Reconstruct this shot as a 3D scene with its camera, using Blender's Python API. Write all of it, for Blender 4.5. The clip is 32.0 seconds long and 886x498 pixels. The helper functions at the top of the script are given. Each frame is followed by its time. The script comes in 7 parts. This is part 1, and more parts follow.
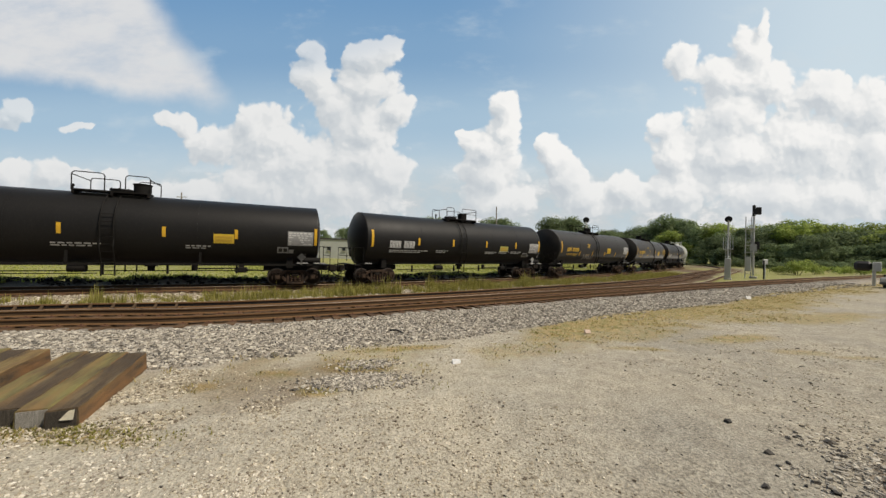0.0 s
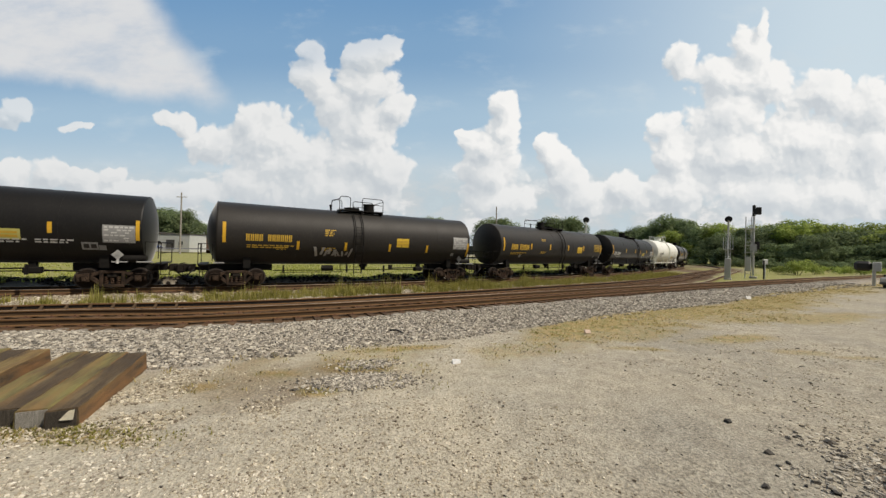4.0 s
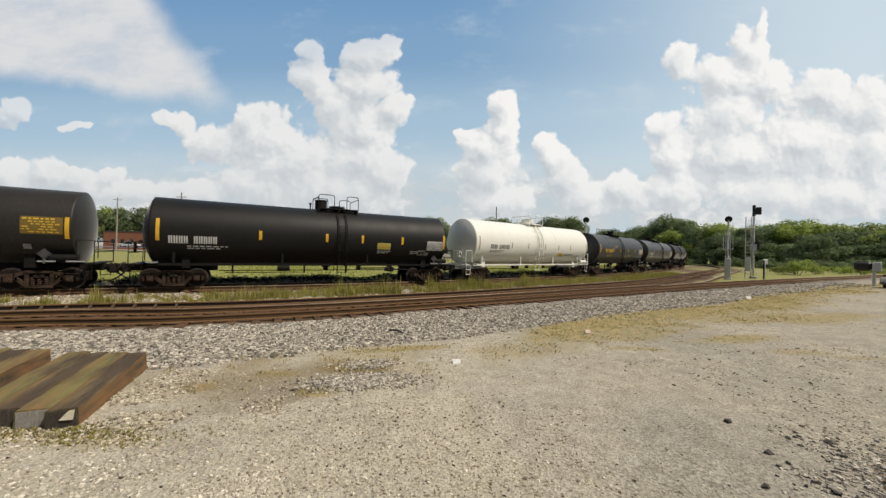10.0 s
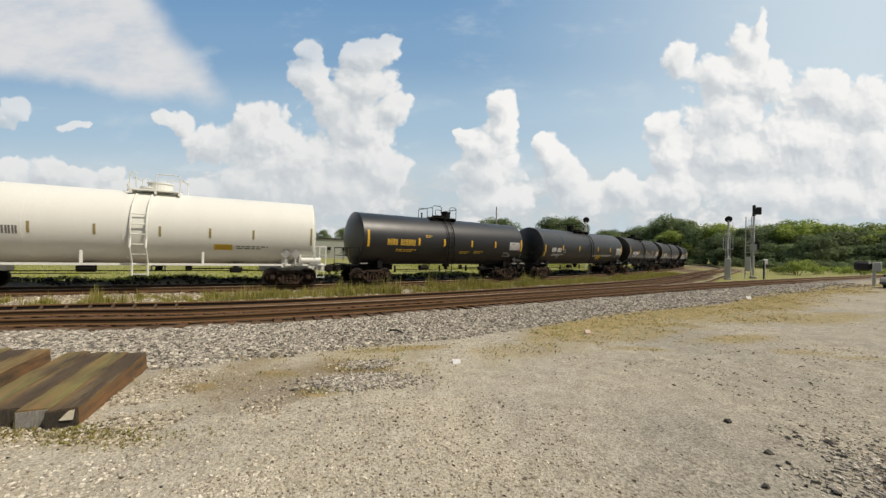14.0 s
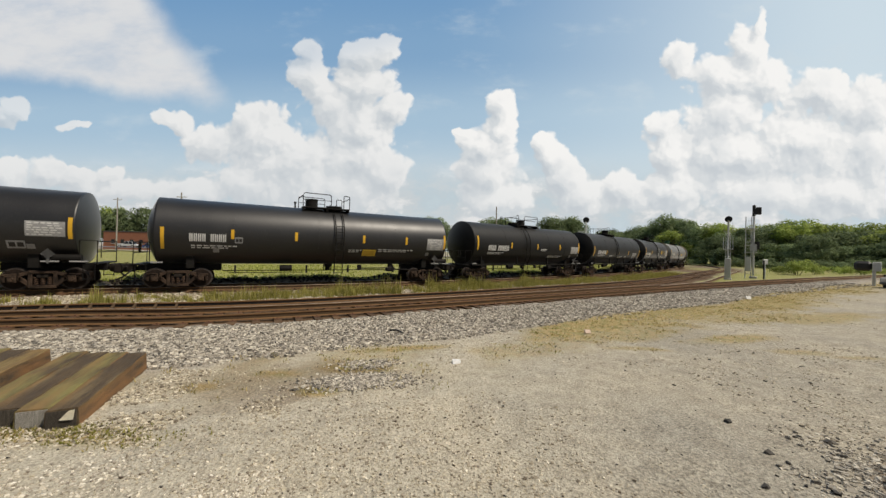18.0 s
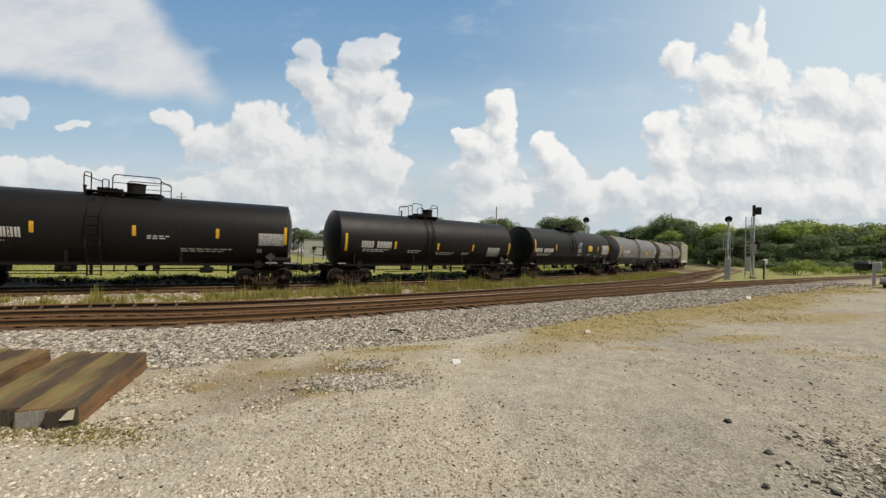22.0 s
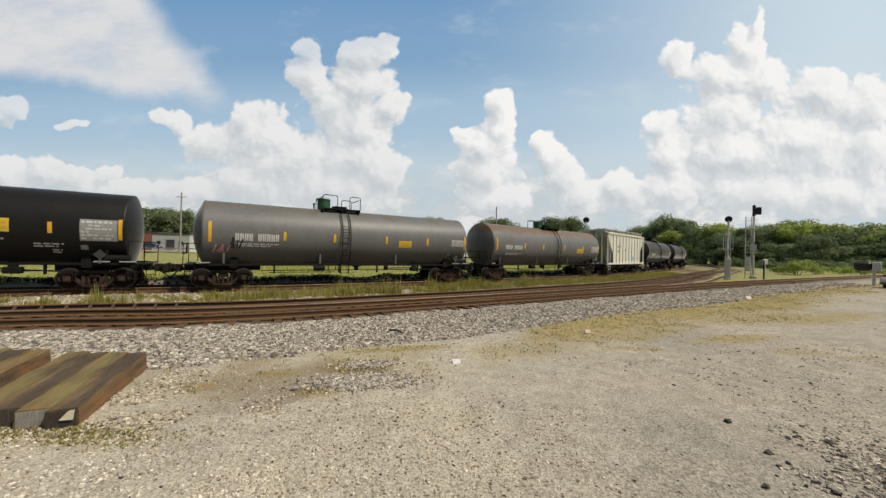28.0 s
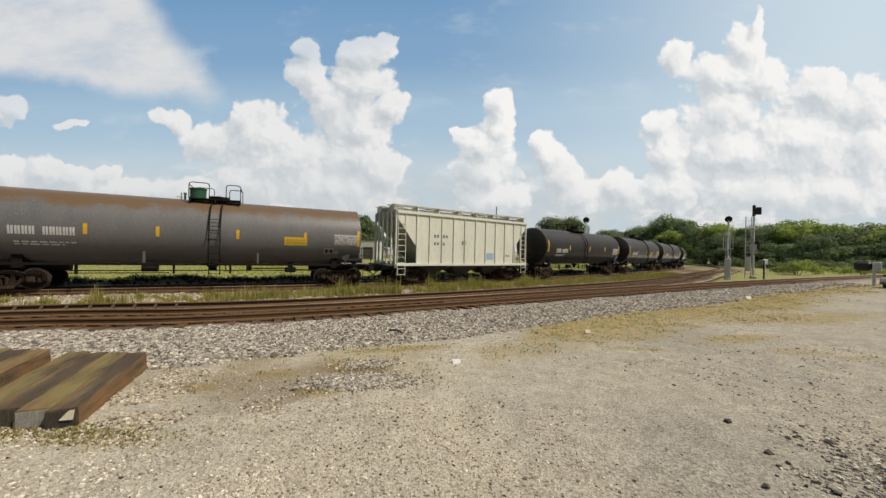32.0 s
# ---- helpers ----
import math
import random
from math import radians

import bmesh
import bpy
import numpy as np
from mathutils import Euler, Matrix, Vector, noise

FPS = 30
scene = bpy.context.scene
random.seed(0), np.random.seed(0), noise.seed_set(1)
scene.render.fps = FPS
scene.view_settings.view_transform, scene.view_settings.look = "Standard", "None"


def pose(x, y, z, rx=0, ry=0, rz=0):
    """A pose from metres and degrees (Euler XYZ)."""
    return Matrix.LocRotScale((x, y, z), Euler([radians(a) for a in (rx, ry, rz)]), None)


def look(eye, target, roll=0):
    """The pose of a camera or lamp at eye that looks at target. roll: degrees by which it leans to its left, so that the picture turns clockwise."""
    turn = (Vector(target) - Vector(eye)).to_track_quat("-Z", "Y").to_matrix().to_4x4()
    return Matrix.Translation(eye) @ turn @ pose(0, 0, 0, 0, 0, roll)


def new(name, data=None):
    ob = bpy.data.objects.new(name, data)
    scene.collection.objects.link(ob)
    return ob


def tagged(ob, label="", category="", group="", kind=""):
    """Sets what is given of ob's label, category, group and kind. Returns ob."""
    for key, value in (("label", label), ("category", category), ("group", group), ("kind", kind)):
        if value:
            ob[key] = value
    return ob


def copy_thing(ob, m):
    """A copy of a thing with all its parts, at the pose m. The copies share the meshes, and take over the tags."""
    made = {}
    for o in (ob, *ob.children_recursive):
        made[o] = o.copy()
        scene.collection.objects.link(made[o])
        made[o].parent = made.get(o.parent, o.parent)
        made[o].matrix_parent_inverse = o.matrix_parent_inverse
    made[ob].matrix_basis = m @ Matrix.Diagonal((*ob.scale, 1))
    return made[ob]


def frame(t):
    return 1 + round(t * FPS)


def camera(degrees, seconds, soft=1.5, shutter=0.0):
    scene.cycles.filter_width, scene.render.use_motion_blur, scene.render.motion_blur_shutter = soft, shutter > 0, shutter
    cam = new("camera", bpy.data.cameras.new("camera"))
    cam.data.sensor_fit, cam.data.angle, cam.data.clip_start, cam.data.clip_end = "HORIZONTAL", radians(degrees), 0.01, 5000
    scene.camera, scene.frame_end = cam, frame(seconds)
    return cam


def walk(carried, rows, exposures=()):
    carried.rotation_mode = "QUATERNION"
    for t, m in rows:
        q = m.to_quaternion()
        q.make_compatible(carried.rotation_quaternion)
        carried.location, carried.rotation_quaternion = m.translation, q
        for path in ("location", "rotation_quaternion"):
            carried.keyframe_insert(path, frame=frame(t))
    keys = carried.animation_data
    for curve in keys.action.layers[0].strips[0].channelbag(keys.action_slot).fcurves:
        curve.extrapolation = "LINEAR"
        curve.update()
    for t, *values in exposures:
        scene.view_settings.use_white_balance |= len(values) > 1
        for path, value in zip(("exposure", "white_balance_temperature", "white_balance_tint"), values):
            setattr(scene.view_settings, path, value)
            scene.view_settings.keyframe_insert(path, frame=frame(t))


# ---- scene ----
cam = camera(103.3, 32.0, soft=1.45)
EYE_Z = 2.35
VIEW = look((0, 0, EYE_Z), (0, 100, EYE_Z + 0.646), 1.43)
walk(cam, [(0.0, VIEW), (32.0, VIEW)], exposures=[(0.0, 0.0, 6600.0, 10.0), (32.0, 0.0, 6600.0, 10.0)])

# ---- world and sun ----
SUN_ELEV, SUN_AZ = radians(53), radians(114)   # azimuth from north (+Y) towards +X
world = bpy.data.worlds.new("world")
scene.world = world
world.use_nodes = True
wt = world.node_tree
wt.nodes.clear()
w_out = wt.nodes.new("ShaderNodeOutputWorld")
w_bg = wt.nodes.new("ShaderNodeBackground")
w_sky = wt.nodes.new("ShaderNodeTexSky")
w_sky.sky_type, w_sky.sun_disc = "NISHITA", False
w_sky.sun_elevation, w_sky.sun_rotation = SUN_ELEV, SUN_AZ
w_bg.inputs["Strength"].default_value = 0.04
wt.links.new(w_sky.outputs[0], w_bg.inputs[0])
wt.links.new(w_bg.outputs[0], w_out.inputs[0])
sun_data = bpy.data.lights.new("sun", "SUN")
sun_data.energy, sun_data.angle, sun_data.color = 3.85, radians(0.53), (1.0, 0.91, 0.78)
sun = new("sun", sun_data)
SUN_DIR = Vector((math.sin(SUN_AZ) * math.cos(SUN_ELEV), math.cos(SUN_AZ) * math.cos(SUN_ELEV), math.sin(SUN_ELEV)))
sun.matrix_world = look((60, -80, 90), Vector((60, -80, 90)) - SUN_DIR)

# ---- plan: the curves of the tracks ----
RAIL_Z = 0.29            # top of all rails above the lot
SCALE = 0.585
SPEED = 11.0 * SCALE     # metres a second


class Line:
    """A plan curve by arc length: points x, y and heading."""

    def __init__(self, s, x, y):
        self.s, self.x, self.y = np.asarray(s), np.asarray(x), np.asarray(y)
        self.h = np.unwrap(np.arctan2(np.gradient(self.y, self.s), np.gradient(self.x, self.s)))

    def at(self, s):
        return np.interp(s, self.s, self.x), np.interp(s, self.s, self.y), np.interp(s, self.s, self.h)

    def offset(self, d):
        """A parallel curve d metres to the left of the heading."""
        x, y = self.x - d * np.sin(self.h), self.y + d * np.cos(self.h)
        return Line(np.concatenate([[0], np.cumsum(np.hypot(np.diff(x), np.diff(y)))]), x, y)

    def near(self, px, py):
        """Signed distance of points from the curve, positive on the left, and the arc length."""
        px, py = np.asarray(px, float).ravel(), np.asarray(py, float).ravel()
        d, a = np.empty(len(px)), np.empty(len(px))
        for i in range(0, len(px), 4000):
            dx, dy = px[i:i + 4000, None] - self.x[None], py[i:i + 4000, None] - self.y[None]
            k = np.argmin(dx * dx + dy * dy, 1)
            r = np.arange(len(k))
            side = -dx[r, k] * np.sin(self.h[k]) + dy[r, k] * np.cos(self.h[k])
            d[i:i + 4000], a[i:i + 4000] = np.copysign(np.hypot(dx[r, k], dy[r, k]), side), self.s[k]
        return d, a


def spline(points, step=0.5):
    """A smooth Line through a few control points (centripetal-like Catmull-Rom)."""
    p = np.array(points, float)
    p = np.vstack([2 * p[0] - p[1], p, 2 * p[-1] - p[-2]])
    out = []
    for i in range(1, len(p) - 2):
        n = max(2, int(np.hypot(*(p[i + 1] - p[i])) / step))
        u = np.linspace(0, 1, n, endpoint=False)[:, None]
        out.append(0.5 * (2 * p[i] + (p[i + 1] - p[i - 1]) * u + (2 * p[i - 1] - 5 * p[i] + 4 * p[i + 1] - p[i + 2]) * u ** 2 + (3 * p[i] - p[i - 1] - 3 * p[i + 1] + p[i + 2]) * u ** 3))
    xy = np.vstack(out + [p[-2][None]])
    return Line(np.concatenate([[0], np.cumsum(np.hypot(*np.diff(xy, axis=0).T))]), xy[:, 0], xy[:, 1])


def train_track():
    """The centre line of the train's track: curvature by arc length, integrated both ways from a fixed point."""
    knots = np.array([-400, -80, -38, -31, -20, -10, 0, 10, 20, 35, 50, 80, 110, 145, 200, 300, 420]) * SCALE
    curve = np.array([0.0, -0.002, -0.004, 0.0137, 0.0109, 0.0068, 0.0042, 0.0022, 0.0027, 0.0044, 0.0036, -0.0008, 0.004, 0.018, 0.016, 0.004, 0.0]) / SCALE
    s = np.arange(-400, 420, 0.5) * SCALE
    h = np.cumsum(np.interp(s, knots, curve)) * 0.5 * SCALE
    i = int(np.argmin(abs(s)))
    h += 0.6077 - h[i]
    west = s < -14.5                            # nearly straight towards the left
    h[west] = np.interp(s[west], [-60, -36, -28, -22, -18, -14.5], np.append(np.radians([33.5, 33.0, 32.0, 29.0, 25.8]), np.interp(-14.5, s, h)))
    x, y = np.cumsum(np.cos(h)) * 0.5 * SCALE, np.cumsum(np.sin(h)) * 0.5 * SCALE
    x, y = x - x[i], y - y[i] + 40.591 * SCALE
    near_side = Line(s, x, y)
    return Line(s, x - 1.40 * np.sin(near_side.h), y + 1.40 * np.cos(near_side.h))


TRAIN = train_track()
GAUGE = 1.505            # between the middles of the rail heads

# ---- materials ----
def nodes_of(name):
    m = bpy.data.materials.new(name)
    m.use_nodes = True
    t = m.node_tree
    return m, t, t.nodes["Principled BSDF"]


def add(t, kind, **values):
    n = t.nodes.new(kind)
    for k, v in values.items():
        n.inputs[k.replace("_", " ")].default_value = v
    return n


def rgba(c):
    return (*c, 1.0)


def surface(name, a, b, c=None, rough=0.7, metal=0.0, fine=40.0, coarse=2.5, bump=0.15, stretch=(1, 1, 1), vary=0.0, spread=0.25, coat=0.0):
    """A worn surface: colours a and b by coarse noise, c by fine specks, relief, roughness that varies; vary: brightness from object to object."""
    m, t, p = nodes_of(name)
    co = t.nodes.new("ShaderNodeTexCoord")
    mp = t.nodes.new("ShaderNodeMapping")
    mp.inputs["Scale"].default_value = stretch
    t.links.new(co.outputs["Object"], mp.inputs["Vector"])
    n1 = add(t, "ShaderNodeTexNoise", Scale=coarse, Detail=5.0, Roughness=0.65)
    n2 = add(t, "ShaderNodeTexNoise", Scale=fine, Detail=3.0, Roughness=0.6)
    for n in (n1, n2):
        t.links.new(mp.outputs[0], n.inputs["Vector"])
    r1 = t.nodes.new("ShaderNodeValToRGB")
    r1.color_ramp.elements[0].position, r1.color_ramp.elements[1].position = 0.5 - spread, 0.5 + spread
    r1.color_ramp.elements[0].color, r1.color_ramp.elements[1].color = rgba(a), rgba(b)
    t.links.new(n1.outputs["Fac"], r1.inputs[0])
    mix = t.nodes.new("ShaderNodeMix")
    mix.data_type = "RGBA"
    r2 = t.nodes.new("ShaderNodeValToRGB")
    r2.color_ramp.elements[0].position, r2.color_ramp.elements[1].position = 0.5, 0.72
    t.links.new(n2.outputs["Fac"], r2.inputs[0])
    t.links.new(r2.outputs[0], mix.inputs["Factor"])
    t.links.new(r1.outputs[0], mix.inputs["A"])
    mix.inputs["B"].default_value = rgba(c if c else tuple(0.75 * x for x in b))
    last = mix.outputs["Result"]
    if vary:
        info = t.nodes.new("ShaderNodeObjectInfo")
        hsv = t.nodes.new("ShaderNodeHueSaturation")
        mr = add(t, "ShaderNodeMapRange", To_Min=1 - vary, To_Max=1 + vary)
        t.links.new(info.outputs["Random"], mr.inputs["Value"])
        t.links.new(mr.outputs[0], hsv.inputs["Value"])
        t.links.new(last, hsv.inputs["Color"])
        last = hsv.outputs[0]
    t.links.new(last, p.inputs["Base Color"])
    rr = add(t, "ShaderNodeMapRange", To_Min=max(0.02, rough - 0.12), To_Max=min(1.0, rough + 0.12))
    t.links.new(n1.outputs["Fac"], rr.inputs["Value"])
    t.links.new(rr.outputs[0], p.inputs["Roughness"])
    p.inputs["Metallic"].default_value = metal
    p.inputs["Coat Weight"].default_value = coat
    if bump:
        b_ = add(t, "ShaderNodeBump", Strength=bump, Distance=0.02)
        t.links.new(n2.outputs["Fac"], b_.inputs["Height"])
        t.links.new(b_.outputs[0], p.inputs["Normal"])
    return m


def plain(name, c, rough=0.6, metal=0.0):
    return surface(name, tuple(x * 0.9 for x in c), c, tuple(x * 0.85 for x in c), rough, metal, bump=0.05)


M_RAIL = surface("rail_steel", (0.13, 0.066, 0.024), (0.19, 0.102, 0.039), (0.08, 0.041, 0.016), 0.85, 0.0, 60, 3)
# darker than head and foot: the shade line under the head, as colour
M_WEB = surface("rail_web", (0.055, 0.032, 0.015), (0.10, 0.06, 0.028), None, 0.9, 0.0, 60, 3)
M_HEAD = surface("rail_head", (0.26, 0.19, 0.13), (0.36, 0.28, 0.2), None, 0.5, 0.4, 80, 3, 0.05)
M_TIE = surface("tie_wood", (0.065, 0.035, 0.015), (0.15, 0.083, 0.036), (0.032, 0.02, 0.01), 0.9, 0, 30, 3, 0.4, (0.4, 3, 3), 0.3)
M_RUST = surface("rusty_steel", (0.10, 0.045, 0.025), (0.17, 0.085, 0.05), (0.06, 0.035, 0.025), 0.85, 0.1, 50, 4)
M_CONC = surface("concrete", (0.42, 0.40, 0.37), (0.55, 0.53, 0.49), None, 0.9, 0, 60, 3)
M_GALV = surface("galvanised_steel", (0.55, 0.56, 0.55), (0.68, 0.69, 0.67), None, 0.5, 0.15, 30, 4, 0.05)
M_BLACK = surface("black_paint", (0.012, 0.012, 0.012), (0.022, 0.021, 0.02), None, 0.5, 0, 30, 3, 0.05)
M_BARK = surface("bark", (0.07, 0.05, 0.035), (0.13, 0.10, 0.075), None, 0.95, 0, 20, 4, 0.5, (1, 1, 0.3))


def part(name, bm, material, parent=None, label="", smooth=False, m=None):
    """Link a bmesh as one mesh object, under a thing or a part where one is given."""
    me = bpy.data.meshes.new(name)
    if smooth:
        for f in bm.faces:
            f.smooth = True
    bm.to_mesh(me)
    bm.free()
    me.materials.append(material)
    ob = new(name, me)
    ob.parent = parent
    if m is not None:
        ob.matrix_basis = m
    if label:
        ob["label"] = label
    return ob


def again(ob, parent, m, label=""):
    """Another object on the same mesh."""
    o = new(ob.name.split(".")[0], ob.data)
    o.parent, o.matrix_basis = parent, m
    if label:
        o["label"] = label
    return o


def box(bm, x0, x1, y0, y1, z0, z1, bevel=0.0):
    v = [bm.verts.new((x, y, z)) for x in (x0, x1) for y in (y0, y1) for z in (z0, z1)]
    fs = [bm.faces.new([v[i] for i in q]) for q in ((0, 1, 3, 2), (4, 6, 7, 5), (0, 4, 5, 1), (2, 3, 7, 6), (0, 2, 6, 4), (1, 5, 7, 3))]
    if bevel:
        es = list({e for f in fs for e in f.edges})
        bmesh.ops.bevel(bm, geom=es, offset=bevel, segments=1, affect="EDGES")
    return bm


def tube(bm, pts, r, seg=8, r1=None, caps=True):
    """A round bar through points; r1: the radius at the far end."""
    pts = [Vector(p) for p in pts]
    rings = []
    up = Vector((0.13, 0.21, 0.97))
    for i, p in enumerate(pts):
        d = (pts[min(i + 1, len(pts) - 1)] - pts[max(i - 1, 0)]).normalized()
        a = d.cross(up)
        a = a.normalized() if a.length > 0.05 else d.cross(Vector((1, 0, 0))).normalized()
        b = d.cross(a)
        k = r if r1 is None else r + (r1 - r) * i / (len(pts) - 1)
        rings.append([bm.verts.new(p + k * (math.cos(2 * math.pi * j / seg) * a + math.sin(2 * math.pi * j / seg) * b)) for j in range(seg)])
    for q, w in zip(rings, rings[1:]):
        for j in range(seg):
            bm.faces.new((q[j], q[(j + 1) % seg], w[(j + 1) % seg], w[j]))
    if caps:
        bm.faces.new(rings[0][::-1])
        bm.faces.new(rings[-1])
    return bm


def disc(bm, c, axis, r, w, seg=20, inner=0.0):
    """A short cylinder of radius r and width w about axis 'x', 'y' or 'z', middle at c; inner: a hole."""
    k = "xyz".index(axis)
    u, v = [(1, 2), (2, 0), (0, 1)][k]
    def ring(rad, off):
        out = []
        for j in range(seg):
            p = [0, 0, 0]
            p[k], p[u], p[v] = c[k] + off, c[u] + rad * math.cos(2 * math.pi * j / seg), c[v] + rad * math.sin(2 * math.pi * j / seg)
            out.append(bm.verts.new(p))
        return out
    a, b = ring(r, -w / 2), ring(r, w / 2)
    for j in range(seg):
        bm.faces.new((a[j], a[(j + 1) % seg], b[(j + 1) % seg], b[j]))
    if inner:
        e, f = ring(inner, -w / 2), ring(inner, w / 2)
        for j in range(seg):
            n = (j + 1) % seg
            bm.faces.new((a[n], a[j], e[j], e[n]))
            bm.faces.new((b[j], b[n], f[n], f[j]))
            bm.faces.new((e[n], e[j], f[j], f[n]))
    else:
        bm.faces.new(a[::-1])
        bm.faces.new(b)
    return bm


def mesh_of(name, verts, faces, material, parent=None, smooth=False):
    me = bpy.data.meshes.new(name)
    me.from_pydata(verts if isinstance(verts, list) else verts.tolist(), [], faces if isinstance(faces, list) else faces.tolist())
    if smooth:
        me.shade_smooth()
    me.materials.append(material)
    ob = new(name, me)
    ob.parent = parent
    return ob


def thing(name, label, category, group="", kind="", m=None):
    e = new(name)
    e.empty_display_size = 0.3
    if m is not None:
        e.matrix_basis = m
    return tagged(e, label, category, group, kind)


# ---- ground ----
T1_NEAR = spline([(-240, -132), (-120, -57), (-60, -19.5), (-30, -0.6), (-24, 3.0), (-18, 6.4), (-11.5, 9.1), (-7.8, 10.0), (-3.6, 11.95), (0.4, 14.3), (6.3, 18.0), (16.3, 24.2), (23.8, 28.6), (34.7, 34.9), (49.8, 43.4), (80, 60), (120, 82), (240, 148)])
T1 = T1_NEAR.offset(GAUGE / 2)
T2_FAR = spline([(-240, -129), (-120, -54), (-60, -16.6), (-30, 2.2), (-24, 5.7), (-18, 9.1), (-12.6, 11.6), (-8.7, 12.8), (-5.4, 14.4), (-2.2, 16.45), (0.5, 18.1), (3.8, 20.4), (8.1, 23.5), (13.9, 27.8), (19, 32.2), (25.5, 38.8), (33, 46.8), (41, 55.0), (53, 67.6), (60.5, 76.5), (67.5, 88), (71, 100), (71, 118)])
T2 = T2_FAR.offset(-GAUGE / 2)
T4 = spline([(15.5, 24.9), (21.8, 29.6), (26.2, 34.0), (31.4, 39.6), (38, 46.5), (46, 55), (54.5, 64)])


def smoothstep(x, a, b):
    u = np.clip((x - a) / (b - a), 0, 1)
    return u * u * (3 - 2 * u)


def lumps(x, y, scale, seed):
    """Cheap smooth noise on arrays, about -1 to 1."""
    rng = np.random.RandomState(seed)
    out = np.zeros(len(x))
    for k in range(7):
        a, f, ph = rng.uniform(0, 6.28), rng.uniform(0.6, 2.2) / scale, rng.uniform(0, 6.28)
        out += np.sin((x * math.cos(a) + y * math.sin(a)) * f + ph + 1.5 * np.sin((y * math.cos(a) - x * math.sin(a)) * f * 0.7 + ph))
    return out / 3.2


def bed(x, y):
    """Height of the ground and the share of ballast, grass and dry verge there."""
    d1 = T1_NEAR.near(x, y)[0]
    d2 = T2_FAR.near(x, y)[0]
    dt = TRAIN.near(x, y)[0]
    wob = lumps(x, y, 2.2, 3)
    front = -d1 + 0.35 * wob + 1.4 * smoothstep(x, 14, 34) * (d1 < 0)                       # metres on the lot side of the nearest rail
    top = RAIL_Z - 0.245
    h1 = top * (1 - smoothstep(front, 0.7, 4.1))
    h1 = np.where(d2 > 0, np.maximum(0.02, top * (1 - smoothstep(d2, 0.6, 2.2))), np.where(d1 > 0, top, h1))
    ht = top * (1 - smoothstep(abs(dt), 1.5, 3.0))
    z = np.maximum(h1, ht)
    rise = smoothstep(dt, 18, 90) * smoothstep(-x, 20, 75) * 1.6
    z = z + rise + 0.018 * lumps(x, y, 1.3, 5) * (z < 0.1) + 0.012 * lumps(x, y, 0.45, 6)
    bank = smoothstep(dt + 0.12 * wob, 1.75, 2.3) * (1 - smoothstep(dt + 0.2 * wob, 2.9, 3.5))   # low bank of dark soil behind the train's track, coloured as in the train's shadow
    z = z + bank * (0.42 + 0.14 * lumps(x, y, 0.9, 15))
    wedge = np.minimum(d1 - 2.5, -d2 - 2.6) + 0.3 * wob           # open ground between the diverging tracks
    stone = np.where(d1 > 0, 0.0, 1 - smoothstep(front, 3.6, 4.2))
    stone = np.maximum(stone, 1 - smoothstep(abs(dt) + 0.3 * wob, 1.9, 2.8))
    dirt = np.where(d2 > 0, 1 - smoothstep(d2 + 0.3 * wob, 0.5, 1.3), smoothstep(d1 + 0.12 * wob, -0.42, -0.22))
    dirt = np.maximum(dirt, 1 - smoothstep(abs(dt), 1.2, 1.9))
    dirt = np.where((d2 > -3) & (d2 < 0) & (d1 > 2), np.maximum(dirt, 0.85), dirt)
    grass = smoothstep(dt, 2.4, 3.4)
    grass = np.maximum(grass, np.where((d2 > 0.9) & (dt < -1.7), smoothstep(lumps(x, y, 1.6, 8), -0.3, 0.5) * smoothstep(d2, 0.9, 1.6) * smoothstep(x, -10, 4) * 0.8, 0))
    stone = np.maximum(stone, np.where((d2 > 0.5) & (dt < 0), 0.75, 0))
    grass = np.maximum(grass, smoothstep(wedge, 0.0, 0.8))
    stone = stone * (1 - smoothstep(wedge, 0.0, 0.8))
    dirt = dirt * (1 - smoothstep(wedge, 0.0, 0.8)) * (1 - smoothstep(dt, 2.4, 3.4))
    dirt = np.maximum(dirt, 0.65 * smoothstep(x, 8, 20) * (d2 > 0.3) * (dt < -1.3) * (dt > -14))
    patch = lumps(x, y, 1.5, 9) * 0.6 + lumps(x, y, 0.6, 10) * 0.4
    dry = (1 - smoothstep(front + 0.9 * patch, 5.4, 7.0 + 0.02 * np.maximum(x, 0) ** 1.2)) * smoothstep(front, 3.6, 4.1)
    dry = dry * smoothstep(patch + 0.13 * np.clip(x, -2, 10), -0.55, 0.45) * (d1 < 0) * (0.45 + 0.55 * smoothstep(x, 0.0, 4.0))
    # tufted patches of the verge: middle, half lengths and strength
    for ax, ay, rx, ry, amount in ((-4.1, 7.55, 0.75, 0.28, 0.9), (-3.0, 6.5, 0.5, 0.28, 0.7), (-3.95, 5.75, 0.35, 0.2, 1.0), (-1.95, 5.75, 0.28, 0.13, 1.0), (-1.6, 6.9, 0.7, 0.22, 1.0), (-0.5, 8.5, 1.1, 0.25, 1.0), (1.7, 8.6, 1.5, 0.7, 0.55),
                                   (4.6, 10.6, 3.6, 0.8, 0.75), (8.6, 10.3, 1.6, 0.45, 0.85), (9.4, 9.0, 0.7, 0.2, 0.6), (10.4, 8.6, 0.7, 0.2, 0.6), (5.0, 8.9, 0.8, 0.2, 0.7), (13.5, 14.0, 4.5, 0.9, 0.8)):
        u, w_ = (x - ax) / rx, (y - ay - 0.25 * (x - ax) * (rx > 1)) / ry
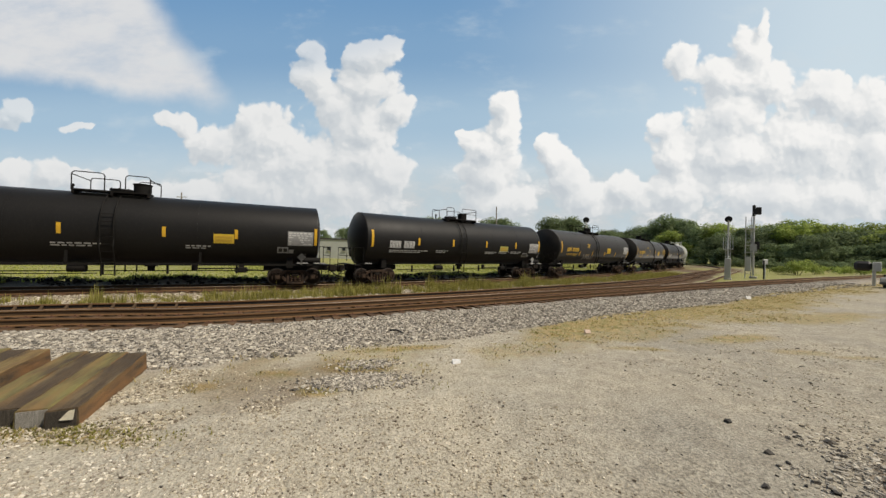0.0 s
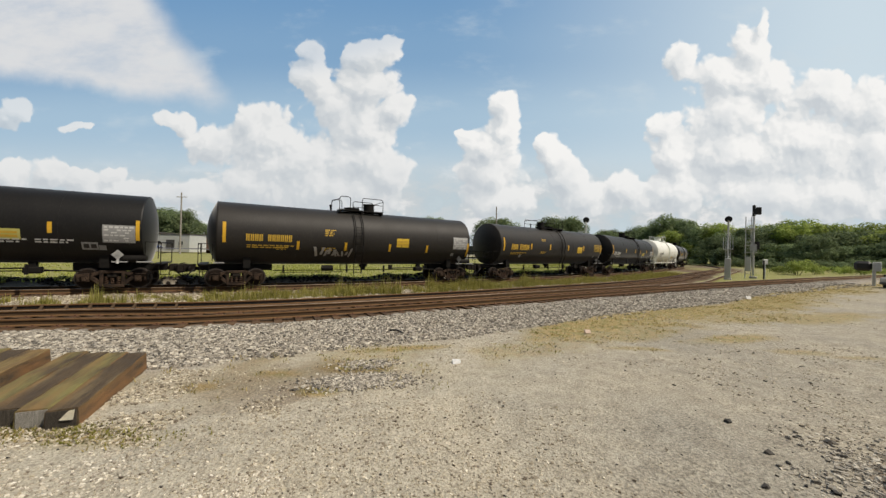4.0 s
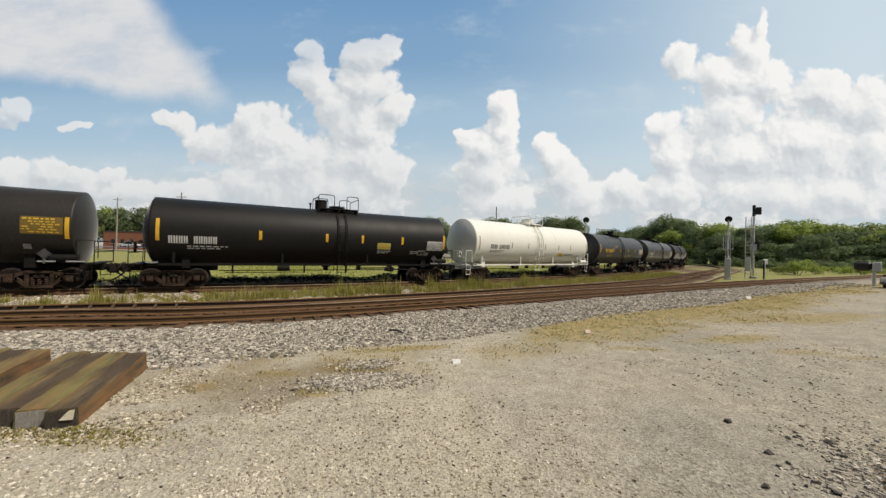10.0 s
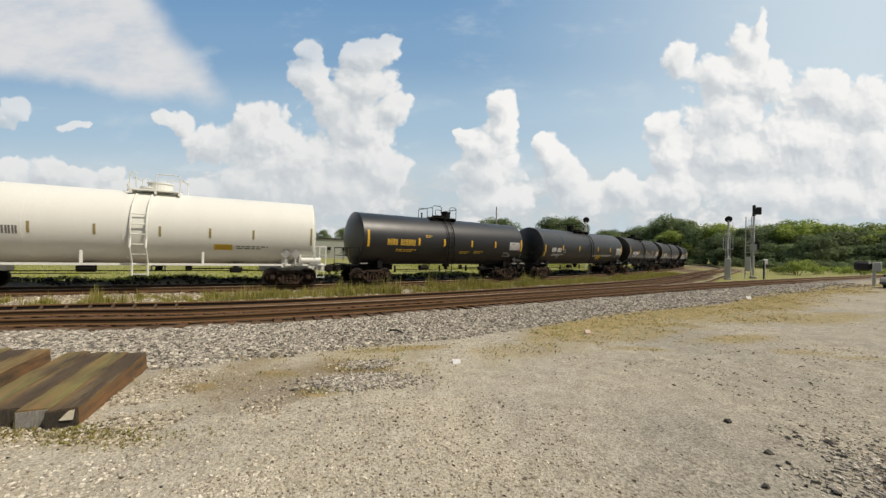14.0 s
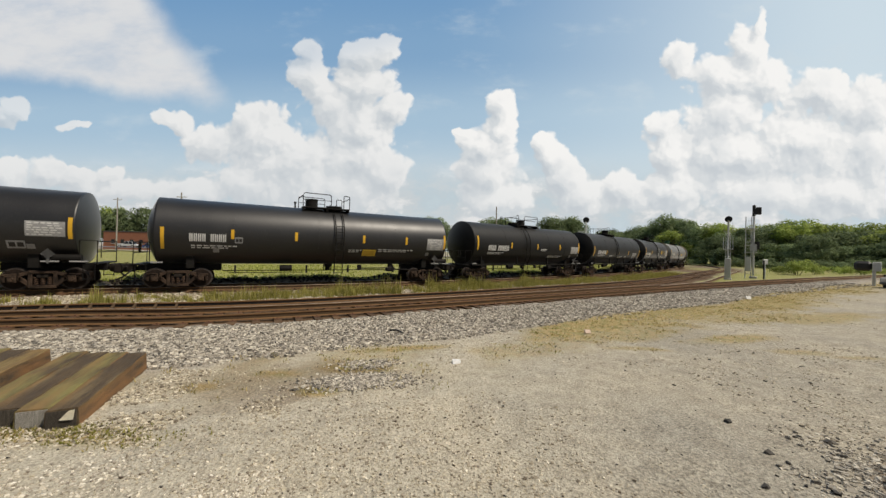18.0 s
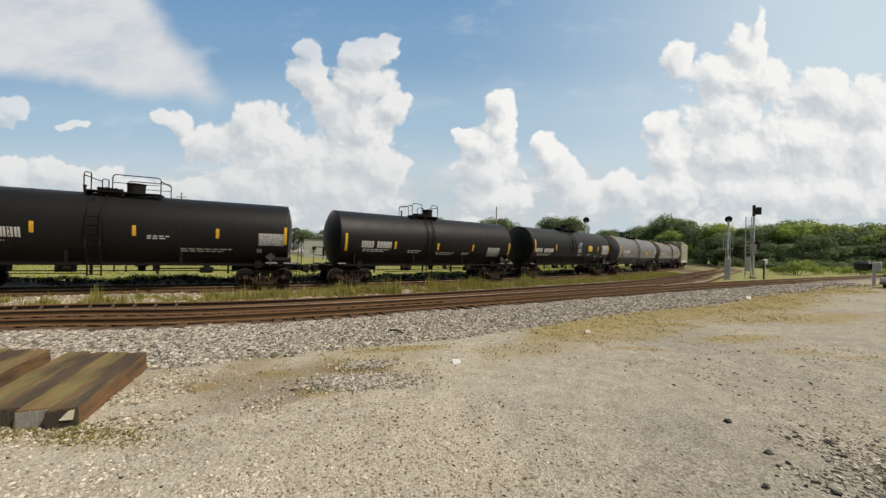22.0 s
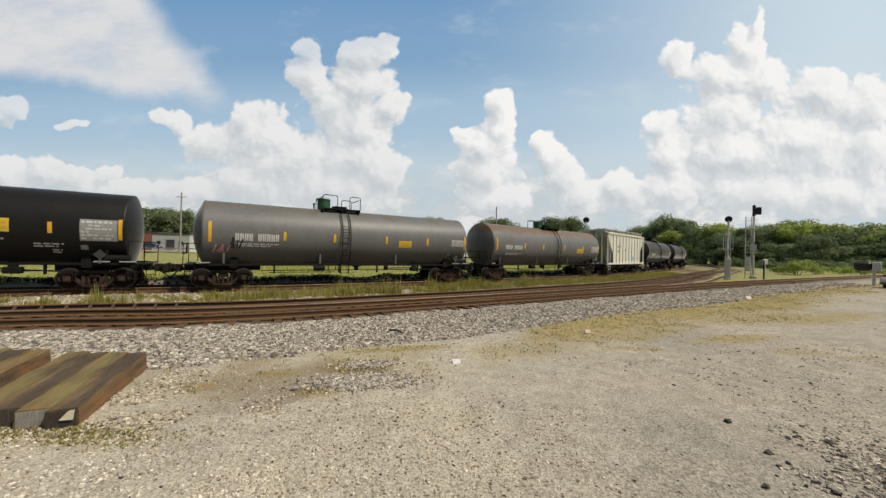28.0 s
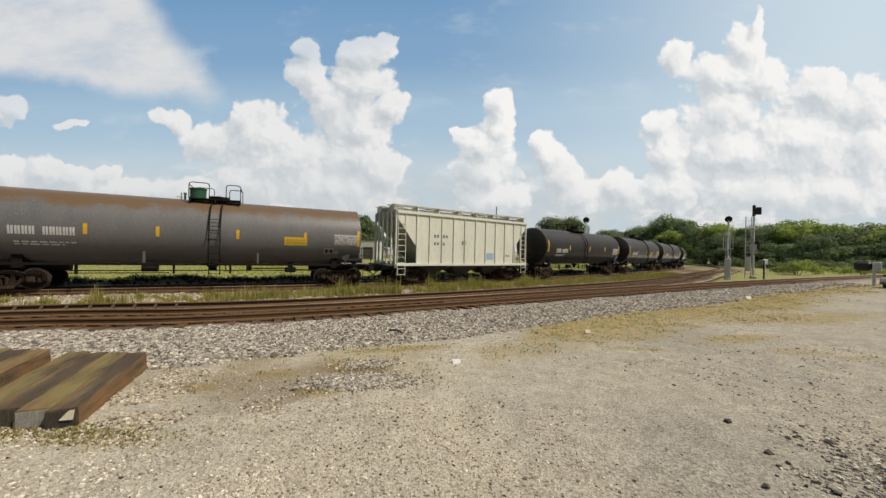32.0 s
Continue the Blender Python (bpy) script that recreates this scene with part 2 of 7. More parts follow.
        dry = np.maximum(dry, amount * smoothstep(1.15 + 0.55 * patch - np.sqrt(u * u + w_ * w_), -0.15, 0.7) * (d1 < -3.4))
    foot = np.exp(-((x + 4.75) / 1.0) ** 2 - ((y - 4.22) / 0.16) ** 2) + 0.8 * np.exp(-((x + 3.0) / 0.5) ** 2 - ((y - 6.5) / 0.25) ** 2)   # grass at the foot of the timbers
    dry = np.maximum(dry, np.clip(foot * 1.3 + 0.3 * patch * (foot > 0.25), 0, 1))
    soil = np.exp(-((x + 3.4) / 1.1) ** 2 - ((y - 5.9) / 0.9) ** 2)       # bare brown soil beside the timbers
    soil = np.maximum(soil, 0.9 * np.exp(-((x + 2.6) / 1.5) ** 2 - ((y - 6.75) / 0.6) ** 2))
    dirt = np.maximum(dirt, np.clip(0.3 * soil + 0.3 * patch * (soil > 0.2), 0, 0.5))
    corner = smoothstep(1.0 + 0.35 * lumps(x, y, 0.35, 18) - np.hypot((x - 5.3) / 1.1, (y - 3.8) / 0.6), -0.1, 0.45)
    dirt = np.maximum(dirt, 0.6 * corner)                               # damp dark soil at the lot's edge
    worn = smoothstep(x - 1.55 - 0.8 * (y - 3.5) + 0.12 * wob, 0.0, 0.25) * (1 - smoothstep(y - 4.5 - 0.3 * (x - 2.4) + 0.2 * wob, 0.0, 0.9))
    worn = np.maximum(worn, 0.85 * smoothstep(x - 0.15 * y + 0.7 * lumps(x, y, 1.8, 16), -1.2, 2.6))
    return z, stone * (1 - bank), grass * (1 - bank), dry, dirt * (1 - bank), worn, bank


def ground():
    """One sheet out to the horizon, fine where the camera stands, coarse far off."""
    near_x = np.concatenate([-np.geomspace(16, 2500, 40)[::-1], np.arange(-15.7, -6, 0.3), np.arange(-5.9, 12, 0.14), np.arange(12.1, 40, 0.3), np.geomspace(40.5, 2500, 40)])
    near_y = np.concatenate([-np.geomspace(4, 2500, 30)[::-1], np.arange(-3.7, 2, 0.3), np.arange(2.1, 12, 0.14), np.arange(12.1, 48, 0.3), np.geomspace(48.5, 3500, 40)])
    gx, gy = np.meshgrid(near_x, near_y)
    x, y = gx.ravel(), gy.ravel()
    z, stone, grass, dry, dirt, worn, bank = bed(x, y)
    v = np.stack([x, y, z], 1)
    nx, ny = len(near_x), len(near_y)
    i = (np.arange(ny - 1)[:, None] * nx + np.arange(nx - 1)[None]).ravel()
    f = np.stack([i, i + 1, i + 1 + nx, i + nx], 1)
    m, t, p = nodes_of("lot_ground")
    co = t.nodes.new("ShaderNodeTexCoord")
    noises = []
    for sc, det in ((0.35, 5.0), (3.0, 6.0), (28.0, 5.0), (90.0, 2.0)):
        n = add(t, "ShaderNodeTexNoise", Scale=sc, Detail=det, Roughness=0.65)
        t.links.new(co.outputs["Object"], n.inputs["Vector"])
        noises.append(n.outputs["Fac"])
    vor = add(t, "ShaderNodeTexVoronoi", Scale=42.0)
    t.links.new(co.outputs["Object"], vor.inputs["Vector"])

    def ramp(src, stops):
        r = t.nodes.new("ShaderNodeValToRGB")
        el = r.color_ramp.elements
        while len(el) < len(stops):
            el.new(0.5)
        for e, (pos, c) in zip(el, stops):
            e.position, e.color = pos, rgba(c)
        t.links.new(src, r.inputs[0])
        return r.outputs[0]

    def mixed(a, b, fac, blend="MIX"):
        n = t.nodes.new("ShaderNodeMix")
        n.data_type, n.blend_type = "RGBA", blend
        for sock, src in (("A", a), ("B", b), ("Factor", fac)):
            if isinstance(src, float):
                n.inputs[sock].default_value = src
            else:
                t.links.new(src, n.inputs[sock])
        return n.outputs["Result"]

    def attr(name):
        a = t.nodes.new("ShaderNodeAttribute")
        a.attribute_name = name
        return a.outputs["Fac"]

    lot = ramp(noises[1], [(0.28, (0.40, 0.362, 0.288)), (0.5, (0.50, 0.46, 0.37)), (0.75, (0.615, 0.57, 0.465))])
    lot = mixed(lot, ramp(noises[0], [(0.35, (0.84, 0.84, 0.84)), (0.65, (1.06, 1.03, 0.98))]), 1.0, "MULTIPLY")
    lot = mixed(lot, ramp(noises[2], [(0.36, (0.58, 0.57, 0.55)), (0.5, (1, 1, 1)), (0.68, (1.25, 1.24, 1.2))]), 0.8, "MULTIPLY")
    lot = mixed(lot, ramp(vor.outputs["Color"], [(0.05, (0.5, 0.5, 0.5)), (0.5, (1, 1, 1)), (0.95, (1.25, 1.22, 1.2))]), 0.45, "MULTIPLY")
    dryc = ramp(noises[2], [(0.3, (0.23, 0.165, 0.065)), (0.5, (0.39, 0.29, 0.13)), (0.7, (0.52, 0.41, 0.24))])
    dryc = mixed(dryc, ramp(noises[2], [(0.3, (0.13, 0.125, 0.04)), (0.5, (0.24, 0.22, 0.085)), (0.7, (0.4, 0.35, 0.2))]), ramp(noises[1], [(0.44, (0, 0, 0)), (0.56, (0.85, 0.85, 0.85))]))
    stonec = ramp(vor.outputs["Color"], [(0.1, (0.15, 0.135, 0.115)), (0.5, (0.32, 0.285, 0.24)), (0.9, (0.50, 0.45, 0.38))])
    grassc = ramp(noises[1], [(0.3, (0.17, 0.18, 0.05)), (0.5, (0.27, 0.265, 0.09)), (0.7, (0.40, 0.36, 0.16))])
    lot = mixed(lot, mixed(lot, ramp(noises[2], [(0.35, (0.68, 0.68, 0.69)), (0.65, (0.88, 0.88, 0.89))]), 1.0, "MULTIPLY"), attr("worn"))
    col = mixed(lot, dryc, attr("dry"))
    col = mixed(col, stonec, attr("stone"))
    dirtc = ramp(noises[2], [(0.3, (0.055, 0.031, 0.016)), (0.5, (0.108, 0.064, 0.033)), (0.7, (0.21, 0.145, 0.088))])
    col = mixed(col, dirtc, attr("dirt"))
    col = mixed(col, grassc, attr("grass"))
    # bank: dark soil, blackened further to carry the train's shadow
    col = mixed(col, ramp(noises[2], [(0.3, (0.012, 0.010, 0.008)), (0.7, (0.05, 0.038, 0.028))]), attr("soot"))
    t.links.new(col, p.inputs["Base Color"])
    p.inputs["Roughness"].default_value = 0.95
    p.inputs["Specular IOR Level"].default_value = 0.2
    b1 = add(t, "ShaderNodeBump", Strength=0.6, Distance=0.02)
    t.links.new(noises[2], b1.inputs["Height"])
    b2 = add(t, "ShaderNodeBump", Strength=0.5, Distance=0.02)
    t.links.new(vor.outputs["Distance"], b2.inputs["Height"])
    t.links.new(b1.outputs[0], b2.inputs["Normal"])
    t.links.new(b2.outputs[0], p.inputs["Normal"])
    ob = mesh_of("ground", v, f, m, smooth=True)
    for name, val in (("stone", stone), ("grass", grass), ("dry", dry), ("dirt", dirt), ("worn", worn), ("soot", bank)):
        a = ob.data.attributes.new(name, "FLOAT", "POINT")
        a.data.foreach_set("value", np.asarray(val, np.float32))
    tagged(ob, "pale crushed stone lot with dry grass verge and green field", "ground", kind="structure")
    return ob


# ---- tracks ----
def rail(line, s0, s1, parent, worn=False, step=0.6, web=M_WEB):
    """A rail swept along a plan curve: foot, web and head."""
    prof = [(-0.075, 0.0), (-0.07, 0.015), (-0.012, 0.035), (-0.012, 0.13), (-0.037, 0.14), (-0.037, 0.172), (-0.03, 0.18), (0.03, 0.18), (0.037, 0.172), (0.037, 0.14), (0.012, 0.13), (0.012, 0.035), (0.07, 0.015), (0.075, 0.0)]
    s = np.linspace(s0, s1, max(3, int((s1 - s0) / step)))
    x, y, h = line.at(s)
    n, k = len(s), len(prof)
    v = np.zeros((n, k, 3))
    for j, (o, z) in enumerate(prof):
        v[:, j, 0], v[:, j, 1], v[:, j, 2] = x - o * np.sin(h), y + o * np.cos(h), RAIL_Z - 0.18 + z
    f, heads = [], []
    for i in range(n - 1):
        for j in range(k):
            a, b = i * k + j, i * k + (j + 1) % k
            f.append((a, b, b + k, a + k))
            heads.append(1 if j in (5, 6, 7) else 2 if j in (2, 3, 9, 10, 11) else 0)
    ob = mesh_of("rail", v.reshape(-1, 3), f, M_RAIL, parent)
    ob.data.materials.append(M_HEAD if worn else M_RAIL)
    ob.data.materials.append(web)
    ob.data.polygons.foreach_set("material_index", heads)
    return ob


def track(name, line, s0, s1, label, tie_range, tie_gap=0.56, worn=(False, False), rails=(True, True), tie_len=2.6):
    tr = thing(name, label, "railway track", kind="structure")
    for side, use, w in ((-1, rails[0], worn[0]), (1, rails[1], worn[1])):
        if use:
            o = line.offset(side * GAUGE / 2)
            k = o.s[-1] / line.s[-1] if line.s[0] == 0 else 1.0
            a, b = (s0 * k, s1 * k)
            if line.s[0] != 0:
                a, b = s0 - line.s[0], s1 - line.s[0]
                k2 = o.s[-1] / (line.s[-1] - line.s[0])
                a, b = a * k2, b * k2
            rail(o, a, b, tr, w)
    rng = random.Random(len(name))
    bm = box(bmesh.new(), -0.115, 0.115, -tie_len / 2, tie_len / 2, -0.17, 0.0, 0.012)
    tie = part("tie", bm, M_TIE, tr)
    bm = box(bmesh.new(), -0.09, 0.09, -0.18, 0.18, 0, 0.012)
    for o in (-0.11, 0.11):
        box(bm, -0.02, 0.02, o - 0.015, o + 0.015, 0.012, 0.045)
    plate = part("tie_plate", bm, M_RUST, tr)
    first = True
    s = tie_range[0]
    while s < tie_range[1]:
        x, y, h = line.at(s)
        m = pose(x, y, RAIL_Z - 0.193 + rng.uniform(-0.012, 0.003), 0, 0, math.degrees(h) + rng.uniform(-1.5, 1.5)) @ pose(0, rng.uniform(-0.05, 0.05), 0)
        ob = tie if first else again(tie, tr, m)
        ob.matrix_basis = m
        for side in (-1, 1):
            mp = pose(x, y, RAIL_Z - 0.192, 0, 0, math.degrees(h)) @ pose(0, side * GAUGE / 2, 0)
            pl = plate if first and side == -1 else again(plate, tr, mp)
            pl.matrix_basis = mp
        first = False
        s += tie_gap + rng.uniform(-0.04, 0.04)
    return tr


ground()
S1 = float(T1.near([-10.5], [8.3])[1][0])
track("railway_track", T1, 60, T1.s[-1] - 60, "rusty two rail track on timber ties in grey ballast", (S1 - 5, S1 + 54), worn=(False, True))
S2 = float(T2.near([-12], [9.0])[1][0])
track("railway_track", T2, S2 + 10, T2.s[-1] - 2, "rusty siding track curving off beside the train's track", (S2 + 14, S2 + 80), rails=(True, False), tie_len=2.5)
sd = thing("switch_rail", "rusty outer rail of the turnout", "rail", kind="structure")
# near-black web: the shade between the braces is put into its colour
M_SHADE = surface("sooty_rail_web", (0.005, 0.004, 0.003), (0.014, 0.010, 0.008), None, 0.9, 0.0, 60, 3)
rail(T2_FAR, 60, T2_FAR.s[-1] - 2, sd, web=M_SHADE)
rail(T4, 0, T4.s[-1], sd, True)
SB = float(T2_FAR.near([-9.0], [12.7])[1][0])
bm = bmesh.new()
vs = [bm.verts.new(q) for q in ((-0.03, -0.06, 0), (0.03, -0.06, 0), (0.06, -0.30, 0), (-0.03, -0.30, 0), (-0.03, -0.05, 0.17), (0.03, -0.05, 0.17))]
for q in ((0, 1, 5, 4), (3, 2, 1, 0), (2, 3, 4, 5), (0, 4, 3), (1, 2, 5)):
    bm.faces.new([vs[i] for i in q])
brace = part("rail_brace", bm, M_WEB, sd)
btie = part("tie", box(bmesh.new(), -0.12, 0.12, -0.62, 0.5, -0.17, 0.0, 0.012), M_TIE, sd)
for k in range(16):
    bx, by, bh = T2_FAR.at(SB - 0.3 - 0.62 * k)
    m_ = pose(bx, by, RAIL_Z - 0.185, 0, 0, math.degrees(bh))
    for ob_ in (brace, btie):
        if k == 0:
            ob_.matrix_basis = m_
        else:
            again(ob_, sd, m_)
track("railway_track", TRAIN, TRAIN.s[0] + 5, TRAIN.s[-1] - 5, "curved main track under the tank train", (-34, 78), worn=(True, True))


# ---- sky with clouds: a backdrop far behind everything ----
SKY_FAR = 2300.0
SKY_UNIT = SKY_FAR / 6.2      # metres for one sky unit

CLOUDS = (  # middle and half width and height of each puff, in sky units right and down
    (6.55, 1.00, 0.58, 0.36), (5.55, 0.92, 0.3, 0.24), (5.78, 1.65, 0.36, 0.32), (6.85, 0.85, 0.3, 0.26), (5.38, 1.32, 0.36, 0.32), (6.42, 1.52, 0.76, 0.50), (5.95, 1.85, 0.55, 0.38), (7.02, 1.98, 0.36, 0.30), (6.50, 2.35, 0.85, 0.55), (6.98, 3.05, 0.50, 0.48), (6.35, 2.85, 1.0, 0.65),
    (4.65, 2.45, 0.85, 0.66), (4.40, 2.12, 0.30, 0.32), (3.02, 2.12, 0.34, 0.2), (3.25, 2.2, 0.3, 0.26), (3.75, 2.55, 0.62, 0.42), (5.62, 1.42, 0.36, 0.34), (5.25, 2.9, 1.25, 0.75), (6.00, 3.40, 1.3, 0.5), (4.4, 3.3, 0.85, 0.36),
    (0.32, 1.98, 0.40, 0.24), (0.1, 2.1, 0.3, 0.2), (1.35, 2.28, 0.36, 0.11), (0.15, 3.15, 0.44, 0.40), (0.92, 3.02, 0.42, 0.32), (1.45, 3.18, 0.44, 0.26), (2.2, 3.38, 1.3, 0.26), (3.4, 3.42, 1.1, 0.26), (2.05, 3.1, 0.3, 0.16),
    (8.93, 1.88, 0.36, 0.32), (8.88, 2.28, 0.40, 0.42), (8.62, 2.65, 0.56, 0.42), (8.25, 2.40, 0.25, 0.14), (8.72, 3.10, 0.66, 0.6), (8.85, 3.55, 0.75, 0.4),
    (9.72, 2.55, 0.27, 0.25), (9.85, 2.85, 0.36, 0.40), (10.1, 3.15, 0.44, 0.45), (10.4, 3.5, 0.62, 0.36),
    (13.5, 0.45, 0.13, 0.30), (13.25, 0.88, 0.45, 0.48), (12.05, 1.10, 0.38, 0.38), (12.8, 1.40, 0.72, 0.55), (13.7, 1.50, 0.48, 0.46), (14.65, 1.68, 0.80, 0.46), (15.4, 1.85, 0.75, 0.52), (16.6, 1.7, 0.9, 0.8),
    (12.9, 2.05, 0.85, 0.6), (11.8, 2.25, 0.36, 0.32), (12.0, 2.75, 0.58, 0.62), (13.0, 2.75, 1.15, 0.72), (14.3, 2.55, 1.25, 0.75), (15.5, 2.75, 1.0, 0.75), (12.0, 3.4, 0.85, 0.5), (13.5, 3.45, 1.5, 0.5), (15.0, 3.45, 1.5, 0.55), (11.1, 3.4, 0.55, 0.32), (16.8, 3.0, 1.2, 0.9),
    (-1.2, 2.9, 1.0, 0.7), (-2.6, 2.2, 0.9, 1.0), (18.6, 2.2, 1.0, 1.2),
)


def sky_backdrop():
    m = bpy.data.materials.new("cloudy_sky")
    m.use_nodes = True
    m.cycles.emission_sampling = "NONE"
    t = m.node_tree
    t.nodes.clear()

    # density of the heaps at a place of the sky
    g = bpy.data.node_groups.new("cloud_heaps", "ShaderNodeTree")
    g.interface.new_socket("Place", in_out="INPUT", socket_type="NodeSocketVector")
    g.interface.new_socket("Density", in_out="OUTPUT", socket_type="NodeSocketFloat")
    gi, go = g.nodes.new("NodeGroupInput"), g.nodes.new("NodeGroupOutput")

    def vmath(tree, op, a, b=None, c=None):
        n = tree.nodes.new("ShaderNodeVectorMath")
        n.operation = op
        for i, s in enumerate((a, b, c)):
            if s is None:
                continue
            if isinstance(s, (tuple, list)):
                n.inputs[i].default_value = s
            else:
                tree.links.new(s, n.inputs[i])
        return n.outputs["Value"] if op == "LENGTH" else n.outputs["Vector"]

    def smath(tree, op, a, b=None, c=None):
        n = tree.nodes.new("ShaderNodeMath")
        n.operation = op
        for i, s in enumerate((a, b, c)):
            if s is None:
                continue
            if isinstance(s, (int, float)):
                n.inputs[i].default_value = s
            else:
                tree.links.new(s, n.inputs[i])
        return n.outputs[0]

    def warp(tree, place, scale, amount, detail):
        n = add(tree, "ShaderNodeTexNoise", Scale=scale, Detail=detail, Roughness=0.55)
        tree.links.new(place, n.inputs["Vector"])
        off = vmath(tree, "SUBTRACT", n.outputs["Color"], (0.5, 0.5, 0.5))
        return vmath(tree, "MULTIPLY_ADD", off, (amount, amount, 0), place)

    p = warp(g, gi.outputs[0], 1.6, 0.36, 3.0)
    p = warp(g, p, 6.0, 0.06, 4.0)
    least = None
    for cx, cy, rx, ry in CLOUDS:
        d = vmath(g, "LENGTH", vmath(g, "MULTIPLY_ADD", p, (1 / rx, 1 / ry, 0), (-cx / rx, -cy / ry, 0)))
        least = d if least is None else smath(g, "SMOOTH_MIN", least, d, 0.35)
    dens = smath(g, "SUBTRACT", 1.0, least)
    for scale, amount in ((2.5, 0.5), (5.6, 0.32), (12.0, 0.13)):
        v = add(g, "ShaderNodeTexVoronoi", Scale=scale)
        v.feature = "SMOOTH_F1"
        v.inputs["Smoothness"].default_value = 0.6
        g.links.new(p, v.inputs["Vector"])
        dens = smath(g, "MULTIPLY_ADD", smath(g, "SUBTRACT", 0.38, v.outputs["Distance"]), amount, dens)
    g.links.new(dens, go.inputs[0])

    co = t.nodes.new("ShaderNodeTexCoord")
    place = vmath(t, "MULTIPLY_ADD", co.outputs["Object"], (1 / SKY_UNIT, -1 / SKY_UNIT, 0), (7.84, 4.41, 0))

    def heaps(pl):
        n = t.nodes.new("ShaderNodeGroup")
        n.node_tree = g
        t.links.new(pl, n.inputs[0])
        return n.outputs[0]

    d0 = heaps(place)
    d1 = heaps(vmath(t, "ADD", place, (0.16, -0.22, 0)))
    d2 = heaps(vmath(t, "ADD", place, (0.05, -0.06, 0)))
    sep = t.nodes.new("ShaderNodeSeparateXYZ")
    t.links.new(place, sep.inputs[0])

    def ramp(src, stops, ease=True):
        r = t.nodes.new("ShaderNodeValToRGB")
        if ease:
            r.color_ramp.interpolation = "EASE"
        el = r.color_ramp.elements
        while len(el) < len(stops):
            el.new(0.5)
        for e, (pos, c) in zip(el, stops):
            e.position, e.color = pos, rgba(c)
        t.links.new(src, r.inputs[0])
        return r.outputs[0]

    def mixed(a, b, fac):
        n = t.nodes.new("ShaderNodeMix")
        n.data_type = "RGBA"
        for sock, src in (("A", a), ("B", b), ("Factor", fac)):
            if isinstance(src, tuple):
                n.inputs[sock].default_value = rgba(src)
            elif isinstance(src, float):
                n.inputs[sock].default_value = src
            else:
                t.links.new(src, n.inputs[sock])
        return n.outputs["Result"]

    def span(src, a, b, lo=0.0, hi=1.0):
        n = add(t, "ShaderNodeMapRange", From_Min=a, From_Max=b, To_Min=lo, To_Max=hi)
        n.interpolation_type = "SMOOTHSTEP"
        t.links.new(src, n.inputs["Value"])
        return n.outputs[0]

    # clear sky: deep above, pale towards the horizon and the right
    height = span(sep.outputs["Y"], 4.3, -1.0)
    blue = ramp(height, [(0.0, (0.60, 0.69, 0.73)), (0.35, (0.37, 0.525, 0.67)), (0.7, (0.215, 0.375, 0.575)), (1.0, (0.155, 0.315, 0.54))])
    blue = mixed(blue, (0.66, 0.765, 0.825), span(sep.outputs["X"], 7.5, 15.5, 0.0, 0.85))
    # thin high veil, upper left, and faint wisps
    veil_n = add(t, "ShaderNodeTexNoise", Scale=0.9, Detail=7.0, Roughness=0.6)
    t.links.new(vmath(t, "MULTIPLY", place, (0.7, 1.6, 1)), veil_n.inputs["Vector"])
    vp = warp(t, place, 1.3, 0.45, 5.0)
    vs = t.nodes.new("ShaderNodeSeparateXYZ")
    t.links.new(vp, vs.inputs[0])
    low = smath(t, "SUBTRACT", smath(t, "MULTIPLY_ADD", vs.outputs["X"], 0.14, 1.42), vs.outputs["Y"])
    side = smath(t, "SUBTRACT", smath(t, "MULTIPLY_ADD", vs.outputs["Y"], 0.72, 2.75), vs.outputs["X"])
    veil = smath(t, "MULTIPLY", smath(t, "MULTIPLY", span(low, -0.08, 0.3), span(side, -0.25, 0.45)), span(veil_n.outputs["Fac"], 0.25, 0.6, 0.6, 1.0))
    col = mixed(blue, (0.70, 0.715, 0.735), veil)
    wisp = smath(t, "MULTIPLY", span(veil_n.outputs["Fac"], 0.52, 0.75), 0.35)
    col = mixed(col, (0.62, 0.7, 0.75), wisp)
    # bank of haze and flat cloud along the horizon
    bank_n = add(t, "ShaderNodeTexNoise", Scale=1.1, Detail=7.0, Roughness=0.62)
    t.links.new(vmath(t, "MULTIPLY", place, (1.0, 1.7, 1)), bank_n.inputs["Vector"])
    bank = smath(t, "MULTIPLY", span(sep.outputs["Y"], 2.7, 3.6), span(bank_n.outputs["Fac"], 0.3, 0.6, 0.35, 1.0))
    bankc = ramp(bank_n.outputs["Fac"], [(0.36, (0.42, 0.51, 0.575)), (0.5, (0.56, 0.605, 0.635)), (0.62, (0.76, 0.77, 0.775))])
    col = mixed(col, bankc, bank)
    # heaps: bright where less cloud stands towards the sun, grey within and below
    lit = span(smath(t, "SUBTRACT", d0, d1), -0.5, 0.5)
    fine = span(smath(t, "SUBTRACT", d0, d2), -0.22, 0.24)
    deep = span(d0, 0.1, 0.9)
    shade = smath(t, "SUBTRACT", smath(t, "MULTIPLY_ADD", lit, 0.56, smath(t, "MULTIPLY_ADD", fine, 0.22, 0.22)), smath(t, "MULTIPLY", deep, 0.06))
    cloud = ramp(shade, [(0.15, (0.49, 0.545, 0.60)), (0.42, (0.64, 0.68, 0.71)), (0.64, (0.79, 0.805, 0.81)), (0.9, (0.91, 0.91, 0.90))])
    body_n = add(t, "ShaderNodeTexNoise", Scale=1.15, Detail=3.0, Roughness=0.5)
    t.links.new(place, body_n.inputs["Vector"])
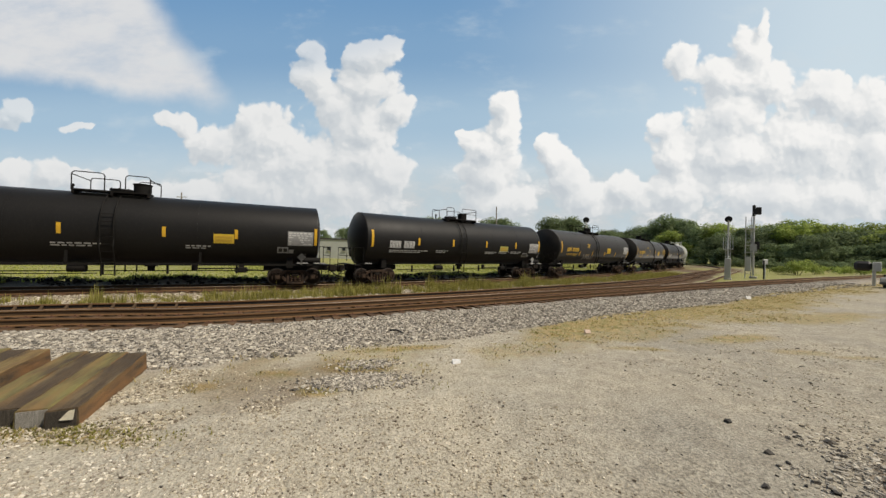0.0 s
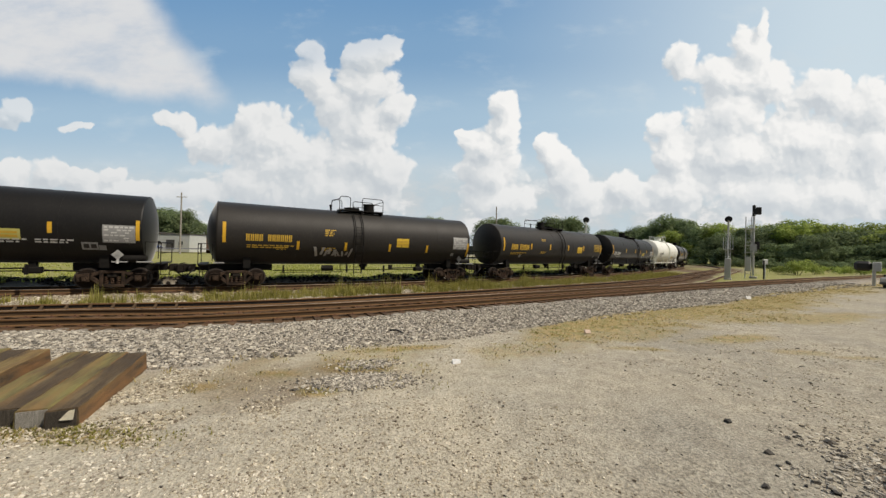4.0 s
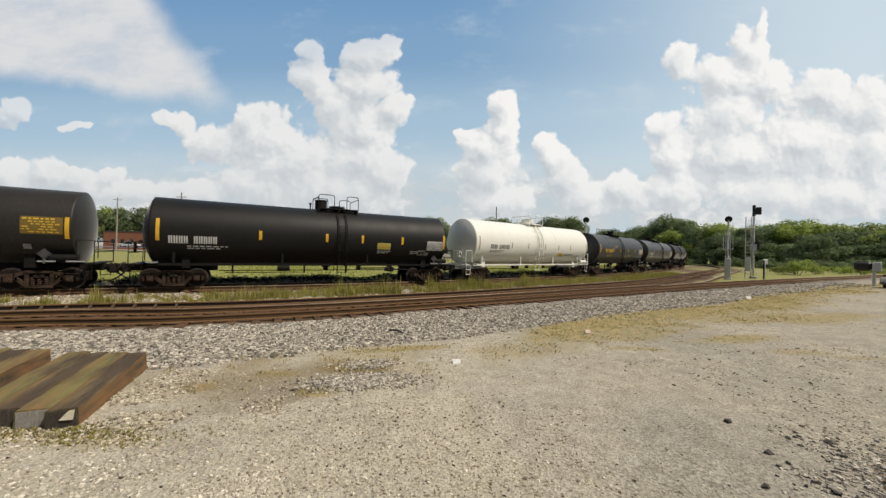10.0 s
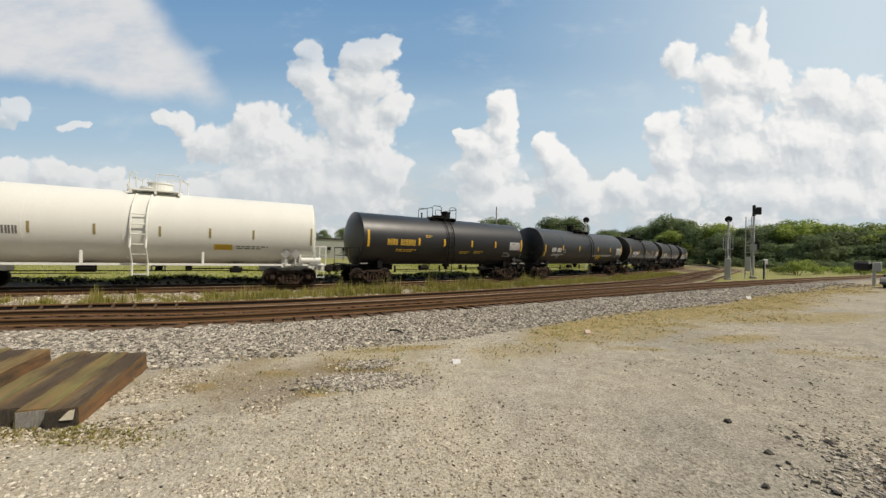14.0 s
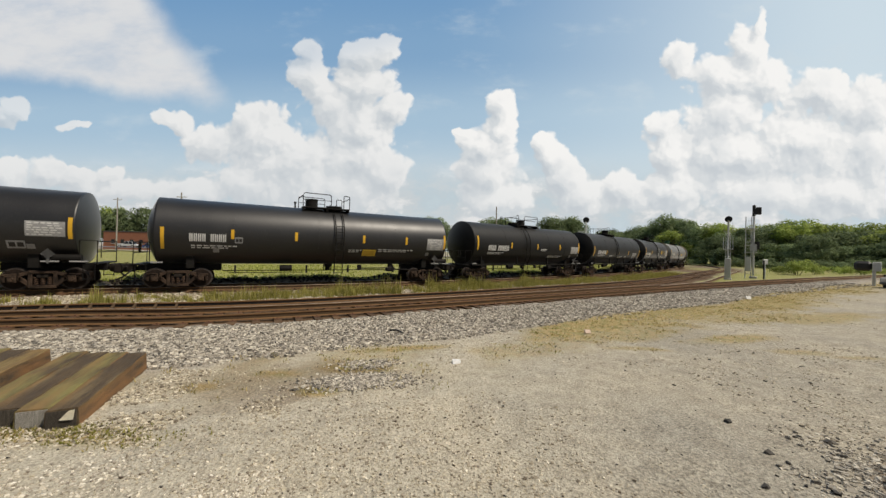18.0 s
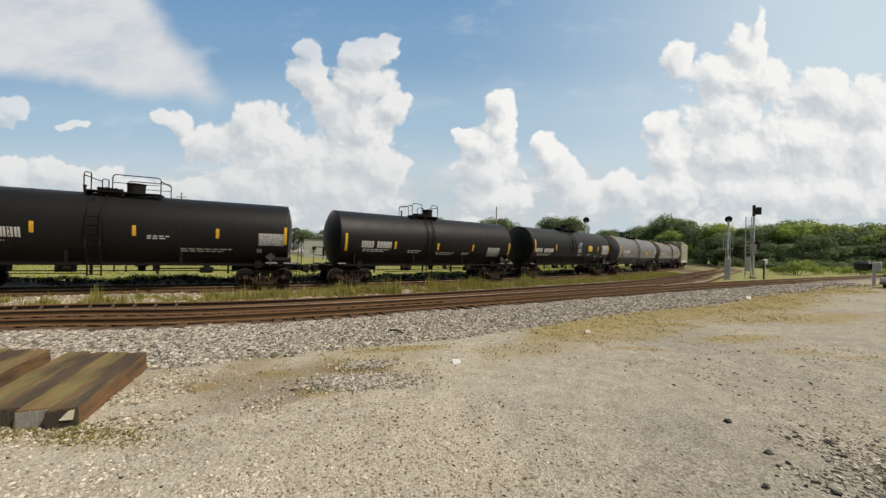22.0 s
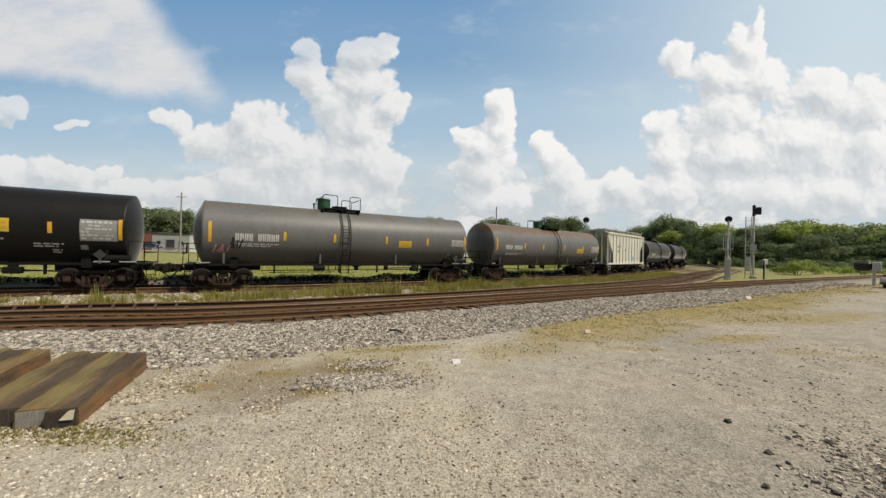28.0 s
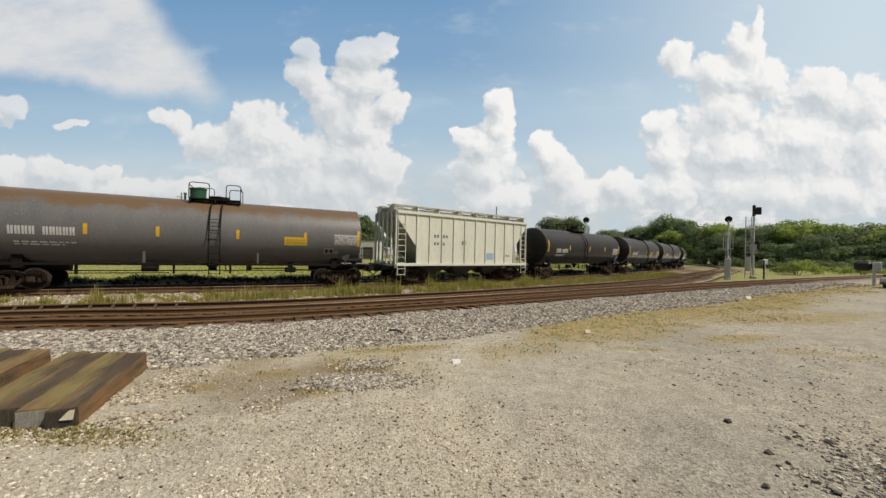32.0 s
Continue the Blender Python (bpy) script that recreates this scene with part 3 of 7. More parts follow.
    cloud = mixed(cloud, (0.60, 0.645, 0.685), smath(t, "MULTIPLY", span(body_n.outputs["Fac"], 0.48, 0.68, 0.0, 0.6), deep))
    right = span(sep.outputs["X"], 8.0, 14.0)
    cloud = mixed(cloud, (0.86, 0.87, 0.87), smath(t, "MULTIPLY", right, 0.18))
    cloud = mixed(cloud, (0.61, 0.65, 0.68), smath(t, "MULTIPLY", span(sep.outputs["Y"], 2.4, 4.0, 0.0, 0.5), span(sep.outputs["X"], 14.0, 6.0, 0.45, 1.0)))
    cloud = mixed(cloud, (0.6, 0.635, 0.665), span(sep.outputs["X"], 9.5, 6.0, 0.0, 0.34))
    col = mixed(col, cloud, smath(t, "MULTIPLY", span(d0, -0.05, 0.17), span(smath(t, "MULTIPLY_ADD", sep.outputs["Y"], 4.0, sep.outputs["X"]), 9.5, 11.5, 0.72, 1.0)))
    em = t.nodes.new("ShaderNodeEmission")
    t.links.new(col, em.inputs["Color"])
    em.inputs["Strength"].default_value = 1.0
    out = t.nodes.new("ShaderNodeOutputMaterial")
    t.links.new(em.outputs[0], out.inputs["Surface"])
    w, h0, h1 = 44.0 * SKY_UNIT, -1.5 * SKY_UNIT, 16.0 * SKY_UNIT
    ob = mesh_of("backdrop", [(-w, h0, 0), (w, h0, 0), (w, h1, 0), (-w, h1, 0)], [(0, 1, 2, 3)], m)
    tagged(ob, "blue summer sky with white heaped clouds", "sky", kind="structure")
    return ob


SKY = sky_backdrop()
SKY_POSE = VIEW @ pose(0, 0, -SKY_FAR)


# ---- plants ----
def leaf_material(name, a, b):
    m, t, p = nodes_of(name)
    geo = t.nodes.new("ShaderNodeNewGeometry")
    info = t.nodes.new("ShaderNodeObjectInfo")
    r = t.nodes.new("ShaderNodeValToRGB")
    r.color_ramp.elements[0].color, r.color_ramp.elements[1].color = rgba(a), rgba(b)
    t.links.new(geo.outputs["Random Per Island"], r.inputs[0])
    hsv = t.nodes.new("ShaderNodeHueSaturation")
    mr = add(t, "ShaderNodeMapRange", To_Min=0.75, To_Max=1.3)
    t.links.new(info.outputs["Random"], mr.inputs["Value"])
    t.links.new(mr.outputs[0], hsv.inputs["Value"])
    t.links.new(r.outputs[0], hsv.inputs["Color"])
    t.links.new(hsv.outputs[0], p.inputs["Base Color"])
    p.inputs["Roughness"].default_value = 0.7
    p.inputs["Specular IOR Level"].default_value = 0.15
    tr = t.nodes.new("ShaderNodeBsdfTranslucent")
    t.links.new(hsv.outputs[0], tr.inputs["Color"])
    mx = t.nodes.new("ShaderNodeMixShader")
    mx.inputs[0].default_value = 0.4
    t.links.new(p.outputs[0], mx.inputs[1])
    t.links.new(tr.outputs[0], mx.inputs[2])
    t.links.new(mx.outputs[0], t.nodes["Material Output"].inputs["Surface"])
    return m


M_LEAF = leaf_material("dark_leaves", (0.12, 0.165, 0.085), (0.25, 0.31, 0.145))
# paler leaves: sunlight put into the colour of some crowns; also bright bushes
M_LEAF_L = leaf_material("light_leaves", (0.21, 0.28, 0.06), (0.40, 0.46, 0.13))
M_WEED = leaf_material("weed_blades", (0.21, 0.21, 0.045), (0.46, 0.41, 0.13))
M_MEADOW = leaf_material("meadow_blades", (0.25, 0.28, 0.06), (0.44, 0.44, 0.14))
M_STRAW = leaf_material("dry_blades", (0.36, 0.3, 0.11), (0.6, 0.48, 0.24))


def cards(centres, normals, size, rng, stretch=1.5):
    """One small bent leaf spray for each centre: a quad folded along its middle."""
    n = len(centres)
    a = np.cross(normals, rng.normal(size=(n, 3)))
    a /= np.linalg.norm(a, axis=1, keepdims=True) + 1e-9
    b = np.cross(normals, a)
    s = size * rng.uniform(0.6, 1.3, (n, 1))
    v = np.stack([centres - a * s, centres - b * s * stretch * 0.5 + normals * s * 0.15, centres + a * s, centres + b * s * stretch * 0.5 + normals * s * 0.15], 1)
    i = np.arange(n)[:, None] * 4
    f = np.concatenate([i + np.array([[0, 1, 2]]), i + np.array([[0, 2, 3]])])
    return v.reshape(-1, 3), f


def crown_points(rng, clumps, per, spread):
    """Points and outward directions on many uneven clumps."""
    out_c, out_n = [], []
    for (cx, cy, cz), r in clumps:
        d = rng.normal(size=(per, 3))
        d /= np.linalg.norm(d, axis=1, keepdims=True)
        d[:, 2] = np.where(d[:, 2] < -0.35, -d[:, 2], d[:, 2])
        rad = r * rng.uniform(0.62, 1.12, (per, 1))
        out_c.append(np.array([cx, cy, cz]) + d * rad * np.array([1, 1, 0.85]))
        nn = d + np.array([0, 0, 0.45]) + rng.normal(size=(per, 3)) * spread * 0.7
        out_n.append(nn / np.linalg.norm(nn, axis=1, keepdims=True))
    return np.concatenate(out_c), np.concatenate(out_n)


def tree(seed, height, width, leaf, label, clump_n=26, per=225, base=0.1):
    rng = np.random.RandomState(seed)
    t = thing("tree", label, "tree", "trees of the woods")
    bm = bmesh.new()
    lean = rng.uniform(-0.3, 0.3, 2)
    trunk = [(0, 0, -0.2), (lean[0] * 0.3, lean[1] * 0.3, height * 0.3), (lean[0], lean[1], height * 0.75)]
    tube(bm, trunk, 0.028 * height, 8, 0.008 * height)
    clumps = []
    for k in range(clump_n):
        a, u = rng.uniform(0, 6.283), rng.uniform(0, 1) ** 0.7
        z = height * (base + (0.84 - base) * u)
        rim = width / 2 * (1.0 - 0.75 * abs(u - 0.4) ** 1.4) * rng.uniform(0.35, 0.95)
        c = (rim * math.cos(a) + lean[0] * u, rim * math.sin(a) + lean[1] * u, z)
        clumps.append((c, width * rng.uniform(0.15, 0.27)))
        if k % 3 == 0:
            s = Vector(trunk[1]).lerp(Vector(trunk[2]), min(1, max(0, (z / height - 0.3) / 0.6)))
            tube(bm, [s, (s + Vector(c)) / 2 + Vector((0, 0, -0.04 * height)), c], 0.009 * height, 5, 0.003 * height)
    part("trunk", bm, M_BARK, t)
    v, f = cards(*crown_points(rng, clumps, per, 0.6), 0.016 * height + 0.038, rng)
    mesh_of("crown", v, f, leaf, t)
    return t


def bush(seed, height, width, leaf, label):
    rng = np.random.RandomState(seed)
    t = thing("bush", label, "bush", "bushes along the woods")
    clumps = [((rng.uniform(-0.5, 0.5) * width, rng.uniform(-0.3, 0.3) * width, height * rng.uniform(0.15, 0.72)), height * rng.uniform(0.25, 0.42)) for _ in range(12)]
    v, f = cards(*crown_points(rng, clumps, 130, 0.7), 0.105, rng)
    mesh_of("foliage", v, f, leaf, t)
    bm = bmesh.new()
    for c, r in clumps[:5]:
        tube(bm, [(c[0] * 0.3, c[1] * 0.3, -0.1), c], 0.04, 5, 0.015)
    part("stem", bm, M_BARK, t)
    return t


def sized(x, y, z, turn, k, kz=None):
    return Matrix.Translation((x, y, z)) @ Matrix.Rotation(turn, 4, "Z") @ Matrix.Diagonal((k, k, kz or k, 1))


def spot(px, far):
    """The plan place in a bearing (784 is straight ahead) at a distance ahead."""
    return (px - 784) / 620 * far, far


def woods():
    rng = random.Random(4)
    kinds = [tree(11, 10, 9, M_LEAF, "broad dark green tree at the edge of the woods"), tree(12, 10, 7.5, M_LEAF, "tall dark green tree in the woods"), tree(13, 10, 10, M_LEAF, "spreading dark green tree of the woods", 30),
             tree(14, 10, 8.5, M_LEAF_L, "sunlit yellow-green tree at the edge of the woods")]

    def plant(k, m):
        copy_thing(kinds[k], m)

    for row in range(3):
        px = 1085.0 + 9 * row
        while px < 1650:
            far = float(np.interp(px, [1085, 1150, 1235, 1300, 1400, 1568, 1800], [175, 165, 128, 104, 90, 78, 66])) + row * 9 + rng.uniform(-2, 2)
            top = float(np.interp(px, [1085, 1120, 1150, 1190, 1225, 1260, 1300, 1350, 1400, 1440, 1480, 1568, 1800], [417, 414, 407, 394, 402, 405, 406, 404, 399, 404, 409, 407, 402]))
            hz = 445 + 0.025 * (px - 784)
            h = ((hz - top) * far / 620 + EYE_Z) * (rng.uniform(0.55, 0.86), rng.uniform(0.82, 1.1), rng.uniform(1.0, 1.22))[row]
            x, y = spot(px, far)
            # lime crowns stand for sunlit tops, mostly in the back rows
            lime = (row == 0 and px > 1180) if px < 1245 else rng.random() < (0.05, 0.4, 0.75)[row]
            plant(3 if lime else rng.randrange(3), sized(x, y, 0, rng.uniform(0, 6.28), h / 10 * rng.uniform(0.85, 1.35) * (1.15 if row == 0 else 1.0), h / 10))
            px += rng.uniform(*((34, 62), (26, 44), (20, 34))[row]) * (78 / far) ** 0.5
    # clumps behind the train and far trees on the left
    for px, far, top in ((868, 130, 392), (884, 132, 389), (898, 130, 391), (972, 125, 396), (990, 122, 387), (1005, 124, 389), (1018, 122, 391), (1070, 150, 411), (1082, 165, 409),
                         (170, 150, 372), (196, 155, 370), (225, 150, 373), (262, 150, 371), (285, 155, 372), (306, 148, 376), (335, 150, 376), (365, 170, 395), (392, 165, 394), (420, 170, 392), (450, 170, 396), (498, 150, 407), (520, 150, 404), (548, 150, 408), (575, 150, 409), (607, 150, 406), (640, 145, 384), (652, 150, 392), (668, 160, 404), (700, 160, 405), (735, 160, 404), (760, 150, 388), (778, 155, 398), (-40, 170, 385), (-90, 160, 385), (140, 160, 392)):
        hz = 445 + 0.025 * (px - 784)
        h = ((hz - top) * far / 620 + EYE_Z) * 1.1
        x, y = spot(px + 0.025 * (top - hz), far)
        plant(rng.randrange(4) if rng.random() < 0.3 else rng.randrange(3), sized(x, y, -0.2, rng.uniform(0, 6.28), h / 10 * 0.9, h / 10))
    b1 = bush(21, 2.2, 4.5, M_LEAF_L, "bright green leafy bush before the woods")
    b2 = bush(22, 2.0, 5.0, M_LEAF, "dark green undergrowth along the woods")
    copy_thing(b1, sized(*spot(1412, 54), 0, 0.3, 1.15))
    for px, far, k in ((1385, 56, 0.7), (1440, 58, 0.8), (1475, 62, 0.75), (1505, 62, 0.8), (1540, 60, 0.7)):
        copy_thing(b1, sized(*spot(px, far), -0.1, rng.uniform(0, 6), k))
    px = 1110.0
    while px < 1650:
        far = float(np.interp(px, [1085, 1150, 1235, 1300, 1400, 1568, 1800], [160, 152, 124, 96, 82, 72, 60])) + rng.uniform(-2, 1)
        m = sized(*spot(px, far), -0.1, rng.uniform(0, 6.28), rng.uniform(0.7, 1.7) * (far / 80) ** 0.4)
        copy_thing(b2, m)
        px += rng.uniform(16, 26)
    for o in kinds + [b1, b2]:               # the patterns themselves are not part of the place
        for c in list(o.children) + [o]:
            bpy.data.objects.remove(c)


def blades(name, xs, ys, zs, height, count, material, label, seed, width=0.012, splay=0.35):
    """Grass and weeds as many thin bent blades, one object."""
    rng = np.random.RandomState(seed)
    n = len(xs)
    base = np.repeat(np.stack([xs, ys, zs], 1), count, 0) + np.concatenate([rng.normal(0, 0.07, (n * count, 2)), np.zeros((n * count, 1))], 1)
    hh = np.repeat(np.broadcast_to(height, n), count) * rng.uniform(0.35, 1.1, n * count)
    a = rng.uniform(0, 6.283, n * count)
    lean = rng.uniform(0.05, splay, n * count) * hh
    dx, dy = np.cos(a), np.sin(a)
    px, py = -dy * width * rng.uniform(0.6, 1.6, n * count), dx * width
    mid = base + np.stack([dx * lean * 0.35, dy * lean * 0.35, hh * 0.55], 1)
    tip = base + np.stack([dx * lean, dy * lean, hh], 1)
    w = np.stack([px, py, np.zeros_like(px)], 1)
    v = np.stack([base - w, base + w, mid + w * 0.8, mid - w * 0.8, tip], 1).reshape(-1, 3)
    i = np.arange(n * count) * 5
    f = [tuple(q) for q in np.stack([i, i + 1, i + 2, i + 3], 1).tolist()] + [tuple(q) for q in np.stack([i + 3, i + 2, i + 4], 1).tolist()]
    ob = mesh_of(name, v, f, material)
    return tagged(ob, label, "grass", kind="stuff")


def plants():
    rng = np.random.RandomState(7)
    # weeds on the near shoulder of the train's track
    s = rng.uniform(-32, 75, 9000)
    off = -rng.uniform(1.9, 4.6, 9000) - 0.012 * np.maximum(s, 0) * rng.uniform(0, 2, 9000)
    x, y, h = TRAIN.at(s)
    x, y = x - off * np.sin(h), y + off * np.cos(h)
    d2 = T2_FAR.near(x, y)[0]
    keep = (d2 > 0.55) & (0.7 * lumps(x, y, 1.0, 31) + 0.6 * lumps(x, y, 0.4, 32) > np.where(s < -13, 0.25, -0.7)) & (s < 40)
    x, y = x[keep], y[keep]
    z = bed(x, y)[0]
    hh = 0.22 + 0.42 * np.clip(lumps(x, y, 1.2, 33) * 0.5 + 0.5, 0, 1) ** 1.5
    hh = hh * np.where(T2_FAR.near(x, y)[1] < float(T2_FAR.near([-5.0], [14.6])[1][0]), 0.68, 1.0) * np.interp(x, [2, 16], [1.0, 0.62])
    blades("weeds", x, y, z, hh * np.random.RandomState(5).uniform(0.5, 1.4, len(x)), 12, M_WEED, "tall yellow-green weeds between the tracks", 1, 0.009)
    pick = rng.uniform(size=len(x)) < 0.12
    blades("weeds", x[pick], y[pick], z[pick], hh[pick] * 1.9, 4, M_WEED, "scattered tall weed stalks beside the rails", 2, 0.012, 0.15)
    # field behind the train
    n = 16000
    s = rng.uniform(-34, 70, n)
    off = 2.2 + rng.uniform(0, 1, n) ** 1.6 * 26
    x, y, h = TRAIN.at(s)
    x, y = x - off * np.sin(h), y + off * np.cos(h)
    z = bed(x, y)[0]
    blades("field_grass", x, y, z, 0.16 + 0.1 * lumps(x, y, 3, 41), 4, M_MEADOW, "green meadow grass behind the train", 3, 0.03)
    # verge by the ballast: low tufts
    n = 9000
    s = T1_NEAR.s[0] + rng.uniform(0, 1, n) * 70 + float(T1_NEAR.near([-12], [9])[1][0])
    off = -rng.uniform(3.7, 7.6, n)
    x, y, h = T1_NEAR.at(s)
    x, y = x - off * np.sin(h), y + off * np.cos(h)
    z, stone, grass, dry, dirt, worn, bank = bed(x, y)
    keep = rng.uniform(size=n) < dry * 0.5
    blades("dry_grass", x[keep], y[keep], z[keep], 0.05 + 0.03 * lumps(x[keep], y[keep], 1, 42), 6, M_STRAW, "short dry grass on the verge", 4, 0.010, 1.8)
    fx, fy = rng.normal(-4.75, 0.75, 200), rng.normal(4.28, 0.09, 200)
    blades("verge_weeds", fx, fy, bed(fx, fy)[0], 0.04, 6, M_WEED, "low yellow-green grass at the foot of the timbers", 6, 0.008, 1.7)
    keep = (rng.uniform(size=n) < dry * 0.3 * np.interp(x, [1, 5], [1.0, 0.35])) & (lumps(x, y, 1.4, 43) > 0.0)
    blades("verge_weeds", x[keep], y[keep], z[keep], np.interp(x[keep], [1, 5], [0.07, 0.035]), 6, M_WEED, "low green weeds on the verge", 5, 0.010, 1.6)


# ---- stones ----
def stones(name, x, y, z, size, material, label, seed):
    """Angular stones, eight corners each, lying at random; one object."""
    rng = np.random.RandomState(seed)
    n = len(x)
    cube = np.array([(a, b, c) for a in (-1, 1) for b in (-1, 1) for c in (-1, 1)], float) * 0.5
    v = cube[None] * (1 + rng.uniform(-0.42, 0.42, (n, 8, 3)))
    v *= (np.asarray(size) * rng.uniform(0.6, 1.35, n))[:, None, None] * np.stack([rng.uniform(0.8, 1.4, n), rng.uniform(0.7, 1.1, n), rng.uniform(0.5, 0.85, n)], 1)[:, None]
    for ax in (0, 2):
        a = rng.uniform(0, 6.283, n) if ax == 2 else rng.uniform(-0.6, 0.6, n)
        c, s_ = np.cos(a)[:, None], np.sin(a)[:, None]
        p, q = ((0, 1) if ax == 2 else (1, 2))
        vp, vq = v[:, :, p] * c - v[:, :, q] * s_, v[:, :, p] * s_ + v[:, :, q] * c
        v[:, :, p], v[:, :, q] = vp, vq
    v += np.stack([x, y, z], 1)[:, None]
    quads = np.array([(0, 1, 3, 2), (4, 6, 7, 5), (0, 4, 5, 1), (2, 3, 7, 6), (1, 5, 7, 3)])     # no underside
    f = (np.arange(n)[:, None, None] * 8 + quads[None]).reshape(-1, 4)
    return tagged(mesh_of(name, v.reshape(-1, 3), f, material), label, "stones", kind="stuff")


def stone_material(name, stops):
    m, t, p = nodes_of(name)
    geo = t.nodes.new("ShaderNodeNewGeometry")
    r = t.nodes.new("ShaderNodeValToRGB")
    el = r.color_ramp.elements
    while len(el) < len(stops):
        el.new(0.5)
    for e, (pos, c) in zip(el, stops):
        e.position, e.color = pos, rgba(c)
    t.links.new(geo.outputs["Random Per Island"], r.inputs[0])
    co = t.nodes.new("ShaderNodeTexCoord")
    n = add(t, "ShaderNodeTexNoise", Scale=60.0, Detail=4.0)
    t.links.new(co.outputs["Object"], n.inputs["Vector"])
    mx = t.nodes.new("ShaderNodeMix")
    mx.data_type, mx.blend_type = "RGBA", "MULTIPLY"
    mx.inputs["Factor"].default_value = 0.5
    r2 = t.nodes.new("ShaderNodeValToRGB")
    r2.color_ramp.elements[0].position, r2.color_ramp.elements[1].position = 0.3, 0.6
    r2.color_ramp.elements[0].color = (0.5, 0.48, 0.46, 1)
    t.links.new(n.outputs["Fac"], r2.inputs[0])
    t.links.new(r.outputs[0], mx.inputs["A"])
    t.links.new(r2.outputs[0], mx.inputs["B"])
    t.links.new(mx.outputs["Result"], p.inputs["Base Color"])
    p.inputs["Roughness"].default_value = 0.9
    return m


M_BALLAST = stone_material("ballast_pieces", [(0.0, (0.10, 0.09, 0.075)), (0.3, (0.30, 0.27, 0.22)), (0.7, (0.47, 0.425, 0.35)), (1.0, (0.72, 0.66, 0.54))])
M_GRAVEL = stone_material("lot_gravel", [(0.0, (0.13, 0.1, 0.07)), (0.22, (0.35, 0.30, 0.22)), (0.7, (0.54, 0.475, 0.35)), (1.0, (0.8, 0.73, 0.59))])
# lumps of the bank: dark soil with the train's shadow in the colour
M_BANK_SHADE = stone_material("sooty_lumps", [(0.0, (0.012, 0.010, 0.008)), (1.0, (0.05, 0.038, 0.028))])
M_PALE = stone_material("whitish_gravel", [(0.0, (0.26, 0.22, 0.17)), (0.25, (0.45, 0.40, 0.32)), (0.7, (0.66, 0.60, 0.49)), (1.0, (0.88, 0.82, 0.7))])
M_COAL = stone_material("dark_clods", [(0.0, (0.025, 0.022, 0.02)), (0.7, (0.07, 0.062, 0.052)), (1.0, (0.16, 0.14, 0.115))])


def scatter():
    rng = np.random.RandomState(17)
    s1 = float(T1_NEAR.near([-12], [9])[1][0])
    n = 78000
    u = rng.uniform(0, 1, n)
    s = s1 - 4 + 66 * u ** 1.35
    off = -(0.5 + 0.15 * rng.uniform(0, 1, n) + 3.5 * rng.uniform(0, 1, n))
    x, y, h = T1_NEAR.at(s)
    x, y = x - off * np.sin(h), y + off * np.cos(h)
    z, stone, grass, dry, dirt, worn, bank = bed(x, y)
    keep = rng.uniform(size=n) < stone + 0.04
    x, y, z = x[keep], y[keep], z[keep]
    stones("ballast", x, y, z + 0.012, 0.041 + 0.0009 * np.hypot(x, y), M_BALLAST, "grey angular ballast stones on the track shoulder", 1)
    # pale gravel between the siding and the train's track
    n = 16000
    s = rng.uniform(-33, 20, n)
    off = -rng.uniform(1.5, 5.0, n)
    x, y, h = TRAIN.at(s)
    x, y = x - off * np.sin(h), y + off * np.cos(h)
    keep = T2_FAR.near(x, y)[0] > 0.45
    x, y = x[keep], y[keep]
    stones("gravel", x, y, bed(x, y)[0] + 0.012, 0.065, M_GRAVEL, "pale gravel between the tracks", 8)
    n = 5000                                   # lumps on the dark bank, the train's shade in their colour
    s = rng.uniform(-34, 40, n)
    off = rng.uniform(1.8, 3.3, n)
    x, y, h = TRAIN.at(s)
    x, y = x - off * np.sin(h), y + off * np.cos(h)
    stones("clods", x, y, bed(x, y)[0] + 0.02, 0.11, M_BANK_SHADE, "dark soil lumps on the bank behind the track, coloured with the train's shade", 9)
    # crushed stone of the lot, thinning with distance
    n = 95000
    r = 2.6 + 22 * rng.uniform(0, 1, n) ** 1.6
    a = rng.uniform(-0.98, 0.98, n)
    x, y = r * np.sin(a), r * np.cos(a)
    z, stone, grass, dry, dirt, worn, bank = bed(x, y)
    keep = (T1_NEAR.near(x, y)[0] < -3.2) & (lumps(x, y, 1.1, 51) + 0.7 * lumps(x, y, 0.4, 52) + rng.normal(0, 0.6, n) > 0.3)
    x, y, z, r = x[keep], y[keep], z[keep], r[keep]
    stones("gravel", x, y, z + 0.002, (0.008 + 0.0007 * np.minimum(r, 7)) * (0.5 + 1.9 * rng.uniform(0, 1, len(x)) ** 2.5), M_GRAVEL, "pale crushed stone lying on the lot", 3)
    # a spill of old ballast on the verge and coarse stones by the timbers
    n = 2200
    x, y = rng.normal(-1.35, 0.42, n), rng.normal(6.22, 0.19, n)
    x[:500], y[:500] = rng.normal(-1.45, 0.3, 500), rng.normal(7.2, 0.14, 500)
    y += 0.2 * (x + 1.35)
    stones("gravel_patch", x, y, bed(x, y)[0] + 0.008, 0.034, M_BALLAST, "patch of grey ballast stones spilt on the verge", 4)
    n = 5000
    x, y = rng.uniform(-5.0, -1.6, n), rng.uniform(3.4, 6.6, n)
    keep = (lumps(x, y, 0.8, 61) > -0.1) & (x < -2.4 + 0.4 * lumps(x, y, 0.5, 62)) & (y > 4.1)
    x, y = x[keep], y[keep]
    stones("gravel", x, y, bed(x, y)[0] + 0.008, 0.026, M_GRAVEL, "loose stones beside the stacked timbers", 5)
    # dense white crushed stone in the lot's near left corner
    n = 16000
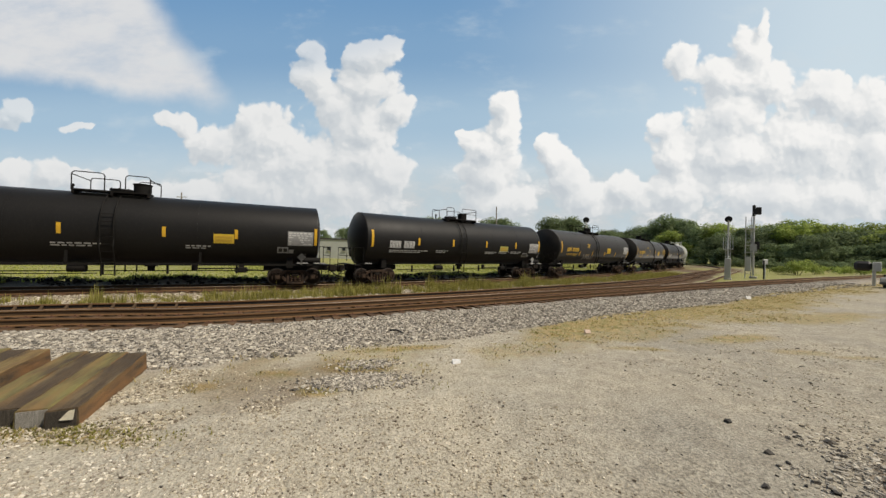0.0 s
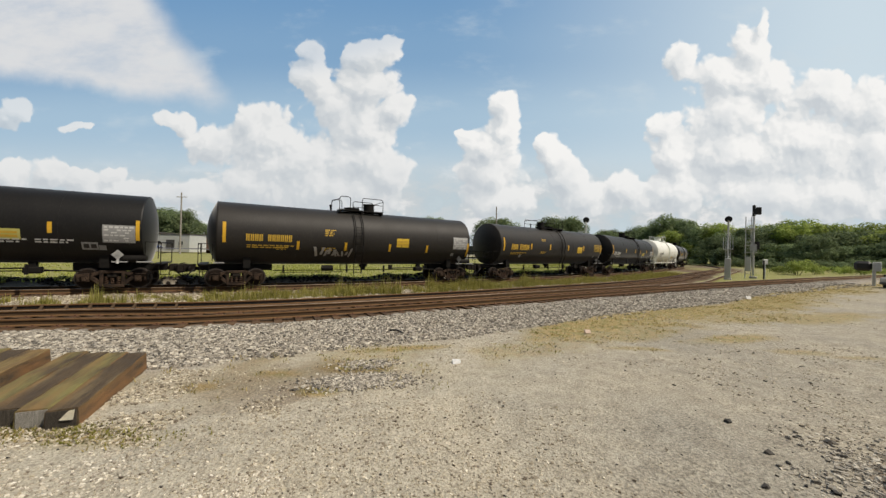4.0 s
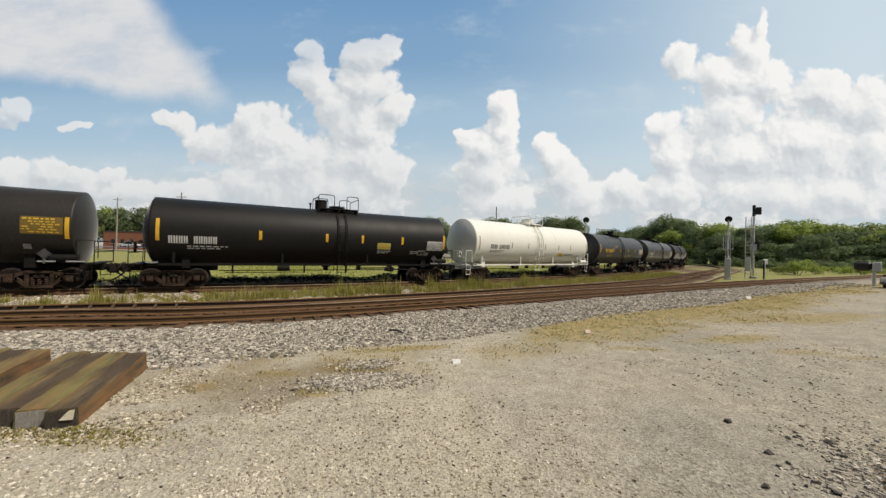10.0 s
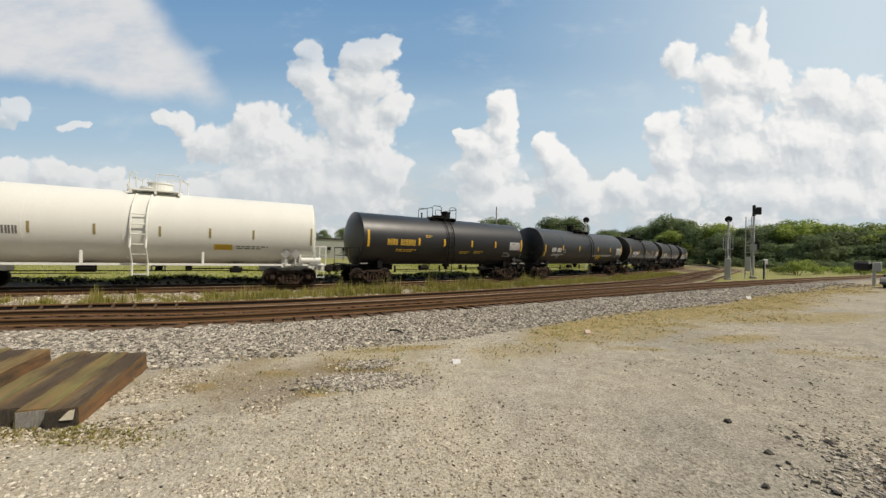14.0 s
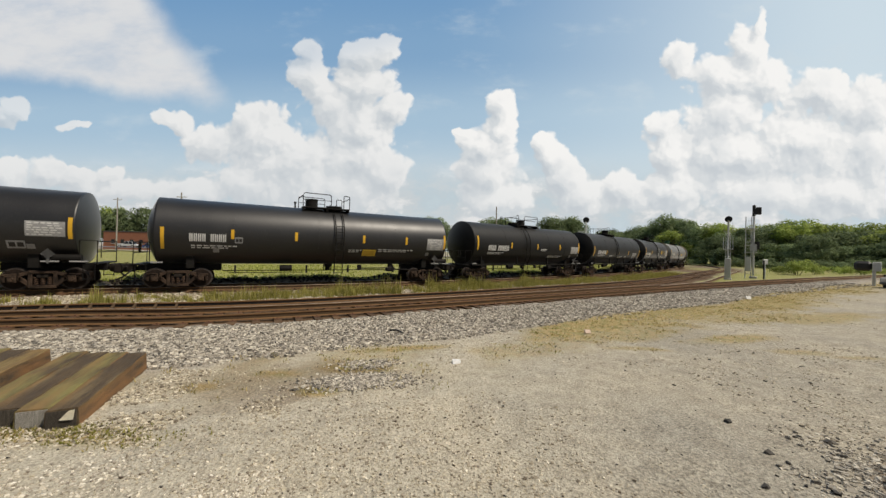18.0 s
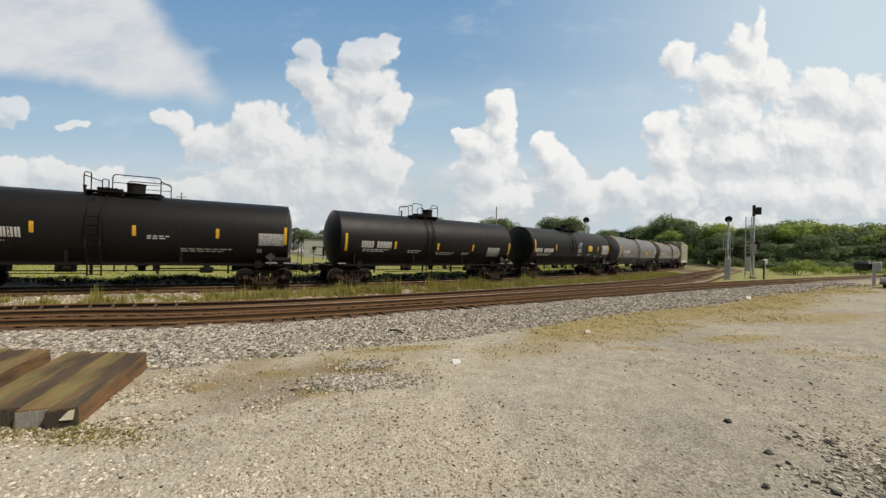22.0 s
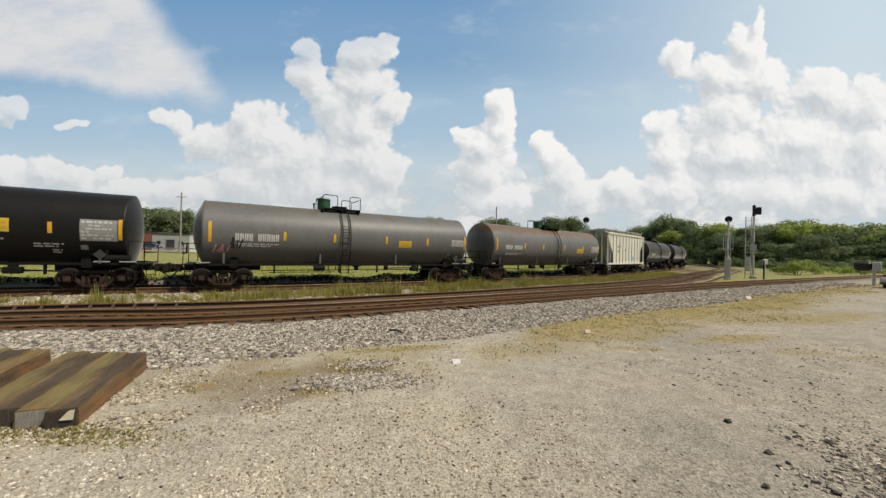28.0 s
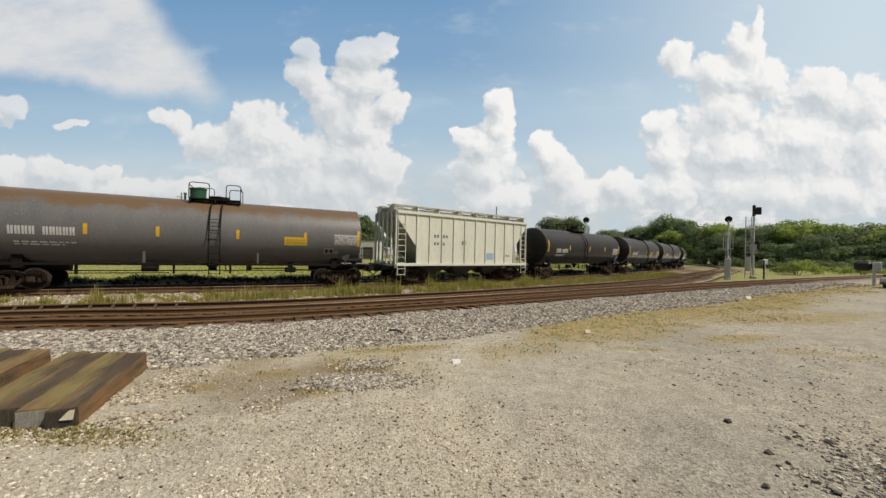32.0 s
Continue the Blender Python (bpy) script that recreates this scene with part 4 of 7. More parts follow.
    x, y = rng.uniform(-5.6, 0.6, n), rng.uniform(2.5, 4.35, n)
    keep = rng.uniform(size=n) < np.clip(0.6 - 0.2 * (x + 4.2) + 0.7 * lumps(x, y, 0.6, 65), 0.05, 1)
    x, y = x[keep], y[keep]
    stones("gravel", x, y, bed(x, y)[0] + 0.002, 0.019, M_PALE, "whitish crushed stone strewn thickly on the lot", 10)
    n = 760                                    # dark clods, thicker and with pale stones towards the near right corner
    r, a = 2.9 + 6.5 * rng.uniform(0, 1, n), rng.uniform(0.55, 0.98, n)
    x, y = r * np.sin(a), r * np.cos(a)
    keep = rng.uniform(size=n) < np.clip((x / y - 0.6) * 0.9, 0, 1) * np.clip((8.5 - r) / 5, 0.1, 1)
    x, y = x[keep], y[keep]
    stones("clods", x, y, bed(x, y)[0] + 0.004, 0.012 + 0.055 * rng.uniform(0, 1, len(x)) ** 3.5, M_COAL, "dark clods scattered on the pale lot", 6)
    n = 3200
    x, y = rng.normal(5.0, 0.75, n), rng.normal(3.75, 0.5, n)
    keep = (y > 2.2) & (x > 4.05 + 0.6 * lumps(x, y, 0.5, 71))
    x, y = x[keep], y[keep]
    stones("gravel", x, y, bed(x, y)[0] + 0.003, 0.01 + 0.03 * rng.uniform(0, 1, len(x)) ** 2, M_BALLAST, "loose grey gravel at the lot's edge", 11)
    n = 260
    r, a = 3 + 11 * rng.uniform(0, 1, n) ** 1.3, rng.uniform(-0.9, 0.95, n)
    x, y = r * np.sin(a), r * np.cos(a)
    keep = T1_NEAR.near(x, y)[0] < -4
    x, y, r = x[keep], y[keep], r[keep]
    stones("clods", x, y, bed(x, y)[0] + 0.004, (0.009 + 0.0012 * r) * rng.uniform(0.6, 1.7, len(x)), M_COAL, "small dark stones strewn over the lot", 7)


# ---- stacked timbers ----
def timbers():
    def timber(name, moss, amount):
        m = surface(name, (0.05, 0.033, 0.018), (0.13, 0.088, 0.045), (0.024, 0.016, 0.01), 0.92, 0, 34, 3, 0.6, (5, 0.5, 5))
        t, p = m.node_tree, m.node_tree.nodes["Principled BSDF"]
        src = p.inputs["Base Color"].links[0].from_socket
        co = t.nodes.new("ShaderNodeTexCoord")
        mp = t.nodes.new("ShaderNodeMapping")
        mp.inputs["Scale"].default_value, mp.inputs["Location"].default_value = (5, 0.8, 5), (amount * 9, amount * 5, 0)
        t.links.new(co.outputs["Object"], mp.inputs["Vector"])
        n = t.nodes.new("ShaderNodeTexNoise")
        n.noise_dimensions = "4D"
        n.inputs["Detail"].default_value, n.inputs["Scale"].default_value, n.inputs["Roughness"].default_value = 6.0, 1.0, 0.65
        info, mul = t.nodes.new("ShaderNodeObjectInfo"), t.nodes.new("ShaderNodeMath")
        mul.operation = "MULTIPLY"
        mul.inputs[1].default_value = 30.0
        t.links.new(info.outputs["Random"], mul.inputs[0])
        t.links.new(mul.outputs[0], n.inputs["W"])
        t.links.new(mp.outputs[0], n.inputs["Vector"])
        mr = add(t, "ShaderNodeMapRange", From_Min=0.62 - amount * 0.35, From_Max=0.78 - amount * 0.3)
        t.links.new(n.outputs["Fac"], mr.inputs["Value"])
        mx = t.nodes.new("ShaderNodeMix")
        mx.data_type = "RGBA"
        t.links.new(mr.outputs[0], mx.inputs["Factor"])
        t.links.new(src, mx.inputs["A"])
        mx.inputs["B"].default_value = rgba(moss)
        n3 = add(t, "ShaderNodeTexNoise", Scale=0.7, Detail=5.0)      # ochre stains
        t.links.new(mp.outputs[0], n3.inputs["Vector"])
        mr3 = add(t, "ShaderNodeMapRange", From_Min=0.5, From_Max=0.68, To_Max=0.8)
        t.links.new(n3.outputs["Fac"], mr3.inputs["Value"])
        mx3 = t.nodes.new("ShaderNodeMix")
        mx3.data_type = "RGBA"
        t.links.new(mr3.outputs[0], mx3.inputs["Factor"])
        t.links.new(mx.outputs["Result"], mx3.inputs["A"])
        mx3.inputs["B"].default_value = rgba((0.25, 0.15, 0.055))
        t.links.new(mx3.outputs["Result"], p.inputs["Base Color"])
        return m

    mats = [timber("weathered_timber", (0.19, 0.14, 0.07), 0.3), timber("mossy_timber", (0.215, 0.185, 0.062), 0.7), timber("ochre_timber", (0.28, 0.2, 0.07), 0.6),
            timber("rusty_timber", (0.25, 0.125, 0.045), 0.62)]
    ends = surface("grey_timber_end", (0.3, 0.285, 0.25), (0.62, 0.59, 0.53), (0.1, 0.09, 0.075), 0.95, 0, 60, 8, 0.6, (6, 1, 1), 0.5)
    dark_ends = surface("black_timber_end", (0.03, 0.024, 0.018), (0.1, 0.085, 0.065), (0.015, 0.012, 0.01), 0.95, 0, 60, 8, 0.6, (6, 1, 1), 0.3)
    way = math.degrees(math.atan2(2.09, -0.92)) - 90
    rng = random.Random(9)
    rows = [(-4.56, 4.46, 0), (-4.905, 4.44, 1), (-5.25, 4.43, 0), (-5.595, 4.42, 1), (-6.42, 4.55, 2), (-6.77, 4.53, 0), (-7.12, 4.51, 1)]
    for x, y, k in rows:
        w, h, length = 0.345, 0.25, 2.3 + rng.uniform(-0.05, 0.05)
        tie = thing("railroad_tie", ("dark", "mossy green", "ochre stained", "rusty")[k] + " weathered timber railroad tie stacked on the lot", "timber", "ties laid side by side", m=pose(x, y, 0.005 + rng.uniform(0, 0.012), 0, 0, way + rng.uniform(-0.4, 0.4)))
        bm = bmesh.new()
        nseg = 10
        rings = []
        for i in range(nseg + 1):
            u = length * i / nseg
            j = [rng.uniform(-0.008, 0.008) for _ in range(4)]
            rings.append([bm.verts.new(q) for q in ((-w + 0.012 + j[0], u, 0), (0 - j[1], u, 0), (0 - 0.012 + j[2], u, h + 0.03 * u + j[3]), (-w + 0.02, u, h + 0.03 * u + j[1]))])
        for a, b in zip(rings, rings[1:]):
            for q in range(4):
                bm.faces.new((a[q], a[(q + 1) % 4], b[(q + 1) % 4], b[q]))
        bm.faces.new(rings[0][::-1])
        bm.faces.new(rings[-1])
        bmesh.ops.recalc_face_normals(bm, faces=bm.faces)
        edges = [e for e in bm.edges if abs(e.verts[0].co.y - e.verts[1].co.y) > 0.05]
        bmesh.ops.bevel(bm, geom=edges, offset=0.014, segments=1, affect="EDGES")
        ob = part("beam", bm, mats[k], tie)
        ob.data.materials.append(mats[3])
        for pol in ob.data.polygons:
            if pol.normal.x > 0.7:
                pol.material_index = 1
        bm = box(bmesh.new(), -w + 0.03, -0.022, -0.012, -0.002, 0.012, h - 0.02, 0.003)
        part("end_grain", bm, dark_ends if k == 0 else ends, tie, "blackened end grain" if k == 0 else "cracked grey end grain")
    tag = thing("paper_tag", "pale yellow paper scrap on the end of a tie", "paper", m=pose(-4.56, 4.45, 0.165, -6, 0, way))
    bm = bmesh.new()
    vs = [bm.verts.new(q) for q in ((-0.175, -0.024, -0.035), (-0.04, -0.022, -0.045), (-0.03, -0.02, 0.08), (-0.09, -0.022, 0.07))]
    bm.faces.new(vs)
    bmesh.ops.solidify(bm, geom=list(bm.faces), thickness=0.003)
    part("sheet", bm, surface("cream_paper", (0.88, 0.83, 0.66), (0.92, 0.88, 0.74), None, 0.8), tag)


def litter():
    white = surface("white_paper", (0.7, 0.7, 0.69), (0.82, 0.82, 0.8), None, 0.7)
    pink = surface("pale_litter", (0.6, 0.45, 0.36), (0.7, 0.55, 0.45), None, 0.7)
    for (x, y), w, mat_, label in (((0.34, 7.3), 0.13, white, "crumpled white paper cup lying on the lot"), ((4.4, 10.5), 0.14, pink, "faded scrap of cardboard on the verge"), ((17.86, 20.4), 0.22, white, "white scrap of litter on the ballast")):
        e = thing("litter", label, "litter", m=pose(x, y, 0.0, -25, 4, 12))
        bm = box(bmesh.new(), -w * 0.7, w * 0.7, -0.02, 0.03, -0.01, w * 0.85, 0.012)
        for v in bm.verts:
            v.co.y += 0.02 * math.sin(v.co.x * 31 + v.co.z * 37)
        part("scrap", bm, mat_, e)
    log = thing("stick", "dark broken branch lying on the ballast", "branch", m=pose(-1.25, 9.9, 0.06, 0, 0, -35))
    part("wood", tube(bmesh.new(), [(-0.25, 0, 0.0), (0.0, 0.03, 0.03), (0.28, -0.02, 0.0)], 0.03, 6, 0.02), M_BLACK, log)


# ---- signals ----
def ladder_part(parent, x, y, z0, z1, width=0.4, mat_=None):
    lad = new("ladder")
    lad.parent = parent
    mat_ = mat_ or M_GALV
    for d in (-width / 2, width / 2):
        part("stile", tube(bmesh.new(), [(x + d, y, z0), (x + d, y, z1)], 0.022, 6), mat_, lad)
    z = z0 + 0.25
    while z < z1:
        part("rung", tube(bmesh.new(), [(x - width / 2, y, z), (x + width / 2, y, z)], 0.014, 5), mat_, lad)
        z += 0.32


def signal_head(parent, x, z, r):
    """A searchlight signal: round black backboard, lamp case and hood."""
    h = part("signal_head", disc(bmesh.new(), (x, 0, z), "y", r, 0.06, 28), M_BLACK, parent, "round black signal backboard")
    bm = box(bmesh.new(), x - 0.2, x + 0.2, 0.02, 0.42, z - 0.3, z + 0.26, 0.04)
    part("lamp_case", bm, M_BLACK, h)
    bm = disc(bmesh.new(), (x, -0.18, z), "y", 0.16, 0.34, 18, 0.145)
    part("hood", bm, M_BLACK, h)
    part("lens", disc(bmesh.new(), (x, -0.04, z), "y", 0.11, 0.02, 18), M_FITTING_GLASS, h)
    return h


M_FITTING_GLASS = surface("dark_lens", (0.02, 0.03, 0.03), (0.04, 0.05, 0.05), None, 0.1)


def signals():
    # single mast with railed platform
    sg = thing("signal_mast", "silver railway signal mast with round black head and platform", "railway signal", "signals", m=pose(30.9, 38.0, 0, 0, 0, -39))
    part("foundation", box(bmesh.new(), -0.35, 0.35, -0.35, 0.35, -0.3, 0.2, 0.05), M_CONC, sg)
    part("relay_case", box(bmesh.new(), -0.27, 0.27, -0.25, 0.25, 0.2, 2.35, 0.03), M_GALV, sg, "pale grey equipment case")
    part("mast", tube(bmesh.new(), [(0, 0, 2.3), (0, 0, 6.5)], 0.085, 12), M_GALV, sg)
    plat = part("platform", box(bmesh.new(), -0.42, 0.42, -0.4, 0.4, 3.3, 3.36, 0.01), M_GALV, sg)
    for x in (-0.4, 0.4):
        part("rail_frame", tube(bmesh.new(), [(x, -0.36, 3.33), (x, -0.36, 4.6), (x, 0.36, 4.6), (x, 0.36, 3.33)], 0.03, 6), M_GALV, plat)
        part("rail_frame", tube(bmesh.new(), [(x * 0.9, -0.1, 5.2), (x * 0.9, -0.1, 6.25), (0, -0.1, 6.35)], 0.02, 6), M_GALV, plat)
    ladder_part(sg, 0, 0.3, 2.3, 5.4)
    signal_head(sg, 0, 6.6, 0.33)
    # taller mast with caged ladder beside it
    sg = thing("signal_mast", "tall silver signal mast with ladder frame and black head", "railway signal", "signals", m=pose(36.75, 41.5, 0, 0, 0, -42))
    part("foundation", box(bmesh.new(), -0.35, 0.35, -0.35, 0.35, -0.3, 0.3, 0.05), M_CONC, sg)
    part("mast", tube(bmesh.new(), [(0, 0, 0.4), (0, 0, 8.2)], 0.10, 12), M_GALV, sg)
    for x in (-0.72, -0.2):
        part("ladder_post", tube(bmesh.new(), [(x, 0, 0), (x, 0, 7.4)], 0.045, 8), M_GALV, sg)
    for k in range(16):
        z = 0.6 + 0.42 * k
        part("rung", tube(bmesh.new(), [(-0.72, 0, z), (-0.2, 0, z)], 0.02, 5), M_GALV, sg)
    part("relay_case", box(bmesh.new(), -0.7, -0.22, -0.25, 0.25, 0.9, 2.6, 0.03), M_GALV, sg, "pale grey equipment case")
    for z in (3.1, 5.9):
        part("platform", box(bmesh.new(), -0.8, 0.35, -0.4, 0.4, z, z + 0.06, 0.01), M_GALV, sg)
    part("signal_plate", box(bmesh.new(), -0.3, 0.3, -0.32, -0.29, 3.3, 4.1, 0.01), M_STENCIL, sg, "white plate under the signal")
    part("lamp_case", box(bmesh.new(), 0.1, 0.55, -0.25, 0.25, 3.5, 4.4, 0.04), M_BLACK, sg)
    hd = part("signal_head", box(bmesh.new(), 0.12, 0.66, -0.2, 0.25, 7.6, 8.45, 0.05), M_BLACK, sg, "black signal lamp box")
    part("lamp_case", box(bmesh.new(), -0.16, 0.14, -0.16, 0.2, 7.4, 8.75, 0.08), M_BLACK, hd)
    # signal beyond the train
    sg = thing("signal_mast", "far signal mast with round black head behind the train", "railway signal", "signals", m=pose(24.4, 60.0, 0, 0, 0, -22))
    part("mast", tube(bmesh.new(), [(0, 0, 0), (0, 0, 8.0)], 0.12, 10), M_GALV, sg)
    signal_head(sg, 0, 8.3, 0.5)
    part("platform", box(bmesh.new(), -1.3, 0.5, -0.5, 0.5, 4.9, 4.98, 0.01), M_GALV, sg)
    part("relay_case", box(bmesh.new(), -1.3, -0.4, -0.3, 0.3, 5.0, 6.4, 0.03), M_GALV, sg)
    ladder_part(sg, 0, 0.3, 0, 7.0)
    # small posts beside the track
    po = thing("marker_post", "short dark metal marker post beside the track", "post", m=pose(37.2, 40.6, 0))
    part("post", tube(bmesh.new(), [(0, 0, -0.1), (0, 0, 2.2)], 0.07, 8), M_BLACK, po)
    bx = thing("utility_cabinet", "small grey metal cabinet on a post", "cabinet", m=pose(37.62, 40.9, 0))
    part("cabinet", box(bmesh.new(), -0.24, 0.24, -0.12, 0.12, 1.75, 2.35, 0.03), M_GALV, bx)
    part("post", tube(bmesh.new(), [(0, 0, -0.1), (0, 0, 1.76)], 0.05, 8), M_GALV, bx)


# ---- far side: road, buildings, poles, vehicles ----
M_BRICK = surface("brown_brick", (0.15, 0.075, 0.045), (0.22, 0.115, 0.07), (0.12, 0.06, 0.04), 0.9, 0, 8, 0.8, 0.1)
M_BRICK_O = surface("orange_brick", (0.22, 0.09, 0.05), (0.30, 0.13, 0.075), None, 0.9, 0, 8, 0.8, 0.1)
M_METAL = surface("pale_metal_siding", (0.50, 0.52, 0.50), (0.62, 0.63, 0.60), None, 0.6, 0.1, 12, 0.8, 0.1)
M_ASPHALT = surface("asphalt", (0.09, 0.09, 0.095), (0.14, 0.14, 0.145), None, 0.9, 0, 20, 1)
M_GLASS = surface("dark_glass", (0.02, 0.025, 0.03), (0.04, 0.045, 0.05), None, 0.1)
M_ROOF = surface("dark_roofing", (0.06, 0.055, 0.05), (0.1, 0.095, 0.09), None, 0.9)
M_WOODPOLE = surface("grey_pole_wood", (0.24, 0.22, 0.2), (0.36, 0.34, 0.31), None, 0.95, 0, 20, 3, 0.3, (3, 3, 0.4))


def building(label, at, width, depth, height, turn, wall, windows=(), doors=(), category="building", base=None):
    b = thing("building", label, category, "buildings beyond the field", m=pose(*at, 0, 0, turn))
    part("wall", box(bmesh.new(), 0, width, 0, depth, -1.5, height), wall, b)
    part("parapet", box(bmesh.new(), -0.12, width + 0.12, -0.12, depth + 0.12, height, height + 0.35), M_ROOF, b)
    if base:
        part("lower_wall", box(bmesh.new(), -0.05, width + 0.05, -0.05, 0.0, -1.5, height * 0.45), base, b)
    for x, z, w, h in windows:
        wn = part("window", box(bmesh.new(), x, x + w, -0.1, -0.02, z, z + h), M_GLASS, b)
        part("sill", box(bmesh.new(), x - 0.1, x + w + 0.1, -0.18, -0.02, z - 0.15, z), M_CONC, wn)
    for x, w, h in doors:
        part("door", box(bmesh.new(), x, x + w, -0.12, -0.02, 0, h), P_DARKEND, b)
    return b


def pole(label, px, far, top, arms):
    x, y = spot(px, far)
    hz = 445 + 0.025 * (px - 784)
    h = (hz - top) * far / 620 + EYE_Z
    p = thing("utility_pole", label, "utility pole", "poles along the road", m=pose(x, y, 0))
    part("pole", tube(bmesh.new(), [(0, 0, -0.5), (0, 0, h)], 0.19, 10, 0.13), M_WOODPOLE, p)
    for z in arms:
        arm = part("crossarm", box(bmesh.new(), -1.1, 1.1, -0.06, 0.06, h - z - 0.1, h - z), M_WOODPOLE, p)
        for q in (-1, -0.6, 0.6, 1):
            part("insulator", disc(bmesh.new(), (q, 0, h - z + 0.09), "z", 0.05, 0.18, 8), M_GALV, arm)


def vehicle(label, at, turn, paint, kind="car"):
    """A parked car or pickup: body with wheel arches' line, cabin with panes, wheels, lamps."""
    v = thing("pickup_truck" if kind == "pickup" else "parked_car", label, "car", m=pose(*at, 0, 0, turn))
    L = 5.4 if kind == "pickup" else 4.6
    hh = 0.98 if kind == "pickup" else 0.86
    bm = box(bmesh.new(), -L / 2, L / 2, -0.92, 0.92, 0.38, hh, 0.09)
    part("body", bm, paint, v)
    cab = ((-0.35, 1.35), (-0.9, 1.75)) if kind == "pickup" else ((-1.3, 0.75), (-2.0, 1.45))
    (t0, t1), (b0, b1) = cab
    top = 1.78 if kind == "pickup" else 1.46
    bm = bmesh.new()
    lo = [bm.verts.new(q) for q in ((b0, -0.86, hh), (b1, -0.86, hh), (b1, 0.86, hh), (b0, 0.86, hh))]
    up = [bm.verts.new(q) for q in ((t0, -0.68, top), (t1, -0.68, top), (t1, 0.68, top), (t0, 0.68, top))]
    for i in range(4):
        bm.faces.new((lo[i], lo[(i + 1) % 4], up[(i + 1) % 4], up[i]))
    bm.faces.new(up)
    bm.faces.new(lo[::-1])
    part("cabin", bm, M_GLASS, v, "dark tinted windows")
    part("roof", box(bmesh.new(), t0 - 0.03, t1 + 0.03, -0.7, 0.7, top, top + 0.05, 0.02), paint, v)
    for x in (t0, (t0 + t1) / 2, t1):
        for s in (-1, 1):
            part("pillar", tube(bmesh.new(), [(x + (b0 - t0 if x == t0 else b1 - t1 if x == t1 else 0) * 1.0, s * 0.87, hh), (x, s * 0.7, top)], 0.045, 6), paint, v)
    if kind == "pickup":
        part("bed_rim", box(bmesh.new(), -L / 2, b0, -0.93, 0.93, hh, hh + 0.1, 0.03), paint, v)
    for x in (-L / 2 + 0.95, L / 2 - 0.95):
        for s in (-1, 1):
            w = part("wheel", disc(bmesh.new(), (x, s * 0.82, 0.36), "y", 0.36, 0.24, 20), M_BLACK, v)
            part("rim", disc(bmesh.new(), (x, s * 0.945, 0.36), "y", 0.21, 0.03, 16), M_GALV, w)
    for s in (-1, 1):
        part("headlight", box(bmesh.new(), L / 2 - 0.04, L / 2 + 0.02, s * 0.68 - 0.2, s * 0.68 + 0.2, 0.62, 0.8, 0.02), M_STENCIL, v)
        part("mirror", box(bmesh.new(), b1 - 0.35, b1 - 0.15, s * 0.98 - 0.1, s * 0.98 + 0.1, hh + 0.05, hh + 0.25, 0.03), M_BLACK, v)
    for x in (-L / 2 - 0.06, L / 2 - 0.02):
        part("bumper", box(bmesh.new(), x, x + 0.1, -0.9, 0.9, 0.36, 0.56, 0.03), M_FITTING, v)
    return v


